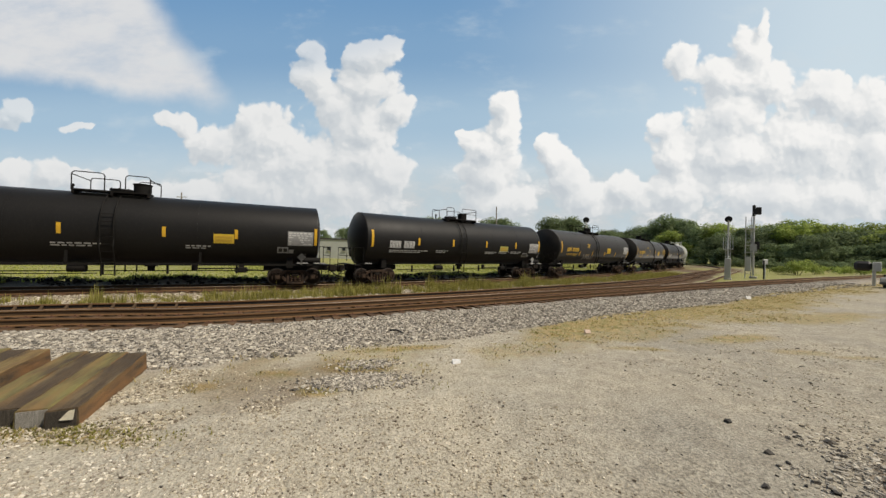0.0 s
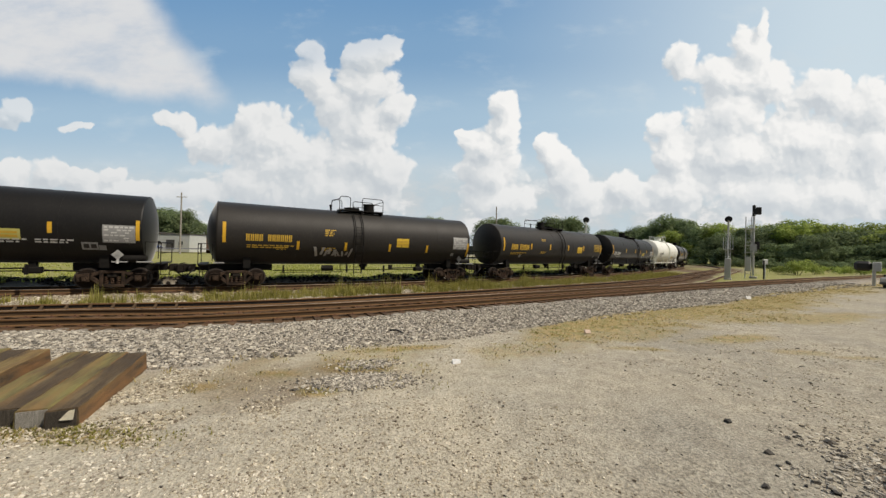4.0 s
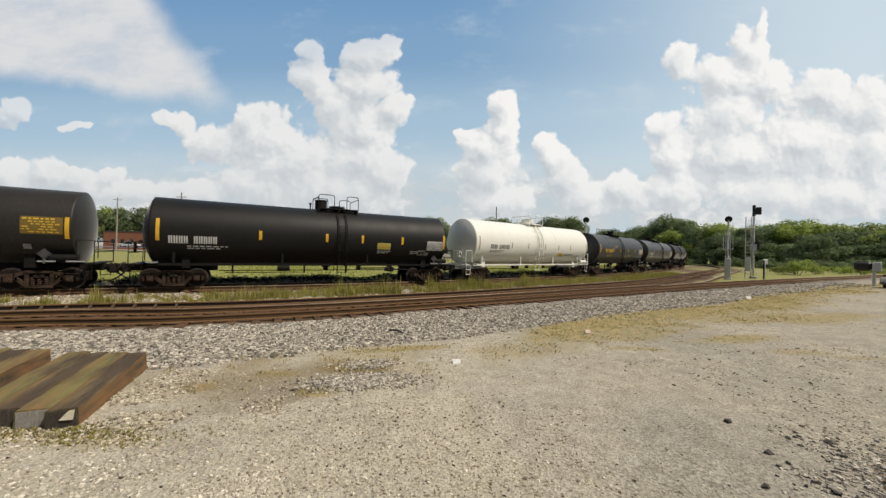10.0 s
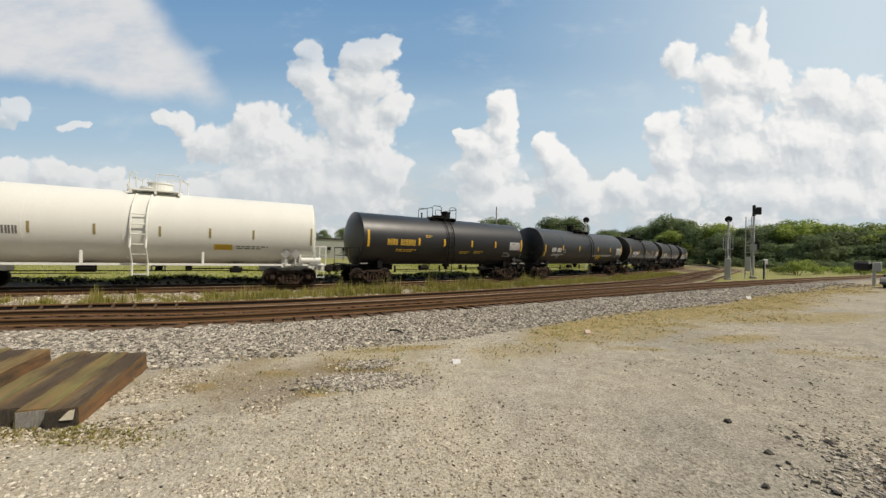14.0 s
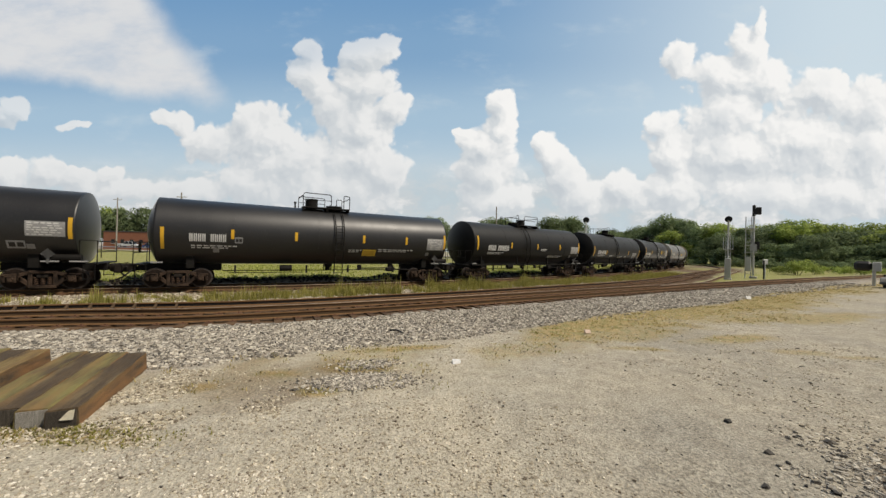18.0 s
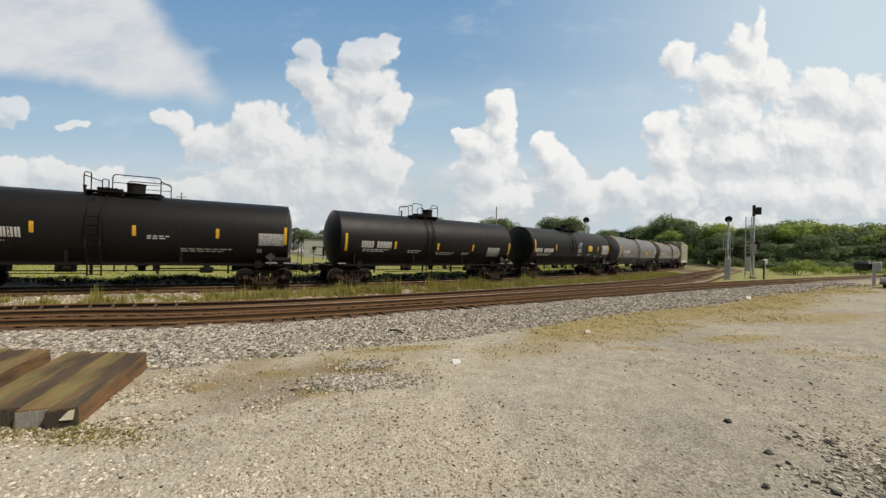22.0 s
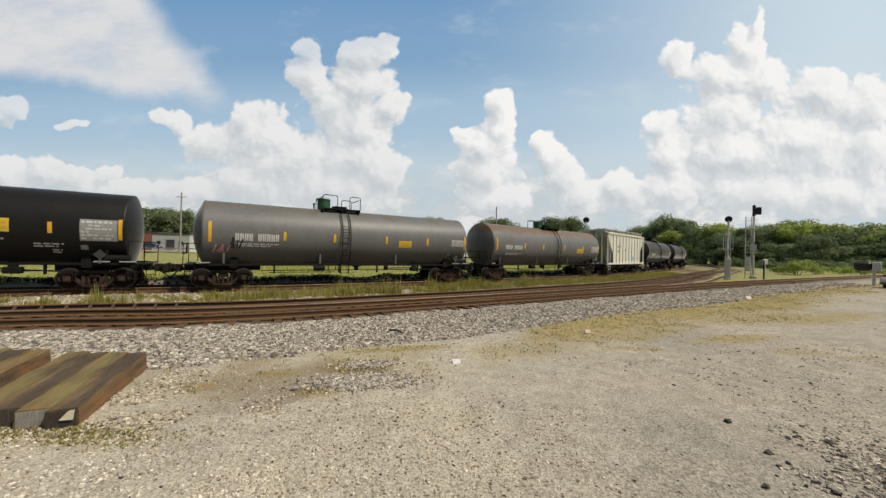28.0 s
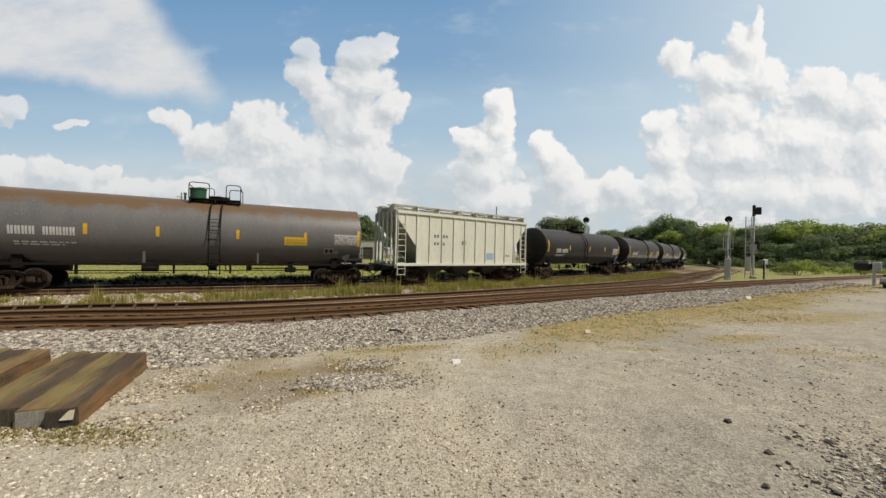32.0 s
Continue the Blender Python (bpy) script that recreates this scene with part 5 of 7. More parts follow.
def beyond():
    # asphalt road along the far edge of the field
    bm = bmesh.new()
    pts = [(-260, 78), (-120, 92), (-60, 100), (0, 112), (40, 130)]
    top = [bm.verts.new((x, y, 0.06 + 1.1 * (x < -50))) for x, y in pts]
    bot = [bm.verts.new((x + 1, y + 11, 0.06 + 1.3 * (x < -50))) for x, y in pts]
    for i in range(len(pts) - 1):
        bm.faces.new((top[i], top[i + 1], bot[i + 1], bot[i]))
    tagged(part("road", bm, M_ASPHALT), "grey asphalt road beyond the field", "road", kind="structure")
    b = building("long brown brick building with a flat roof", (-147, 84, 1.0), 42.6, 9, 9.6, 12, M_BRICK, [(3 + 5 * k, 3.2, 1.6, 1.2) for k in range(4)], [(24, 2.2, 2.6)], base=M_BRICK_O)
    part("sign", box(bmesh.new(), 28.6, 30.6, -0.2, -0.05, 6.1, 8.0, 0.05), M_STENCIL, b, "plain white square sign")
    part("canopy", box(bmesh.new(), 42.6, 47, 0.5, 4.5, 8.2, 8.45), M_ROOF, b)
    part("canopy_post", box(bmesh.new(), 45.2, 45.5, 0.6, 0.9, -1, 8.2), M_ROOF, b)
    building("low orange brick building behind the road", (-128, 132, 1.0), 20, 14, 5.6, 2, M_BRICK_O, [(3 + 3.4 * k, 1.3, 1.3, 1.5) for k in range(4)], [(16.4, 1.5, 2.4)])
    building("white metal building beyond the field", (-93, 112, 0.9), 11.8, 10, 4.6, 1, M_METAL, [(1.5, 1.5, 1.2, 1.0), (8.5, 1.5, 1.2, 1.0)], [(4.5, 2.6, 3.0)])
    building("brown low building beside the road", (-71.6, 106, 0.5), 7.7, 8, 4.2, 0, M_BRICK, [(1.5, 1.2, 1.5, 1.2)], [(5.2, 1.1, 2.1)])
    building("white house front beyond the field", (-62.6, 106, 0.4), 3.9, 9, 5.0, 0, M_METAL, [(0.4, 2.4, 0.8, 1.2), (2.6, 2.4, 0.8, 1.2)], [(1.5, 0.9, 2.1)])
    building("long pale grey metal shed with dark doors", (-32.5, 82, 0.1), 17, 9, 4.3, -1, M_METAL, [(2.0, 1.8, 0.8, 0.8), (5.5, 1.8, 0.8, 0.8), (9, 1.8, 0.8, 0.8)], [(11.8, 1.2, 2.4), (14, 2.2, 2.8)])
    pole("plain grey wooden utility pole by the road", 206, 92, 350, (0.5,))
    pole("grey wooden utility pole beyond the field", 319, 74, 341, (0.9,))
    pole("wooden utility pole behind the train", 877, 78, 366, ())
    pole("wooden utility pole behind the brick building", 71, 130, 352, (0.3,))
    white = surface("white_car_paint", (0.6, 0.6, 0.6), (0.72, 0.72, 0.72), None, 0.25, 0, 40, 2, 0.0, coat=0.5)
    grey = surface("silver_car_paint", (0.34, 0.335, 0.32), (0.46, 0.45, 0.43), None, 0.5, 0.0, 40, 2, 0.0, coat=0.5)
    silver = surface("pale_silver_car_paint", (0.5, 0.5, 0.49), (0.62, 0.62, 0.6), None, 0.4, 0.0, 40, 2, 0.0, coat=0.5)
    red = surface("red_car_paint", (0.22, 0.02, 0.025), (0.32, 0.03, 0.035), None, 0.3, 0, 40, 2, 0.0, coat=0.5)
    vehicle("white pickup truck parked by the road", (*spot(228, 101), 1.2), 4, white, "pickup")
    vehicle("dark grey car parked on the grass", (*spot(52, 84), 1.0), 8, grey)
    vehicle("white car parked before the brick building", (*spot(140, 100), 1.2), 6, white)
    blue = surface("blue_car_paint", (0.03, 0.07, 0.2), (0.05, 0.1, 0.27), None, 0.3, 0, 40, 2, 0.0, coat=0.5)
    vehicle("small blue car parked before the white building", (*spot(270, 104), 1.0), 5, blue)
    vehicle("red pickup truck before the brick building", (*spot(14, 86), 1.6), 8, red, "pickup")
    vehicle("silver pickup truck parked at the lot's edge", (42.3, 31.7, 0.0), 200, silver, "pickup")
    st = thing("gate_stand", "grey steel stand with a black counterweight beside the track", "crossing gear", m=pose(42.1, 34.2, 0, 0, 0, -48))
    part("post", box(bmesh.new(), -0.12, 0.12, -0.12, 0.12, 0, 1.5, 0.03), M_GALV, st)
    part("gear_case", box(bmesh.new(), -0.1, 0.45, -0.25, 0.25, 1.45, 2.35, 0.04), M_GALV, st, "pale grey gear case")
    part("counterweight", box(bmesh.new(), -1.3, -0.12, -0.24, 0.24, 1.45, 2.42, 0.23), M_BLACK, st, "black counterweight")


# ---- the train ----
def shell_paint(name, a, b, c, rough, coat=0.0, metal=0.0, stain=None, amount=0.0, gloss=0.3, film=0.2):
    """Tank paint: streaks that run down the shell, dust, and where given a rust-brown crown of patches on top."""
    m = surface(name, a, b, c, rough, metal, 24, 0.7, 0.03, (1.0, 0.35, 0.35), 0, 0.3, coat)
    q = m.node_tree.nodes["Principled BSDF"]
    q.inputs["Coat Roughness"].default_value = 0.38
    q.inputs["Specular IOR Level"].default_value, q.inputs["Sheen Weight"].default_value, q.inputs["Sheen Roughness"].default_value = gloss, film, 0.3
    if stain:
        t, p = m.node_tree, m.node_tree.nodes["Principled BSDF"]
        src = p.inputs["Base Color"].links[0].from_socket
        co = t.nodes.new("ShaderNodeTexCoord")
        sep = t.nodes.new("ShaderNodeSeparateXYZ")
        t.links.new(co.outputs["Object"], sep.inputs[0])
        n = add(t, "ShaderNodeTexNoise", Scale=1.1, Detail=6.0, Roughness=0.6)
        t.links.new(co.outputs["Object"], n.inputs["Vector"])
        ad = t.nodes.new("ShaderNodeMath")
        ad.operation = "MULTIPLY_ADD"
        t.links.new(n.outputs["Fac"], ad.inputs[0])
        ad.inputs[1].default_value = 1.3
        t.links.new(sep.outputs["Z"], ad.inputs[2])
        mr = add(t, "ShaderNodeMapRange", From_Min=4.45 - amount, From_Max=4.75 - amount)
        t.links.new(ad.outputs[0], mr.inputs["Value"])
        mx = t.nodes.new("ShaderNodeMix")
        mx.data_type = "RGBA"
        t.links.new(mr.outputs[0], mx.inputs["Factor"])
        t.links.new(src, mx.inputs["A"])
        mx.inputs["B"].default_value = rgba(stain)
        t.links.new(mx.outputs["Result"], p.inputs["Base Color"])
    return m


P_BLACK = shell_paint("black_tank_paint", (0.004, 0.0037, 0.0033), (0.008, 0.0074, 0.0066), (0.012, 0.011, 0.0097), 0.58, gloss=0.34, film=0.24)
P_BROWN = shell_paint("dusty_black_tank_paint", (0.012, 0.0105, 0.009), (0.024, 0.0205, 0.017), (0.030, 0.026, 0.021), 0.6, gloss=0.4, film=0.34)
P_GLOSS = shell_paint("glossy_black_tank_paint", (0.007, 0.007, 0.0073), (0.013, 0.013, 0.0135), (0.018, 0.018, 0.018), 0.48, 0.2, gloss=0.6, film=0.17)
P_GREY = shell_paint("weathered_grey_tank_paint", (0.105, 0.105, 0.103), (0.16, 0.16, 0.157), (0.18, 0.18, 0.176), 0.5, stain=(0.13, 0.11, 0.07), amount=-0.1, gloss=0.45, film=0.25)
P_GREYR = shell_paint("rust_topped_grey_tank_paint", (0.11, 0.11, 0.108), (0.17, 0.168, 0.165), (0.185, 0.185, 0.18), 0.5, stain=(0.15, 0.095, 0.05), amount=0.22, gloss=0.45, film=0.25)
P_WHITE = shell_paint("cream_white_tank_paint", (0.76, 0.765, 0.70), (0.84, 0.845, 0.785), (0.77, 0.77, 0.71), 0.45, film=0.0)
P_HOPPER = surface("cream_hopper_paint", (0.60, 0.61, 0.51), (0.75, 0.755, 0.65), (0.60, 0.59, 0.49), 0.6, 0, 9, 0.8, 0.03, (1.5, 1.5, 0.3), 0, 0.3)
P_DARKEND = surface("grimy_grey_steel", (0.05, 0.05, 0.048), (0.10, 0.10, 0.095), (0.03, 0.028, 0.025), 0.75, 0, 30, 2)
M_YELLOW = surface("yellow_reflector", (0.62, 0.34, 0.02), (0.75, 0.45, 0.035), None, 0.35, 0, 60, 3, 0.05)
M_OLIVE = surface("faded_olive_reflector", (0.28, 0.23, 0.08), (0.38, 0.31, 0.12), None, 0.5, 0, 60, 3, 0.05)
M_PLACARD = surface("yellow_placard", (0.62, 0.42, 0.03), (0.74, 0.5, 0.05), None, 0.5, 0, 40, 3, 0.05)
M_STENCIL = surface("white_stencil", (0.5, 0.5, 0.48), (0.66, 0.66, 0.64), None, 0.6, 0, 60, 4, 0.0)
M_STENCIL_Y = surface("yellow_stencil", (0.5, 0.31, 0.03), (0.62, 0.4, 0.05), None, 0.6, 0, 60, 4, 0.0)
M_STENCIL_D = surface("dark_stencil", (0.14, 0.14, 0.125), (0.2, 0.2, 0.18), None, 0.6, 0, 60, 4, 0.0)
M_DATA_Y = surface("faded_yellow_panel", (0.11, 0.075, 0.012), (0.2, 0.135, 0.02), None, 0.6, 0, 60, 6, 0.0)
M_PLACARD_P = surface("pale_placard", (0.42, 0.40, 0.10), (0.56, 0.52, 0.16), None, 0.5, 0, 40, 3, 0.05)
M_DATA = surface("grey_data_panel", (0.22, 0.22, 0.22), (0.36, 0.36, 0.35), None, 0.6, 0, 60, 6, 0.0)
M_TRUCK = surface("truck_casting", (0.012, 0.0095, 0.008), (0.09, 0.06, 0.042), (0.008, 0.0065, 0.0055), 0.85, 0.1, 40, 3.2, 0.3, spread=0.16)
M_SPRING = surface("rusty_spring", (0.07, 0.045, 0.032), (0.13, 0.085, 0.06), None, 0.85, 0.1, 40, 5)
M_TRUCKD = surface("grimy_truck_casting", (0.014, 0.012, 0.0105), (0.035, 0.028, 0.022), (0.01, 0.009, 0.008), 0.85, 0.1, 40, 5)
M_WHEEL = surface("wheel_steel", (0.014, 0.010, 0.008), (0.04, 0.027, 0.02), (0.01, 0.008, 0.007), 0.7, 0.3, 40, 5)
M_TREAD = surface("wheel_tread", (0.05, 0.04, 0.034), (0.12, 0.10, 0.088), None, 0.45, 0.6, 40, 5, 0.02)
M_FRAME = surface("black_frame_steel", (0.006, 0.0055, 0.005), (0.014, 0.013, 0.012), (0.022, 0.019, 0.015), 0.65, 0, 40, 3)
M_FITTING = surface("grey_fitting", (0.08, 0.08, 0.078), (0.15, 0.15, 0.145), None, 0.6, 0.2, 40, 3)
M_GREENCAP = surface("green_housing_paint", (0.01, 0.06, 0.025), (0.02, 0.10, 0.04), None, 0.5, 0, 40, 3)
M_GRAFFITI = surface("graffiti_paint", (0.32, 0.30, 0.28), (0.42, 0.40, 0.38), None, 0.6, 0, 20, 5, 0.0)
M_PINK = surface("pink_paint", (0.5, 0.22, 0.24), (0.6, 0.35, 0.35), None, 0.6, 0, 20, 5, 0.0)

for m_ in (M_TRUCK, M_SPRING, M_TRUCKD, M_WHEEL, M_FRAME):
    m_.node_tree.nodes["Principled BSDF"].inputs["Specular IOR Level"].default_value = 0.15

WHEEL_R = 0.457
AXLES = 1.78
TANK_R, TANK_C = 1.62, 2.74
UNDER = -0.45            # the left truck and platform stand out this much further


def axis_z(r):
    """Height of a tank's axis: wider tanks rest on the same saddles."""
    return TANK_C + r - TANK_R



def lathe_tank(half, r, bulge, right, seg=48):
    """The tank: a cylinder with dished heads, axis along x; right: by how much the right end is shorter."""
    bm = bmesh.new()
    prof = []
    qs = [0.0, 0.18, 0.36, 0.54, 0.7, 0.83, 0.92, 0.975, 1.0]
    dish = [1 - q ** 2.1 for q in qs]
    prof += [(-half - bulge * d, r * q) for d, q in zip(dish, qs)]
    prof += [(-half + 0.07, r)] + [(-half + (2 * half - right) * k / 8, r) for k in range(1, 8)] + [(half - right - 0.07, r)]
    prof += [(half - right + bulge * 0.57 * d, r * q) for d, q in zip(dish, qs)][::-1]
    rings = []
    for x, q in prof:
        if q < 1e-6:
            rings.append([bm.verts.new((x, 0, axis_z(r)))])
        else:
            rings.append([bm.verts.new((x, -q * math.cos(2 * math.pi * j / seg), axis_z(r) + q * math.sin(2 * math.pi * j / seg))) for j in range(seg)])
    for a, b in zip(rings, rings[1:]):
        for j in range(seg):
            n = (j + 1) % seg
            if len(a) == 1:
                bm.faces.new((a[0], b[j], b[n]))
            elif len(b) == 1:
                bm.faces.new((a[j], b[0], a[n]))
            else:
                bm.faces.new((a[j], b[j], b[n], a[n]))
    bmesh.ops.recalc_face_normals(bm, faces=bm.faces)
    return bm


def decal(bm, x0, x1, z0, z1, r=TANK_R, lift=0.005, shear=0.0):
    """A thin painted patch on the shell's camera side between two heights."""
    n = max(1, int((z1 - z0) / 0.12))
    rows = []
    for i in range(n + 1):
        z = z0 + (z1 - z0) * i / n
        s = max(-0.999, min(0.999, (z - axis_z(r)) / r))
        a = math.asin(s)
        q = r + lift
        rows.append([bm.verts.new((x + shear * i / n, -q * math.cos(a), axis_z(r) + q * math.sin(a))) for x in (x0, x1)])
    for a, b in zip(rows, rows[1:]):
        bm.faces.new((a[0], a[1], b[1], b[0]))
    return bm


def lettering(bm, x, z, height, text_cells, r=TANK_R, width=0.62):
    """A row of plain blocks, one for each character; a blank leaves a gap."""
    w = height * width
    for ch in text_cells:
        if ch != " ":
            decal(bm, x, x + w * 0.34, z, z + height, r)
            decal(bm, x + w * 0.46, x + w * 0.8, z, z + height, r)
        x += w
    return x


def small_lines(bm, x, z, rows, r=TANK_R, h=0.055, gap=0.1, seed=1):
    """Lines of small print as broken plain bars."""
    rng = random.Random(seed)
    for i, length in enumerate(rows):
        u = x
        while u < x + length:
            w = rng.uniform(0.12, 0.3)
            decal(bm, u, min(u + w, x + length), z - i * gap, z - i * gap + h, r)
            u += w + 0.06


def sideframe():
    """A cast side frame: compression and tension members, pedestals and a column opening."""
    bm = bmesh.new()
    half = AXLES / 2

    def member(a, b, wide, y0=-0.075, y1=0.075):
        (xa, za), (xb, zb) = a, b
        n = math.hypot(xb - xa, zb - za)
        ox, oz = -(zb - za) / n * wide / 2, (xb - xa) / n * wide / 2
        sect = [(xa + ox, za + oz), (xb + ox, zb + oz), (xb - ox, zb - oz), (xa - ox, za - oz)]
        f, k = [bm.verts.new((x, y0, z)) for x, z in sect], [bm.verts.new((x, y1, z)) for x, z in sect]
        bm.faces.new(f)
        bm.faces.new(k[::-1])
        for q in range(4):
            bm.faces.new((f[(q + 1) % 4], f[q], k[q], k[(q + 1) % 4]))

    for s in (-1, 1):
        member((s * (half + 0.3), 0.60), (s * (half - 0.12), 0.635), 0.14)
        member((s * (half - 0.2), 0.64), (s * 0.38, 0.745), 0.15)
        member((s * (half - 0.18), 0.53), (s * 0.34, 0.165), 0.15)
        member((s * 0.37, 0.15), (s * 0.37, 0.76), 0.13, -0.1, 0.09)
        member((s * (half + 0.24), 0.62), (s * (half + 0.24), 0.34), 0.1)
        member((s * (half - 0.22), 0.62), (s * (half - 0.22), 0.38), 0.1)
    member((-0.45, 0.76), (0.45, 0.76), 0.13, -0.1, 0.08)
    member((-0.42, 0.145), (0.42, 0.145), 0.12, -0.13, 0.09)
    bmesh.ops.recalc_face_normals(bm, faces=bm.faces)
    bmesh.ops.bevel(bm, geom=list(bm.edges), offset=0.014, segments=1, affect="EDGES")
    return bm


def kit():
    """The meshes that all cars share, built once at the origin and then taken by reference."""
    k = {}
    holder = thing("kit", "", "")
    k["sideframe"] = part("side_frame", sideframe(), M_TRUCK, holder)
    bm = bmesh.new()
    tube(bm, [(0.06 * math.cos(i * 0.9), 0.06 * math.sin(i * 0.9), 0.2 + i * 0.0125) for i in range(29)], 0.02, 5)
    k["springs"] = part("spring", bm, M_SPRING, holder)
    bm = bmesh.new()
    disc(bm, (0, 0, 0), "y", 0.075, 2.1, 10)
    for s in (-1, 1):
        disc(bm, (0, s * 0.79, 0), "y", WHEEL_R - 0.05, 0.09, 28)
        disc(bm, (0, s * 0.86, 0), "y", 0.14, 0.08, 14)
    k["axle"] = part("wheelset", bm, M_WHEEL, holder)
    bm = bmesh.new()
    disc(bm, (0, 0, 0), "y", WHEEL_R, 0.125, 32, WHEEL_R - 0.055)
    disc(bm, (0, 0.055, 0), "y", WHEEL_R + 0.025, 0.03, 32, WHEEL_R - 0.05)
    k["tread"] = part("wheel_rim", bm, M_TREAD, holder, "bright worn steel rims")
    bm = bmesh.new()
    box(bm, -0.2, 0.2, -1.0, 1.0, 0.5, 0.68, 0.03)
    for y in (-1, 1):
        box(bm, -0.17, 0.17, y * 1.1 - 0.04, y * 1.1 + 0.04, 0.52, 0.66, 0.02)
    disc(bm, (0, 0, 0.72), "z", 0.22, 0.14, 20)
    k["bolster"] = part("bolster", bm, M_TRUCKD, holder)
    bm = bmesh.new()
    box(bm, -0.13, 0.13, -0.09, 0.09, -0.13, 0.15, 0.02)
    disc(bm, (0, -0.11, 0), "y", 0.085, 0.06, 12)
    k["bearing"] = part("bearing", bm, M_TRUCK, holder)
    bm = bmesh.new()
    box(bm, -0.62, 0.0, -0.09, 0.09, 0.80, 0.98, 0.02)
    box(bm, -0.88, -0.55, -0.21, 0.17, 0.68, 1.1, 0.06)
    box(bm, -0.98, -0.84, -0.05, 0.17, 0.72, 1.06, 0.04)
    box(bm, -0.4, -0.1, -0.3, 0.3, 0.74, 1.1, 0.03)
    tube(bm, [(-0.3, -1.3, 1.0), (-0.3, -0.5, 0.98), (-0.5, -0.3, 1.1), (-0.7, -0.1, 1.14)], 0.02, 6)
    k["coupler"] = part("coupler", bm, M_TRUCKD, holder, "rusty knuckle coupler")
    bm = bmesh.new()
    tube(bm, [(-0.15, -0.28, 0.86), (-0.3, -0.34, 0.7), (-0.5, -0.34, 0.5), (-0.75, -0.25, 0.36), (-1.0, -0.12, 0.34)], 0.034, 6)
    k["hose"] = part("air_hose", bm, M_BLACK, holder)
    return k, holder


KIT, KIT_HOLDER = kit()
WHEELS = []              # wheelsets with the car they roll under


def truck(car, x):
    """A two-axle truck under a car, as a part with its pieces under it."""
    e = new("truck")
    e.parent, e.matrix_basis = car, pose(x, 0, 0)
    for s in (-1, 1):
        again(KIT["sideframe"], e, pose(0, s * 1.0, 0, 0, 0, 0 if s < 0 else 180))
        for dx in (-0.2, 0.0, 0.2):
            again(KIT["springs"], e, pose(dx, s * 1.05, 0))
        for a in (-1, 1):
            again(KIT["bearing"], e, pose(a * AXLES / 2, s * 1.03, WHEEL_R, 0, 0, 0 if s < 0 else 180))
    again(KIT["bolster"], e, pose(0, 0, 0))
    for a in (-1, 1):
        w = again(KIT["axle"], car, pose(x + a * AXLES / 2, 0, WHEEL_R))
        for s in (-1, 1):
            again(KIT["tread"], w, pose(0, s * 0.755, 0, 0, 0, 0 if s < 0 else 180))
        WHEELS.append((w, x + a * AXLES / 2))


def railing(bm, pts, r=0.022):
    tube(bm, pts, r, 6)


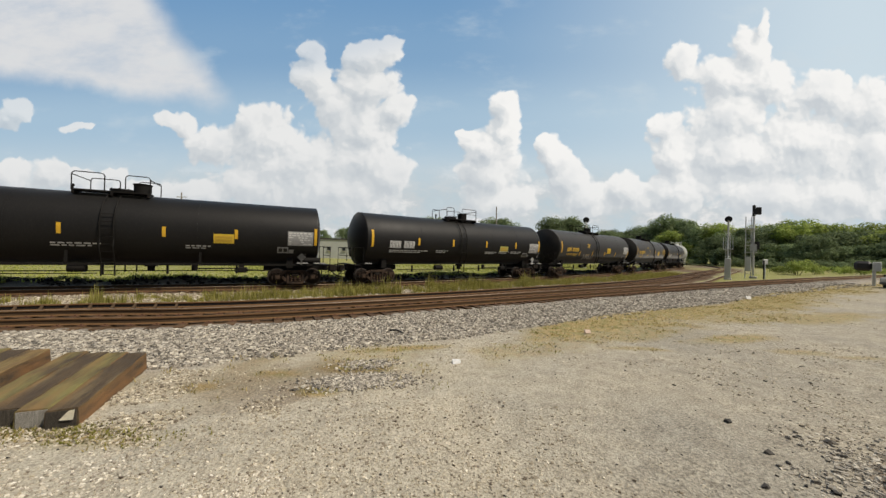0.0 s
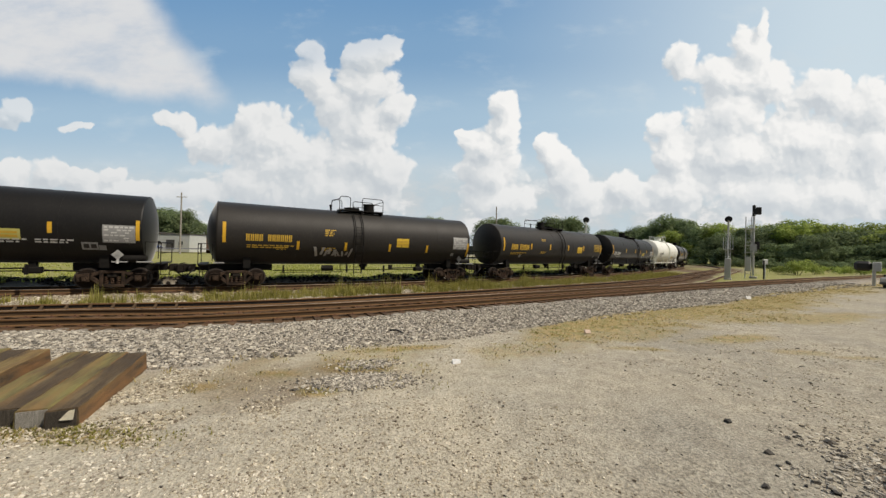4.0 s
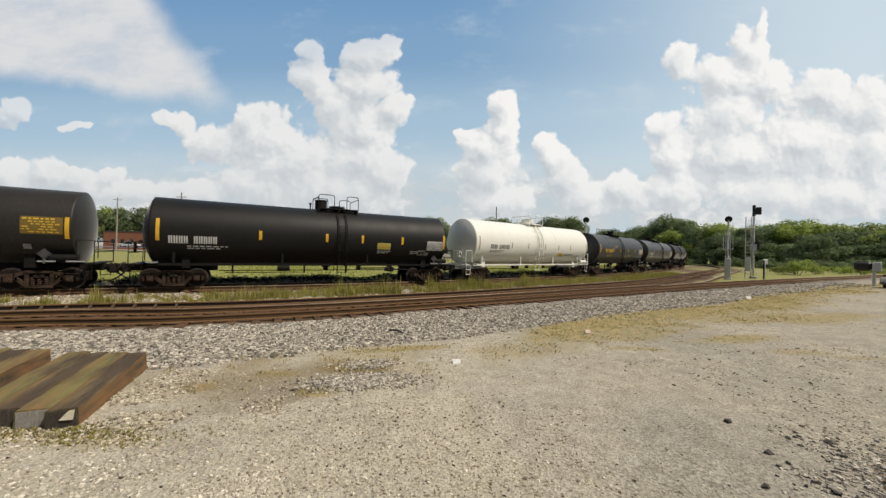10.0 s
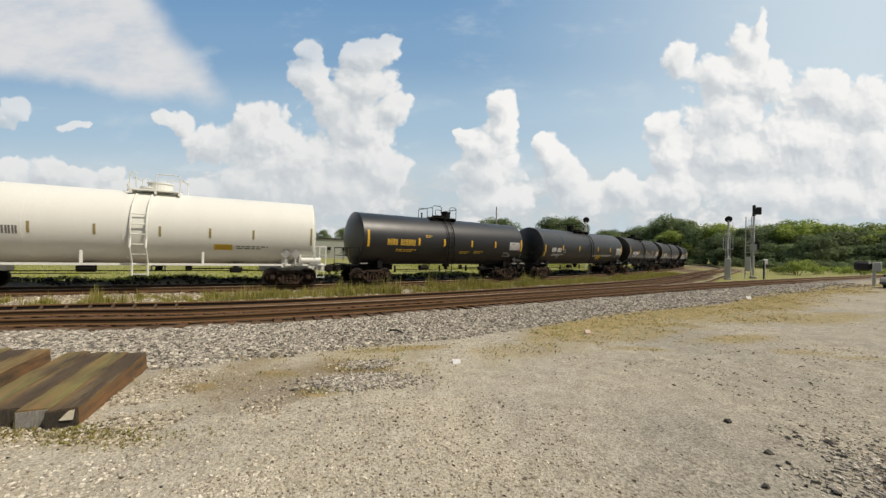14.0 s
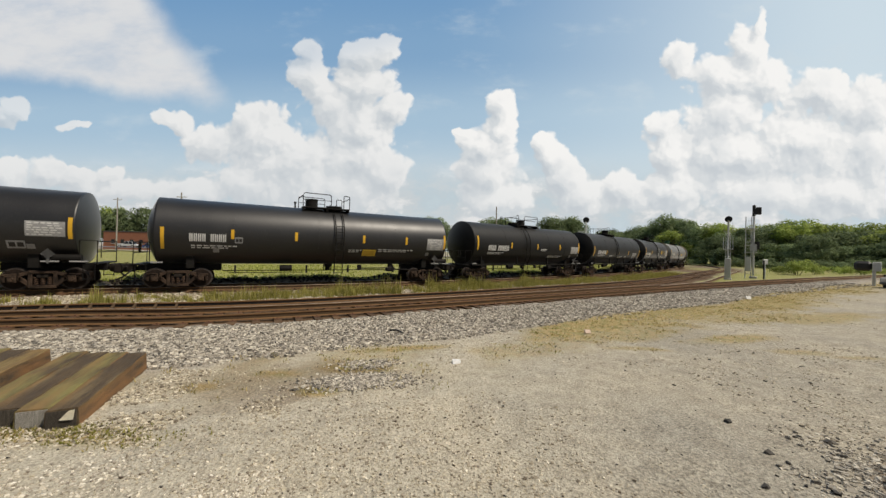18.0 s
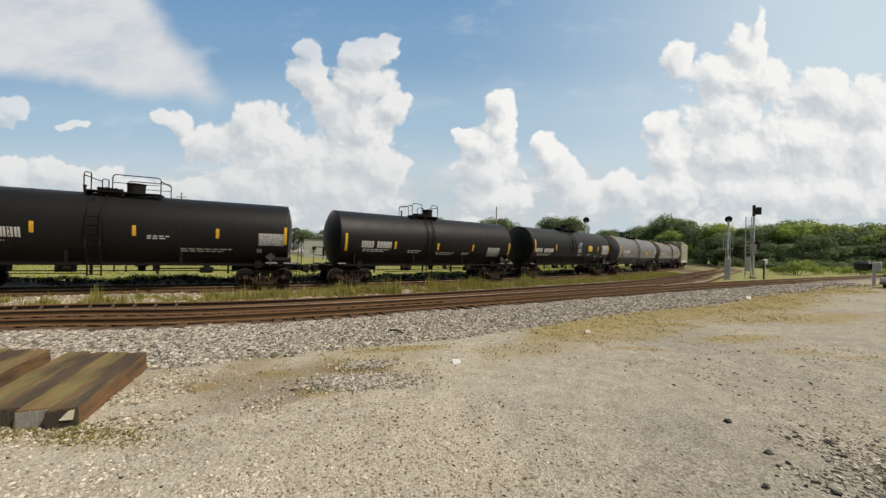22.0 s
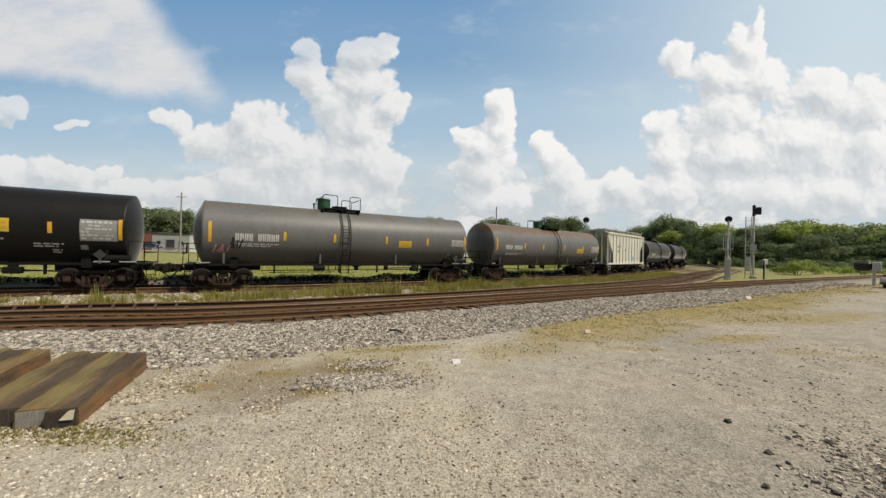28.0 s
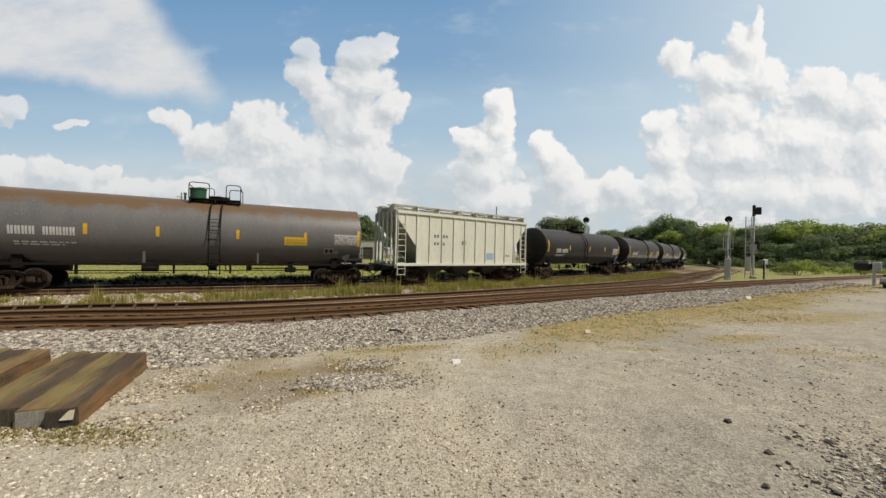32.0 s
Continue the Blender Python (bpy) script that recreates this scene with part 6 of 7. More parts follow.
def tank_car(spec):
    """One tank car; x runs along the car, the camera's side is -y, z = 0 on the rails."""
    half = spec["half"]                       # half the cylinder's length
    paint, r = spec["paint"], spec.get("r", TANK_R)
    trim = spec.get("trim", M_FRAME)
    car = thing("tank_car", spec["label"], "tank car", "cars of the train")
    bulge = 0.44
    shell = part("tank", lathe_tank(half, r, bulge, 0.26), paint, car, smooth=True)
    for x in spec.get("bands", (-half * 0.52, -half * 0.1, half * 0.28, half * 0.62)):
        part("weld_band", disc(bmesh.new(), (x, 0, axis_z(r)), "x", r + 0.006, 0.05, 48, r - 0.02), paint, shell)
    end = half + bulge + 0.32   # the striker's place
    tc = end - 2.1
    for s in (-1, 1):
        under = pose(0.0 if s < 0 else -0.3, 0, 0)
        truck(car, s * tc + (UNDER if s < 0 else 0.0))
        again(KIT["coupler"], car, pose(s * (end - 0.15) - 0.15, 0, 0, 0, 0, 180 if s > 0 else 0))
        again(KIT["hose"], car, pose(s * (end - 0.15) - 0.15, 0, 0, 0, 0, 180 if s > 0 else 0))
        bm = bmesh.new()                      # stub sill and draft gear
        box(bm, min(s * (half - 2.6), s * end), max(s * (half - 2.6), s * end), -0.22, 0.22, 0.78, 1.12, 0.02)
        part("stub_sill", bm, trim, car, m=under)
        bm = bmesh.new()                      # saddle under the tank
        prof = [(-1.05, 0.95), (1.05, 0.95)] + [(y, axis_z(r) - math.sqrt(r * r - y * y) + 0.02) for y in [1.05 - 0.21 * k for k in range(11)]]
        qa, qb = [bm.verts.new((s * tc - 0.16, y, z)) for y, z in prof], [bm.verts.new((s * tc + 0.16, y, z)) for y, z in prof]
        bm.faces.new(qa)
        bm.faces.new(qb[::-1])
        for k in range(len(prof)):
            n_ = (k + 1) % len(prof)
            bm.faces.new((qa[n_], qa[k], qb[k], qb[n_]))
        bmesh.ops.recalc_face_normals(bm, faces=bm.faces)
        part("saddle", bm, trim, car, m=under)
        bm = bmesh.new()                      # end platform
        box(bm, min(s * (end - 0.42), s * (end - 0.02)), max(s * (end - 0.42), s * (end - 0.02)), -1.42, 1.42, 1.1, 1.16, 0.01)
        part("end_platform", bm, trim, car, m=under)
        bm = bmesh.new()                      # end railing on the camera's side and across
        for y in (-1.38, 1.38):
            railing(bm, [(s * (end - 0.05), y, 1.15), (s * (end - 0.05), y, 2.15), (s * (end - 0.62), y, 2.15), (s * (end - 0.62), y, 1.3)], spec.get("rail_r", 0.022))
        railing(bm, [(s * (end - 0.05), -1.38, 2.12), (s * (end - 0.05), 1.38, 2.12)])
        railing(bm, [(s * (end - 0.05), -1.38, 1.65), (s * (end - 0.05), 1.38, 1.65)])
        part("end_railing", bm, spec.get("rail_mat", trim), car, m=under)
        for y in (-1, 1):                     # corner step
            bm = bmesh.new()
            for dx in (0.12, 0.5):
                railing(bm, [(s * (end - dx), y * 1.36, 1.14), (s * (end - dx), y * 1.36, 0.42)], 0.018)
            for z in (0.45, 0.78):
                box(bm, min(s * (end - 0.52), s * (end - 0.1)), max(s * (end - 0.52), s * (end - 0.1)), y * 1.36 - 0.05, y * 1.36 + 0.05, z, z + 0.03)
            part("corner_step", bm, trim, car, m=under)
    if spec.get("sill", True):                # side sill along the tank
        for y in (-1.35, 1.35):
            part("side_sill", box(bmesh.new(), -end + 0.7, end - 0.7, y - 0.05, y + 0.05, 1.08, 1.18), trim, car)
    n_br = 4 if spec.get("sill", True) else 0
    for k in range(n_br):                     # posts between sill and tank
        x = -half + 0.9 + (2 * half - 1.8) * k / (n_br - 1)
        bm = box(bmesh.new(), x - 0.05, x + 0.05, -1.36, -1.26, 1.18, 1.72, 0.01)
        part("sill_bracket", bm, spec.get("bracket_mat", trim), car)
    # top platform, manway and housing
    tx, top = spec.get("top_x", 0.0), axis_z(r) + r
    pl = spec.get("top_len", 3.0)
    bm = bmesh.new()
    box(bm, tx - pl / 2, tx + pl / 2, -0.95, -0.3, top - 0.02, top + 0.05, 0.01)
    box(bm, tx - pl / 2, tx + pl / 2, 0.3, 0.95, top - 0.02, top + 0.05, 0.01)
    for x in (tx - pl / 2 + 0.05, tx, tx + pl / 2 - 0.05):
        box(bm, x - 0.04, x + 0.04, -0.95, 0.95, top - 0.16, top - 0.02)
    deck = part("top_platform", bm, trim, car)
    ladder_x = tx + spec.get("ladder_dx", 0.0)
    rh = 0.8
    for x0, x1 in ((tx - pl / 2, ladder_x - 0.36), (ladder_x + 0.36, tx + pl / 2)):
        if x1 - x0 < 0.18:
            continue
        for y in (-0.92, 0.92):
            bm = bmesh.new()
            c_ = 0.12 if x1 - x0 > 0.4 else 0.06
            railing(bm, [(x0, y, top), (x0, y, top + rh - c_), (x0 + c_ * 0.3, y, top + rh - c_ * 0.3), (x0 + c_, y, top + rh), (x1 - c_, y, top + rh), (x1 - c_ * 0.3, y, top + rh - c_ * 0.3), (x1, y, top + rh - c_), (x1, y, top)])
            if x1 - x0 > 1.2:
                railing(bm, [(x0, y, top + rh * 0.55), (x1, y, top + rh * 0.55)], 0.016)
            part("handrail", bm, spec.get("rail_mat", trim), deck)
    for x in (tx - pl / 2, tx + pl / 2):
        bm = bmesh.new()
        railing(bm, [(x, -0.92, top + rh - 0.13), (x, 0.92, top + rh - 0.13)])
        part("handrail", bm, spec.get("rail_mat", trim), deck)
    hx, hr, hh = tx + spec.get("dome_dx", 0.8), spec.get("dome_r", 0.34), spec.get("dome_h", 0.5)
    bm = disc(bmesh.new(), (hx, 0, top + hh / 2 - 0.03), "z", hr, hh + 0.06, 24)
    disc(bm, (hx, 0, top + hh + 0.03), "z", hr + 0.03, 0.06, 24)
    part("valve_housing", bm, spec.get("dome_mat", trim), car)
    bm = disc(bmesh.new(), (ladder_x, 0, top + 0.06), "z", 0.42, 0.2, 22)
    disc(bm, (ladder_x, 0, top + 0.2), "z", 0.46, 0.07, 22)
    for k in range(8):
        a = math.pi / 4 * k
        disc(bm, (ladder_x + 0.43 * math.cos(a), 0.43 * math.sin(a), top + 0.22), "z", 0.03, 0.1, 6)
    part("manway", bm, trim, car)
    bm = tube(bmesh.new(), [(tx - pl / 2 - 0.3, 0, top - 0.05), (tx - pl / 2 - 0.3, 0, top + 0.28)], 0.045, 8)
    disc(bm, (tx - pl / 2 - 0.3, 0, top + 0.3), "z", 0.07, 0.1, 8)
    part("relief_valve", bm, spec.get("dome_mat", trim), car)
    # ladders on both sides
    for side in (-1, 1):
        lad = new("ladder")
        lad.parent = car
        lw, lr = spec.get("stile", (0.23, 0.03))
        for dx in (-lw, lw):
            bm = bmesh.new()
            pts = [(ladder_x + dx, side * 1.42, 0.62), (ladder_x + dx, side * 1.46, 1.2), (ladder_x + dx, side * (r + 0.12), 1.9)]
            for k in range(7):
                a = -0.3 + 1.25 * k / 6
                pts.append((ladder_x + dx, side * (r + 0.13) * math.cos(a), axis_z(r) + (r + 0.13) * math.sin(a)))
            tube(bm, pts, lr, 6)
            part("stile", bm, spec.get("rail_mat", trim), lad)
        gap = spec.get("rung_gap", 0.33)
        for k in range(int(3.3 / gap)):
            z = 0.68 + gap * k
            if z < 1.5:
                y = 1.44
            else:
                s_ = (z - axis_z(r)) / (r + 0.13)
                y = (r + 0.13) * math.cos(math.asin(max(-0.95, min(0.95, s_))))
                y = max(y, 1.0) if z > axis_z(r) else max(y, 1.44)
            bm = tube(bmesh.new(), [(ladder_x - lw, side * y, z), (ladder_x + lw, side * y, z)], spec.get("rung_r", 0.016), 5)
            part("rung", bm, spec.get("rail_mat", trim), lad)
    # under the tank: outlet, brake gear, pipes
    bm = disc(bmesh.new(), (0.2, 0, 1.22), "z", 0.26, 0.5, 16)
    disc(bm, (0.2, 0, 0.92), "z", 0.15, 0.28, 12)
    part("bottom_outlet", bm, spec.get("under", trim), car)
    for x in spec.get("hangers", (-4.6, -1.2, 1.1, 3.9)):
        part("hanger", box(bmesh.new(), x - 0.04, x + 0.04, -1.3, -1.2, 0.68, 1.1), spec.get("under", trim), car)
    bm = disc(bmesh.new(), (-2.2, -0.75, 0.92), "x", 0.17, 0.6, 16)
    part("brake_cylinder", bm, spec.get("under", trim), car)
    bm = disc(bmesh.new(), (half - spec.get("tank_in", 0.6), -1.28, 1.38), "x", 0.15, 1.0, 16)
    part("air_reservoir", bm, spec.get("tank_mat", trim), car)
    bm = bmesh.new()
    tube(bm, [(-tc + 1.3, -0.35, 0.78), (tc - 1.3, -0.35, 0.78)], 0.025, 6)
    tube(bm, [(-tc + 1.6, -1.15, 0.72), (-1.4, -1.15, 0.72)], 0.02, 6)
    part("brake_rod", bm, spec.get("under", trim), car)
    bm = box(bmesh.new(), tc - 2.85, tc - 2.3, -0.95, -0.6, 0.7, 0.98, 0.05)          # brake lever housing with its rods
    box(bm, tc - 2.7, tc - 2.45, -0.9, -0.65, 0.95, 1.2, 0.03)
    tube(bm, [(tc - 4.6, -0.8, 0.9), (tc - 2.8, -0.8, 0.92)], 0.035, 6)
    tube(bm, [(tc - 2.3, -0.8, 0.84), (tc - 1.0, -0.8, 0.78)], 0.035, 6)
    box(bm, tc - 4.7, tc - 4.45, -0.88, -0.72, 0.8, 1.12, 0.03)
    part("brake_lever", bm, spec.get("under", trim), car)
    bm = disc(bmesh.new(), (-end + 0.12, -0.55, 1.9), "x", 0.26, 0.03, 20, 0.22)
    box(bm, -end + 0.1, -end + 0.14, -0.57, -0.53, 1.66, 2.14)
    box(bm, -end + 0.1, -end + 0.14, -0.79, -0.31, 1.88, 1.92)
    part("brake_wheel", bm, trim, car)
    # markings on the camera's side
    smat = spec.get("strip_mat", M_YELLOW)
    for x, z, h in spec["strips"]:
        part("reflector_strip", decal(bmesh.new(), x - spec.get("strip_w", 0.07), x + spec.get("strip_w", 0.07), z - h / 2, z + h / 2, r, 0.009), smat, car)
    lm = spec.get("letter_mat", M_STENCIL)
    if "mark" in spec:
        x, z, h, cells = spec["mark"]
        for word in cells.split():
            bm = bmesh.new()
            x = lettering(bm, x, z, h, word, r, spec["mark_width"]) + h * spec["mark_width"]
            tagged(part("car_marking", bm, lm, car, "painted row of plain blocks"), kind="stuff")
    for i, (x, z, rows) in enumerate(spec.get("lines", ())):
        bm = bmesh.new()
        small_lines(bm, x, z, rows, r, seed=i + 3)
        tagged(part("small_print", bm, lm, car), kind="stuff")
    for x0, x1, z0, z1 in spec.get("panels", ()):
        p_ = part("data_panel", decal(bmesh.new(), x0, x1, z0, z1, r), spec.get("panel_mat", M_DATA), car)
        bm = bmesh.new()
        rng = random.Random(int(x0 * 100))
        for k in range(6):
            zz = z0 + (z1 - z0) * (0.08 + 0.15 * k)
            u = x0 + 0.05
            while u < x1 - 0.2:
                w = rng.uniform(0.08, 0.2)
                if k == 5 or rng.random() < 0.75:
                    decal(bm, u, u + w, zz, zz + (z1 - z0) * (0.1 if k == 5 else 0.07), r, 0.009)
                u += w + 0.05
        tagged(part("small_print", bm, spec.get("panel_ink", M_STENCIL), p_), kind="stuff")
    for x0, x1, z0, z1 in spec.get("placards", ()):
        p_ = part("placard", decal(bmesh.new(), x0, x1, z0, z1, r), spec.get("placard_mat", M_PLACARD), car, "plain yellow placard")
        bm = bmesh.new()
        for k in range(2):
            decal(bm, x0 + 0.08, x1 - 0.08, z0 + (z1 - z0) * (0.2 + 0.35 * k), z0 + (z1 - z0) * (0.42 + 0.35 * k), r, 0.009)
        tagged(part("small_print", bm, M_STENCIL_Y, p_), kind="stuff")
    for x, z, w in spec.get("tags", ()):
        part("card_holder", decal(bmesh.new(), x - w / 2, x + w / 2, z - w * 0.42, z + w * 0.42, r, 0.03), M_DATA, car, "small pale card holder")
    for x0, x1, z0, z1 in spec.get("frames", ()):
        p_ = part("card_frame", decal(bmesh.new(), x0, x1, z0, z1, r, 0.02), M_DATA, car, "pale square card frame")
        for u in (0.12, 0.56):
            part("card", decal(bmesh.new(), x0 + (x1 - x0) * u, x0 + (x1 - x0) * (u + 0.34), z0 + 0.07, z1 - 0.07, r, 0.026), M_BLACK, p_)
    for x0, x1 in spec.get("levers", ()):
        part("uncoupling_lever", box(bmesh.new(), x0, x1, -1.47, -1.42, 1.2, 1.26, 0.01), M_DATA, car, "pale worn steel lever")
    for x, z, w, mat_ in spec.get("scrawl", ()):
        bm = bmesh.new()
        rng = random.Random(int(w * 50))
        for k in range(5):
            u = x + w * k / 5
            decal(bm, u, u + w * 0.13, z + rng.uniform(0, 0.15), z + rng.uniform(0.3, 0.55), r, 0.007 + 0.001 * (k % 3), rng.uniform(-0.2, 0.25))
        tagged(part("graffiti", bm, mat_, car, "sprayed graffiti strokes"), kind="stuff")
    for x, z, h in spec.get("diamonds", ()):
        bm = bmesh.new()
        y = -1.5
        vs = [bm.verts.new(q) for q in ((x - h / 2, y, z), (x, y, z - h / 2), (x + h / 2, y, z), (x, y, z + h / 2))]
        bm.faces.new(vs)
        bmesh.ops.solidify(bm, geom=list(bm.faces), thickness=0.01)
        box(bm, x - 0.04, x + 0.04, y + 0.012, y + 0.03, 1.15, z)
        part("hazard_diamond", bm, M_STENCIL if spec.get("dia_white") else M_FITTING, car)
    return car, end


def hopper_car(spec):
    """A cream covered hopper with ribbed sides, sloping end sheets, roof walk and bottom chutes."""
    half, w = spec["half"], 1.52
    car = thing("hopper_car", spec["label"], "hopper car", "cars of the train")
    z0, z1, zr = 1.18, 4.5, 4.86
    for y in (-1, 1):                         # side sheets, cut off slantwise at the ends
        bm = bmesh.new()
        cut = [(-half, z1), (-half, z1 - 0.35), (-half + 1.45, 2.3), (-half + 1.45, z0), (half - 1.45, z0), (half - 1.45, 2.3), (half, z1 - 0.35), (half, z1)]
        f, k = [bm.verts.new((x, y * w, z)) for x, z in cut], [bm.verts.new((x, y * w * 0.985, z)) for x, z in cut]
        bm.faces.new(f)
        bm.faces.new(k[::-1])
        for q in range(8):
            bm.faces.new((f[(q + 1) % 8], f[q], k[q], k[(q + 1) % 8]))
        bmesh.ops.recalc_face_normals(bm, faces=bm.faces)
        part("side_sheet", bm, P_HOPPER, car)
    bm = bmesh.new()                          # roof, lightly pitched
    sect = [(-w, z1), (-0.75, zr - 0.06), (0, zr), (0.75, zr - 0.06), (w, z1)]
    a = [bm.verts.new((-half, y, z)) for y, z in sect]
    b = [bm.verts.new((half, y, z)) for y, z in sect]
    for i in range(4):
        bm.faces.new((a[i], b[i], b[i + 1], a[i + 1]))
    bmesh.ops.solidify(bm, geom=list(bm.faces), thickness=0.04)
    part("roof", bm, P_HOPPER, car)
    for s in (-1, 1):                         # end: upper wall and slope sheet
        bm = bmesh.new()
        x_top, x_bot = s * (half - 0.02), s * (half - 2.5)
        v1 = [bm.verts.new((x_top, y, z)) for y, z in ((-w + 0.03, z1 - 0.4), (w - 0.03, z1 - 0.4), (w - 0.03, z1), (-w + 0.03, z1))]
        bm.faces.new(v1)
        v2 = [bm.verts.new((x_bot, y, 1.2)) for y in (-w + 0.03, w - 0.03)]
        bm.faces.new((v1[0], v2[0], v2[1], v1[1]))
        v3 = [bm.verts.new((x_top, y, z)) for y, z in ((-0.75, zr - 0.06), (0.75, zr - 0.06))]
        bm.faces.new((v1[3], v1[2], v3[1], v3[0]))
        bmesh.ops.solidify(bm, geom=list(bm.faces), thickness=0.03)
        part("end_sheet", bm, P_HOPPER, car, "grimy sloping end sheet")
        for y in (-0.9, -0.3, 0.3, 0.9):      # end posts
            part("end_post", box(bmesh.new(), min(x_top, x_top + s * 0.1), max(x_top, x_top + s * 0.1), y - 0.05, y + 0.05, 1.2, z1, 0.01), P_HOPPER, car)
        for y in (-w + 0.05, w - 0.05):       # corner posts
            part("corner_post", box(bmesh.new(), s * half - 0.06, s * half + 0.06, y - 0.06, y + 0.06, 0.95, z1, 0.01), P_HOPPER, car)
        lad = new("ladder")
        lad.parent = car
        for k in range(10):
            z = 0.55 + 0.36 * k
            part("rung", tube(bmesh.new(), [(s * (half - 0.62), -w - 0.07, z), (s * (half - 0.08), -w - 0.07, z)], 0.018, 6), P_HOPPER, lad)
        for dx in (0.62, 0.08):
            part("stile", tube(bmesh.new(), [(s * (half - dx), -w - 0.07, 0.5), (s * (half - dx), -w - 0.07, z1)], 0.022, 6), P_HOPPER, lad)
    n = 9
    for k in range(n + 1):                    # side ribs
        x = -half + 1.45 + (2 * half - 2.9) * k / n
        for y in (-1, 1):
            part("side_rib", box(bmesh.new(), x - 0.035, x + 0.035, min(y * w, y * (w + 0.07)), max(y * w, y * (w + 0.07)), z0, z1 - 0.1, 0.01), P_HOPPER, car)
    for y in (-1, 1):
        for za, zb in ((z0 - 0.1, z0 + 0.08), (z1 - 0.14, z1 + 0.02)):
            part("side_chord", box(bmesh.new(), -half, half, min(y * (w - 0.02), y * (w + 0.09)), max(y * (w - 0.02), y * (w + 0.09)), za, zb, 0.01), P_HOPPER, car)
    bm = bmesh.new()                          # roof walk on brackets
    for y in (-1.15, -0.6, 0.6, 1.15):
        box(bm, -half - 0.15, half + 0.15, y - 0.16, y + 0.16, zr + 0.06, zr + 0.09)
    for k in range(8):
        x = -half + 2 * half * k / 7
        for y in (-0.9, 0.9):
            box(bm, x - 0.03, x + 0.03, y - 0.35, y + 0.35, z1 + 0.05, zr + 0.06)
    part("roof_walk", bm, P_HOPPER, car)
    for k in range(5):
        x = -half + 1.0 + (2 * half - 2.0) * k / 4
        part("roof_hatch", disc(bmesh.new(), (x, 0, zr + 0.06), "z", 0.4, 0.12, 18), P_HOPPER, car)
    for x in (-2.7, 0.0, 2.7) if half > 5 else (-1.7, 1.7):   # chutes
        bm = bmesh.new()
        t_ = [bm.verts.new((x + dx, y, 1.2)) for dx, y in ((-1.5, -1.3), (1.5, -1.3), (1.5, 1.3), (-1.5, 1.3))]
        d_ = [bm.verts.new((x + dx, y, 0.42)) for dx, y in ((-0.35, -0.5), (0.35, -0.5), (0.35, 0.5), (-0.35, 0.5))]
        for i in range(4):
            bm.faces.new((t_[i], t_[(i + 1) % 4], d_[(i + 1) % 4], d_[i]))
        bm.faces.new(d_)
        bm.faces.new(t_[::-1])
        part("chute", bm, P_DARKEND, car)
    print_ = bmesh.new()                      # faded stencils and a blue notice on the camera's side
    for x, z, n_, h in ((-3.1, 2.95, 5, 0.2), (-3.1, 2.45, 4, 0.2), (-0.75, 2.55, 2, 0.25), (3.6, 1.75, 2, 0.15)):
        for q in range(n_):
            if q != 2:
                box(print_, x + 0.24 * q, x + 0.24 * q + 0.15, -w - 0.006, -w - 0.003, z, z + h)
    tagged(part("small_print", print_, M_STENCIL_D, car), kind="stuff")
    part("notice", box(bmesh.new(), 1.62, 2.3, -w - 0.008, -w - 0.003, 1.5, 2.0), surface("blue_notice", (0.26, 0.40, 0.56), (0.36, 0.5, 0.64), None, 0.6), car, "small pale blue notice")
    end = half + 0.55
    tc = end - 2.0
    part("centre_sill", box(bmesh.new(), -end, end, -0.25, 0.25, 0.78, 1.15, 0.02), P_DARKEND, car)
    for s in (-1, 1):
        truck(car, s * tc)
        again(KIT["coupler"], car, pose(s * (end - 0.15), 0, 0, 0, 0, 180 if s > 0 else 0))
        again(KIT["hose"], car, pose(s * (end - 0.15), 0, 0, 0, 0, 180 if s > 0 else 0))
        part("end_platform", box(bmesh.new(), min(s * (half - 0.9), s * end), max(s * (half - 0.9), s * end), -1.4, 1.4, 1.08, 1.16, 0.01), P_DARKEND, car)
    return car, end


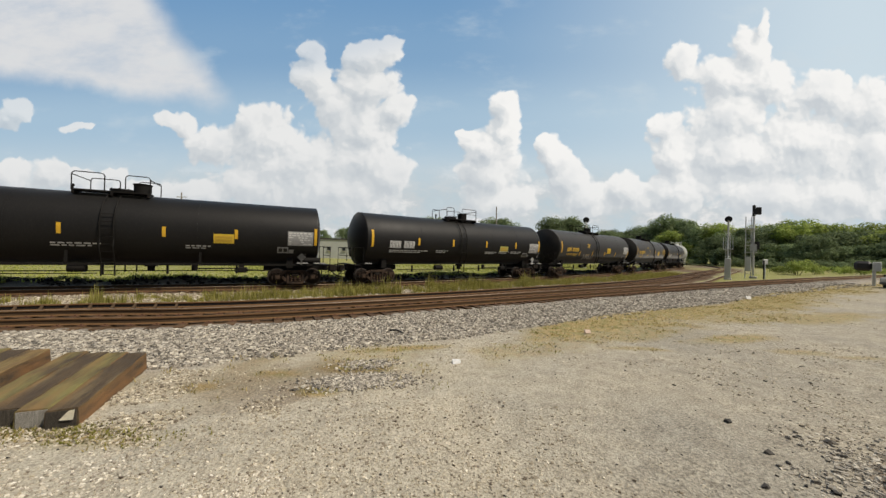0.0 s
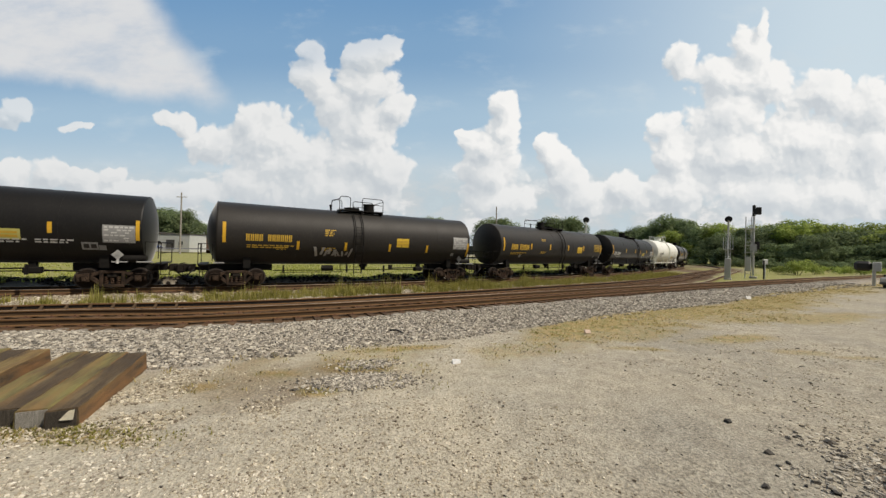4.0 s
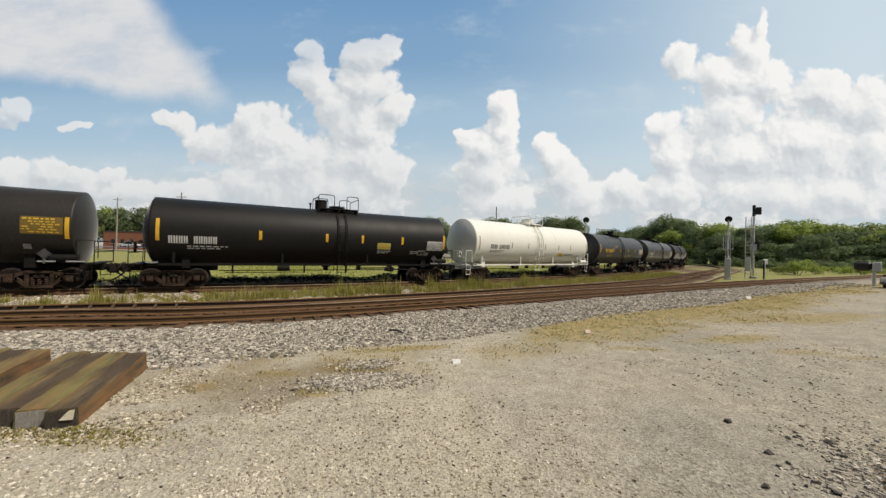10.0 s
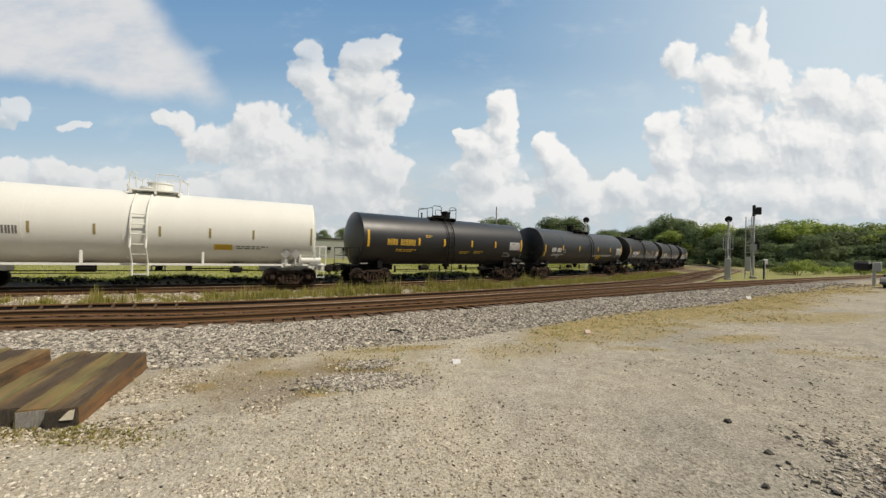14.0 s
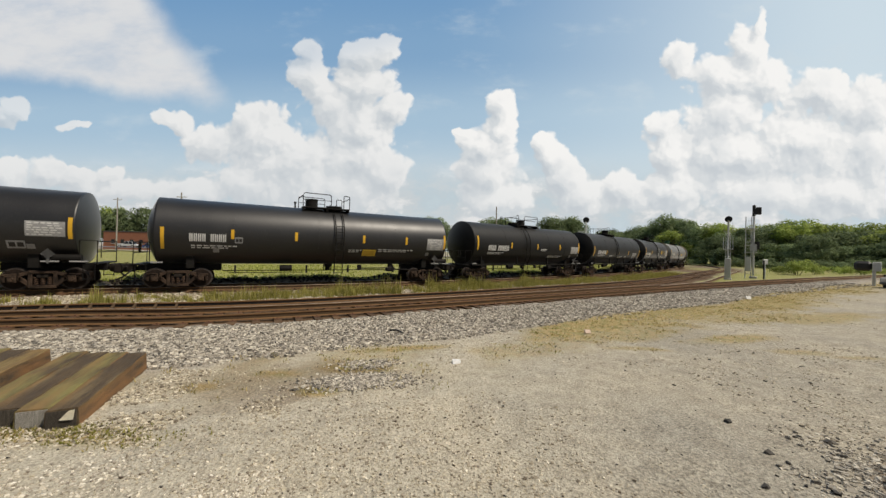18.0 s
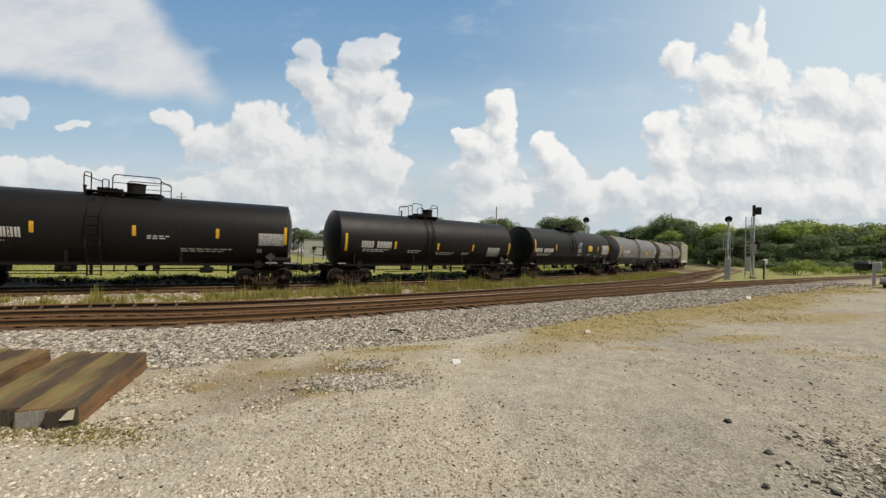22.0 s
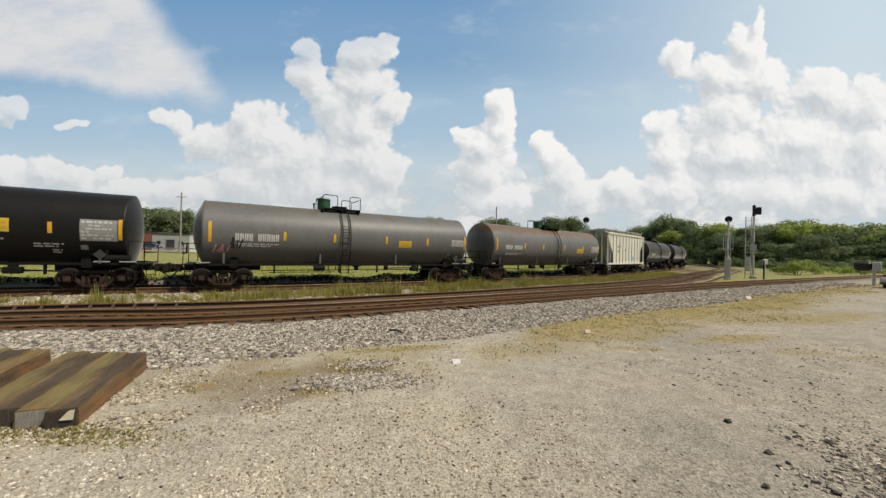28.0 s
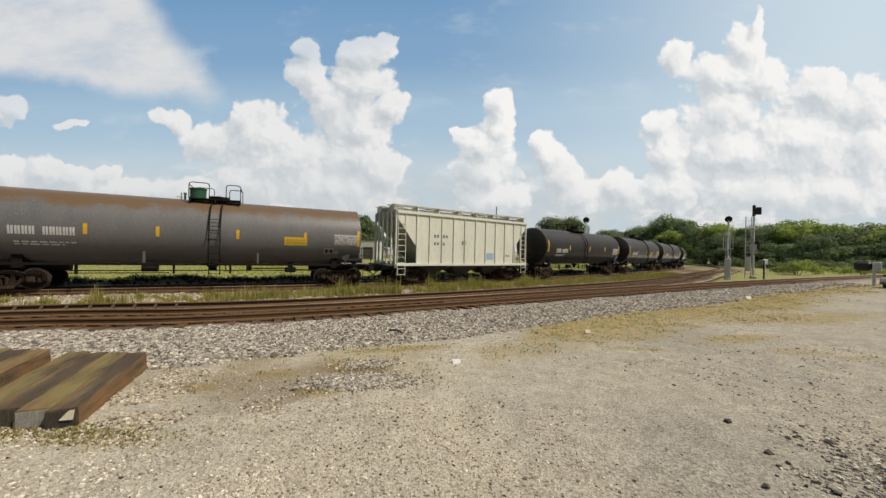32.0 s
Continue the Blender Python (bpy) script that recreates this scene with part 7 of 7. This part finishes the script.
CARS = {
    "A": dict(s=-118.84, half=7.99, xs=(-2.50, 1.00, 3.87), placard=(2.92, 3.78, 2.18, 2.63), panel=(6.21, 7.47, 2.16, 2.90), lines=((-2.8, 2.0, 1.6), (1.8, 2.0, 1.0)), ladder=-0.96),
    "B": dict(s=-100.61, half=7.84, xs=(-4.31, -1.53, 1.54, 4.65), mark=(-6.37, 2.20, 0.44, 1.86), placard=(2.96, 3.82, 2.12, 2.54), panel=(6.26, 7.36, 2.08, 2.85), lines=((-6.37, 2.02, 2.85), (-2.92, 2.06, 0.99), (1.50, 2.05, 1.18), (2.92, 2.10, 1.05), (4.20, 2.11, 1.21)), ladder=-0.68, white_dia=True),
    "C": dict(mid=2.18, end_z=2.74, s=-82.51, half=7.64, xs=(-3.94, -1.37, 1.36, 3.98), mark=(-6.39, 2.35, 0.35, 2.28), placard=(1.80, 2.63, 2.24, 2.78), panel=(6.00, 7.20, 2.21, 3.03), lines=((-6.35, 2.11, 2.24), (-4.99, 2.03, 0.57), (-2.70, 2.04, 0.76), (-2.55, 3.05, 0.6), (-2.55, 2.85, 0.5)), ladder=-0.61, paint="brown", ink="yellow"),
    "D": dict(s=-64.21, half=7.71, xs=(-4.05, -1.42, 1.39, 4.02), mark=(-6.52, 2.32, 0.45, 2.31), placard=(2.95, 3.78, 2.19, 2.75), panel=(5.96, 7.19, 2.36, 3.07), lines=((-6.52, 2.07, 1.91), (-2.71, 2.18, 0.76), (-2.59, 3.23, 0.57)), ladder=0.44, paint="brown", ink="yellow"),
    "E": dict(s=-46.24, half=7.88, xs=(-3.40, -0.09, 1.95, 4.49), mark=(-7.17, 2.13, 0.35, 2.03), placard=(2.88, 3.72, 2.08, 2.46), panel=(6.23, 7.44, 2.07, 2.69), lines=((-6.47, 1.98, 1.67), (2.90, 1.95, 0.89), (5.11, 1.95, 0.89)), ladder=0.78),
    "F": dict(s=-28.46, half=7.46, xs=(-3.66, -1.66, 0.58, 2.50, 4.33), mark=(-6.01, 2.35, 0.32, 2.19), placard=(2.64, 3.42, 1.86, 2.13), lines=((-6.01, 2.19, 1.54), (3.59, 2.02, 1.41)), ladder=-0.16, paint="white", ink="dark"),
    "G": dict(s=-11.76, half=6.85, xs=(-3.06, -1.06, 1.34, 3.63), mark=(-5.31, 2.37, 0.38, 2.10), panel=(5.13, 6.30, 2.27, 2.89), lines=((-4.69, 2.08, 1.46), (-2.57, 3.02, 0.48), (0.31, 2.03, 0.86), (1.61, 2.07, 0.86)), ladder=-0.56, paint="gloss", ink="yellow"),
    "H": dict(end_z=2.36, s=5.35, half=7.82, xs=(-4.74, -1.80, 1.92, 4.65), mark=(-6.49, 2.24, 0.37, 1.59), placard=(1.89, 2.72, 1.66, 2.05), panel=(6.13, 7.37, 2.10, 2.85), lines=((-6.43, 2.02, 1.88), (1.05, 1.97, 0.76), (2.84, 2.03, 2.31)), ladder=0.49, paint="gloss"),
    "I": dict(s=22.35, half=6.86, xs=(-2.93, 0.31, 3.46), mark=(-5.46, 2.21, 0.40, 2.37), panel=(5.22, 6.38, 2.12, 2.74), lines=((-5.46, 2.04, 1.72), (0.76, 2.40, 0.84), (1.97, 1.85, 2.13)), ladder=-1.04),
    "K": dict(s=38.37, half=6.80, xs=(-3.37, -0.20, 2.81), mark=(-5.55, 2.17, 0.39, 2.04), panel=(4.22, 5.44, 1.76, 2.41), lines=((-5.46, 2.04, 1.73), (-2.47, 2.02, 0.98), (-0.34, 1.93, 1.59), (1.87, 1.94, 0.67)), ladder=-0.8, low=True),
    "L": dict(s=54.36, half=6.72, xs=(-3.34, 2.70, 4.12), mark=(-6.25, 2.20, 0.33, 2.68), placard=(2.26, 2.98, 2.41, 2.95), panel=(5.01, 6.22, 2.13, 3.05), lines=((-5.97, 2.02, 2.00), (0.64, 3.13, 0.53), (0.36, 2.87, 0.62), (0.36, 2.55, 0.65), (0.36, 2.33, 0.65), (0.44, 2.07, 0.69), (2.21, 2.11, 0.59), (3.6, 1.94, 0.9), (4.11, 1.69, 0.3)), ladder=-0.5),
    "M": dict(s=71.49, half=7.78, xs=(-4.16, -1.57, 1.56, 4.41), mark=(-6.41, 2.34, 0.36, 2.11), placard=(2.39, 3.26, 2.23, 2.64), panel=(6.27, 7.32, 2.39, 2.84), lines=((-6.36, 2.16, 1.92),), ladder=-0.93, paint="grey", green=True),
    "N": dict(s=89.59, half=7.82, xs=(-4.23, -1.77, 1.41, 4.56), mark=(-6.53, 2.34, 0.34, 2.12), placard=(3.53, 4.65, 2.18, 2.61), panel=(6.07, 7.45, 2.25, 2.86), lines=((-6.40, 2.01, 1.86),), ladder=0.44, paint="rust", green=True),
    "P": dict(s=121.0, half=7.2, xs=(-3.4, 0.3, 3.5), ladder=-0.6, mark=(-5.6, 2.2, 0.36, 2.0), panel=(5.4, 6.6, 2.1, 2.8), lines=((-5.6, 2.0, 1.7),), paint="brown"),
    "Q": dict(s=138.3, half=7.2, xs=(-3.4, 0.3, 3.5), ladder=0.5, mark=(-5.6, 2.2, 0.36, 2.0), placard=(2.4, 3.2, 2.1, 2.6), panel=(5.4, 6.6, 2.1, 2.8), lines=((-5.6, 2.0, 1.7),), paint="brown"),
    "R": dict(s=155.6, half=7.2, xs=(-3.4, 0.3, 3.5), ladder=-0.6, mark=(-5.6, 2.2, 0.36, 2.0), panel=(5.4, 6.6, 2.1, 2.8), lines=((-5.6, 2.0, 1.7),), paint="brown"),
    "S": dict(s=172.9, half=7.2, xs=(-3.4, 0.3, 3.5), ladder=0.5, mark=(-5.6, 2.2, 0.36, 2.0), panel=(5.4, 6.6, 2.1, 2.8), lines=((-5.6, 2.0, 1.7),), paint="brown"),
}
LOOKS = {
    "black": (P_BLACK, "black tank car with yellow reflector strips and white stencils"),
    "brown": (P_BROWN, "dusty brown-black tank car with yellow strips and stencils"),
    "gloss": (P_GLOSS, "glossy clean black tank car with yellow strips"),
    "white": (P_WHITE, "cream white tank car with white ladder, sills and railings"),
    "grey": (P_GREY, "weathered grey tank car with green valve housing"),
    "rust": (P_GREYR, "grey tank car with rust-brown stained crown and green housing"),
}
TRAIN_CARS = []          # (car, arc length of its middle at 16 s, half the distance of its trucks)


def build_train():
    for key, c in CARS.items():
        look_ = c.get("paint", "black")
        paint, label = LOOKS[look_]
        half = c["half"]
        # middle of the top platform and of the valve housing, both from the ladder, and the platform's length
        mid_dx, dome_dx, top_len = {"A": (-0.1, 0.75, 2.7), "D": (-0.65, -1.15, 3.3), "E": (-0.1, -0.95, 2.3), "G": (-0.1, 0.65, 2.0), "H": (-0.6, -1.3, 2.6), "I": (0.75, 0.95, 2.7), "L": (0.15, 0.9, 2.4)}.get(
            key, (0.35, 1.1, 2.7) if key in "BC" else (0.35, -0.5, 2.0) if key == "F" else (-0.1, 0.65 if key in "KP" else -0.95, 2.0))
        spec = dict(half=half, paint=paint, label=label, top_x=c["ladder"] + mid_dx, ladder_dx=-mid_dx, dome_dx=dome_dx - mid_dx, top_len=top_len)
        spec["sill"] = key in "AEFIKLMN"
        mid_z = 2.36 if c.get("low") else c.get("mid", 2.64)
        spec["strips"] = [(-half + 0.32, c.get("end_z", mid_z + 0.1), 1.0)] + [(x, mid_z, 0.46) for x in c["xs"]] + [(half - 0.4, mid_z, 0.9)]
        ink = {"yellow": M_STENCIL_Y, "dark": M_STENCIL_D}.get(c.get("ink"), M_STENCIL)
        spec["letter_mat"] = ink
        if "mark" in c:
            x, z, h, length = c["mark"]
            cells = "XXXX " + "X" * {"B": 4, "H": 4, "C": 6, "D": 6, "F": 6, "G": 6, "I": 6, "L": 6}.get(key, 5)
            spec["mark"] = (x, z, h, cells)
            spec["mark_width"] = 0.95 * length / (len(cells) * h)
        spec["lines"] = [(x, z, (w, w * 0.8)) for x, z, w in c.get("lines", ())]
        spec["panels"] = [c["panel"]] if "panel" in c else []
        spec["placards"] = [c["placard"]] if "placard" in c else []
        spec["diamonds"] = [(half - 1.08, 1.55, 0.45)]
        if key in "ABEGN":
            spec["frames"] = [(half - 2.27, half - 1.74, 1.76, 2.08)]
        if key == "H":
            spec["frames"] = [(-4.64, -4.3, 2.2, 2.5)]
        spec["levers"] = [(half - 1.3, half - 0.75), (half - 0.45, half + 0.15), (-half - 0.1, -half + 0.35)]
        spec["tags"] = [(half - 1.6, 1.86, 0.24)] + ([(-half + 2.4, 1.85, 0.26)] if key in "DH" else [])
        if key == "C":
            spec["scrawl"] = [(-3.0, 1.6, 1.1, M_GRAFFITI), (-1.9, 1.58, 0.9, M_GRAFFITI)]
        if key == "M":
            spec["scrawl"] = [(-half + 0.4, 1.65, 0.7, M_PINK), (-half + 1.1, 1.95, 0.5, M_BLACK)]
        if key == "F":
            spec["diamonds"] = [(half - 1.62, 1.72, 0.52), (half - 1.14, 1.72, 0.52)]
        spec["dia_white"] = c.get("white_dia", False) or look_ == "white"
        if look_ == "white":
            spec.update(r=1.72, under=M_FRAME, hangers=(), trim=P_WHITE, rail_mat=P_WHITE, dome_mat=P_WHITE, strip_mat=M_OLIVE, strip_w=0.045, top_len=1.9, dome_r=0.5, dome_h=0.42, dome_dx=0.0, tank_mat=P_WHITE, rung_gap=0.45, rung_r=0.026, stile=(0.28, 0.042), rail_r=0.034, tank_in=0.35)
        if look_ in ("grey", "rust"):
            spec.update(bracket_mat=M_FITTING, top_len=2.2)
        if c.get("green"):
            spec.update(dome_mat=M_GREENCAP, dome_h=0.55, dome_r=0.36)
        if key == "D":
            spec.update(panel_mat=M_DATA_Y, panel_ink=M_STENCIL_Y)
        if key in "BE":
            spec.update(placard_mat=M_PLACARD_P)
        if look_ == "gloss":
            spec.update(bands=(-half * 0.6, -0.6, half * 0.5))
        car, end = tank_car(spec)
        TRAIN_CARS.append((car, c["s"], end - 2.1))
    hop, end = hopper_car(dict(half=5.9, label="cream ribbed covered hopper car with grimy grey ends"))
    TRAIN_CARS.append((hop, 105.25, end - 2.0))
    for o in list(KIT_HOLDER.children):
        bpy.data.objects.remove(o)
    bpy.data.objects.remove(KIT_HOLDER)


def car_pose(s, tc):
    x0, y0, _ = TRAIN.at(s - tc)
    x1, y1, _ = TRAIN.at(s + tc)
    return Matrix.Translation(((x0 + x1) / 2, (y0 + y1) / 2, RAIL_Z)) @ Matrix.Rotation(math.atan2(y1 - y0, x1 - x0), 4, "Z")


build_train()


# ---- the site ----
woods()
plants()
scatter()
timbers()
litter()
signals()
beyond()


def motions():
    walk(SKY, [(0.0, SKY_POSE), (32.0, SKY_POSE @ pose(-0.10 * SKY_UNIT, 0.05 * SKY_UNIT, 0))])
    times = [0.5 * k for k in range(65)]
    for car, s0, tc in TRAIN_CARS:
        walk(car, [(t, car_pose(s0 - SPEED * (t - 16.0), tc)) for t in times])
    turns = [(0.1 * k, -math.degrees(SPEED * 0.1 * k / WHEEL_R)) for k in range(321)]
    for wheel, x in WHEELS:
        walk(wheel, [(t, pose(x, 0, WHEEL_R, 0, a, 0)) for t, a in turns])


motions()
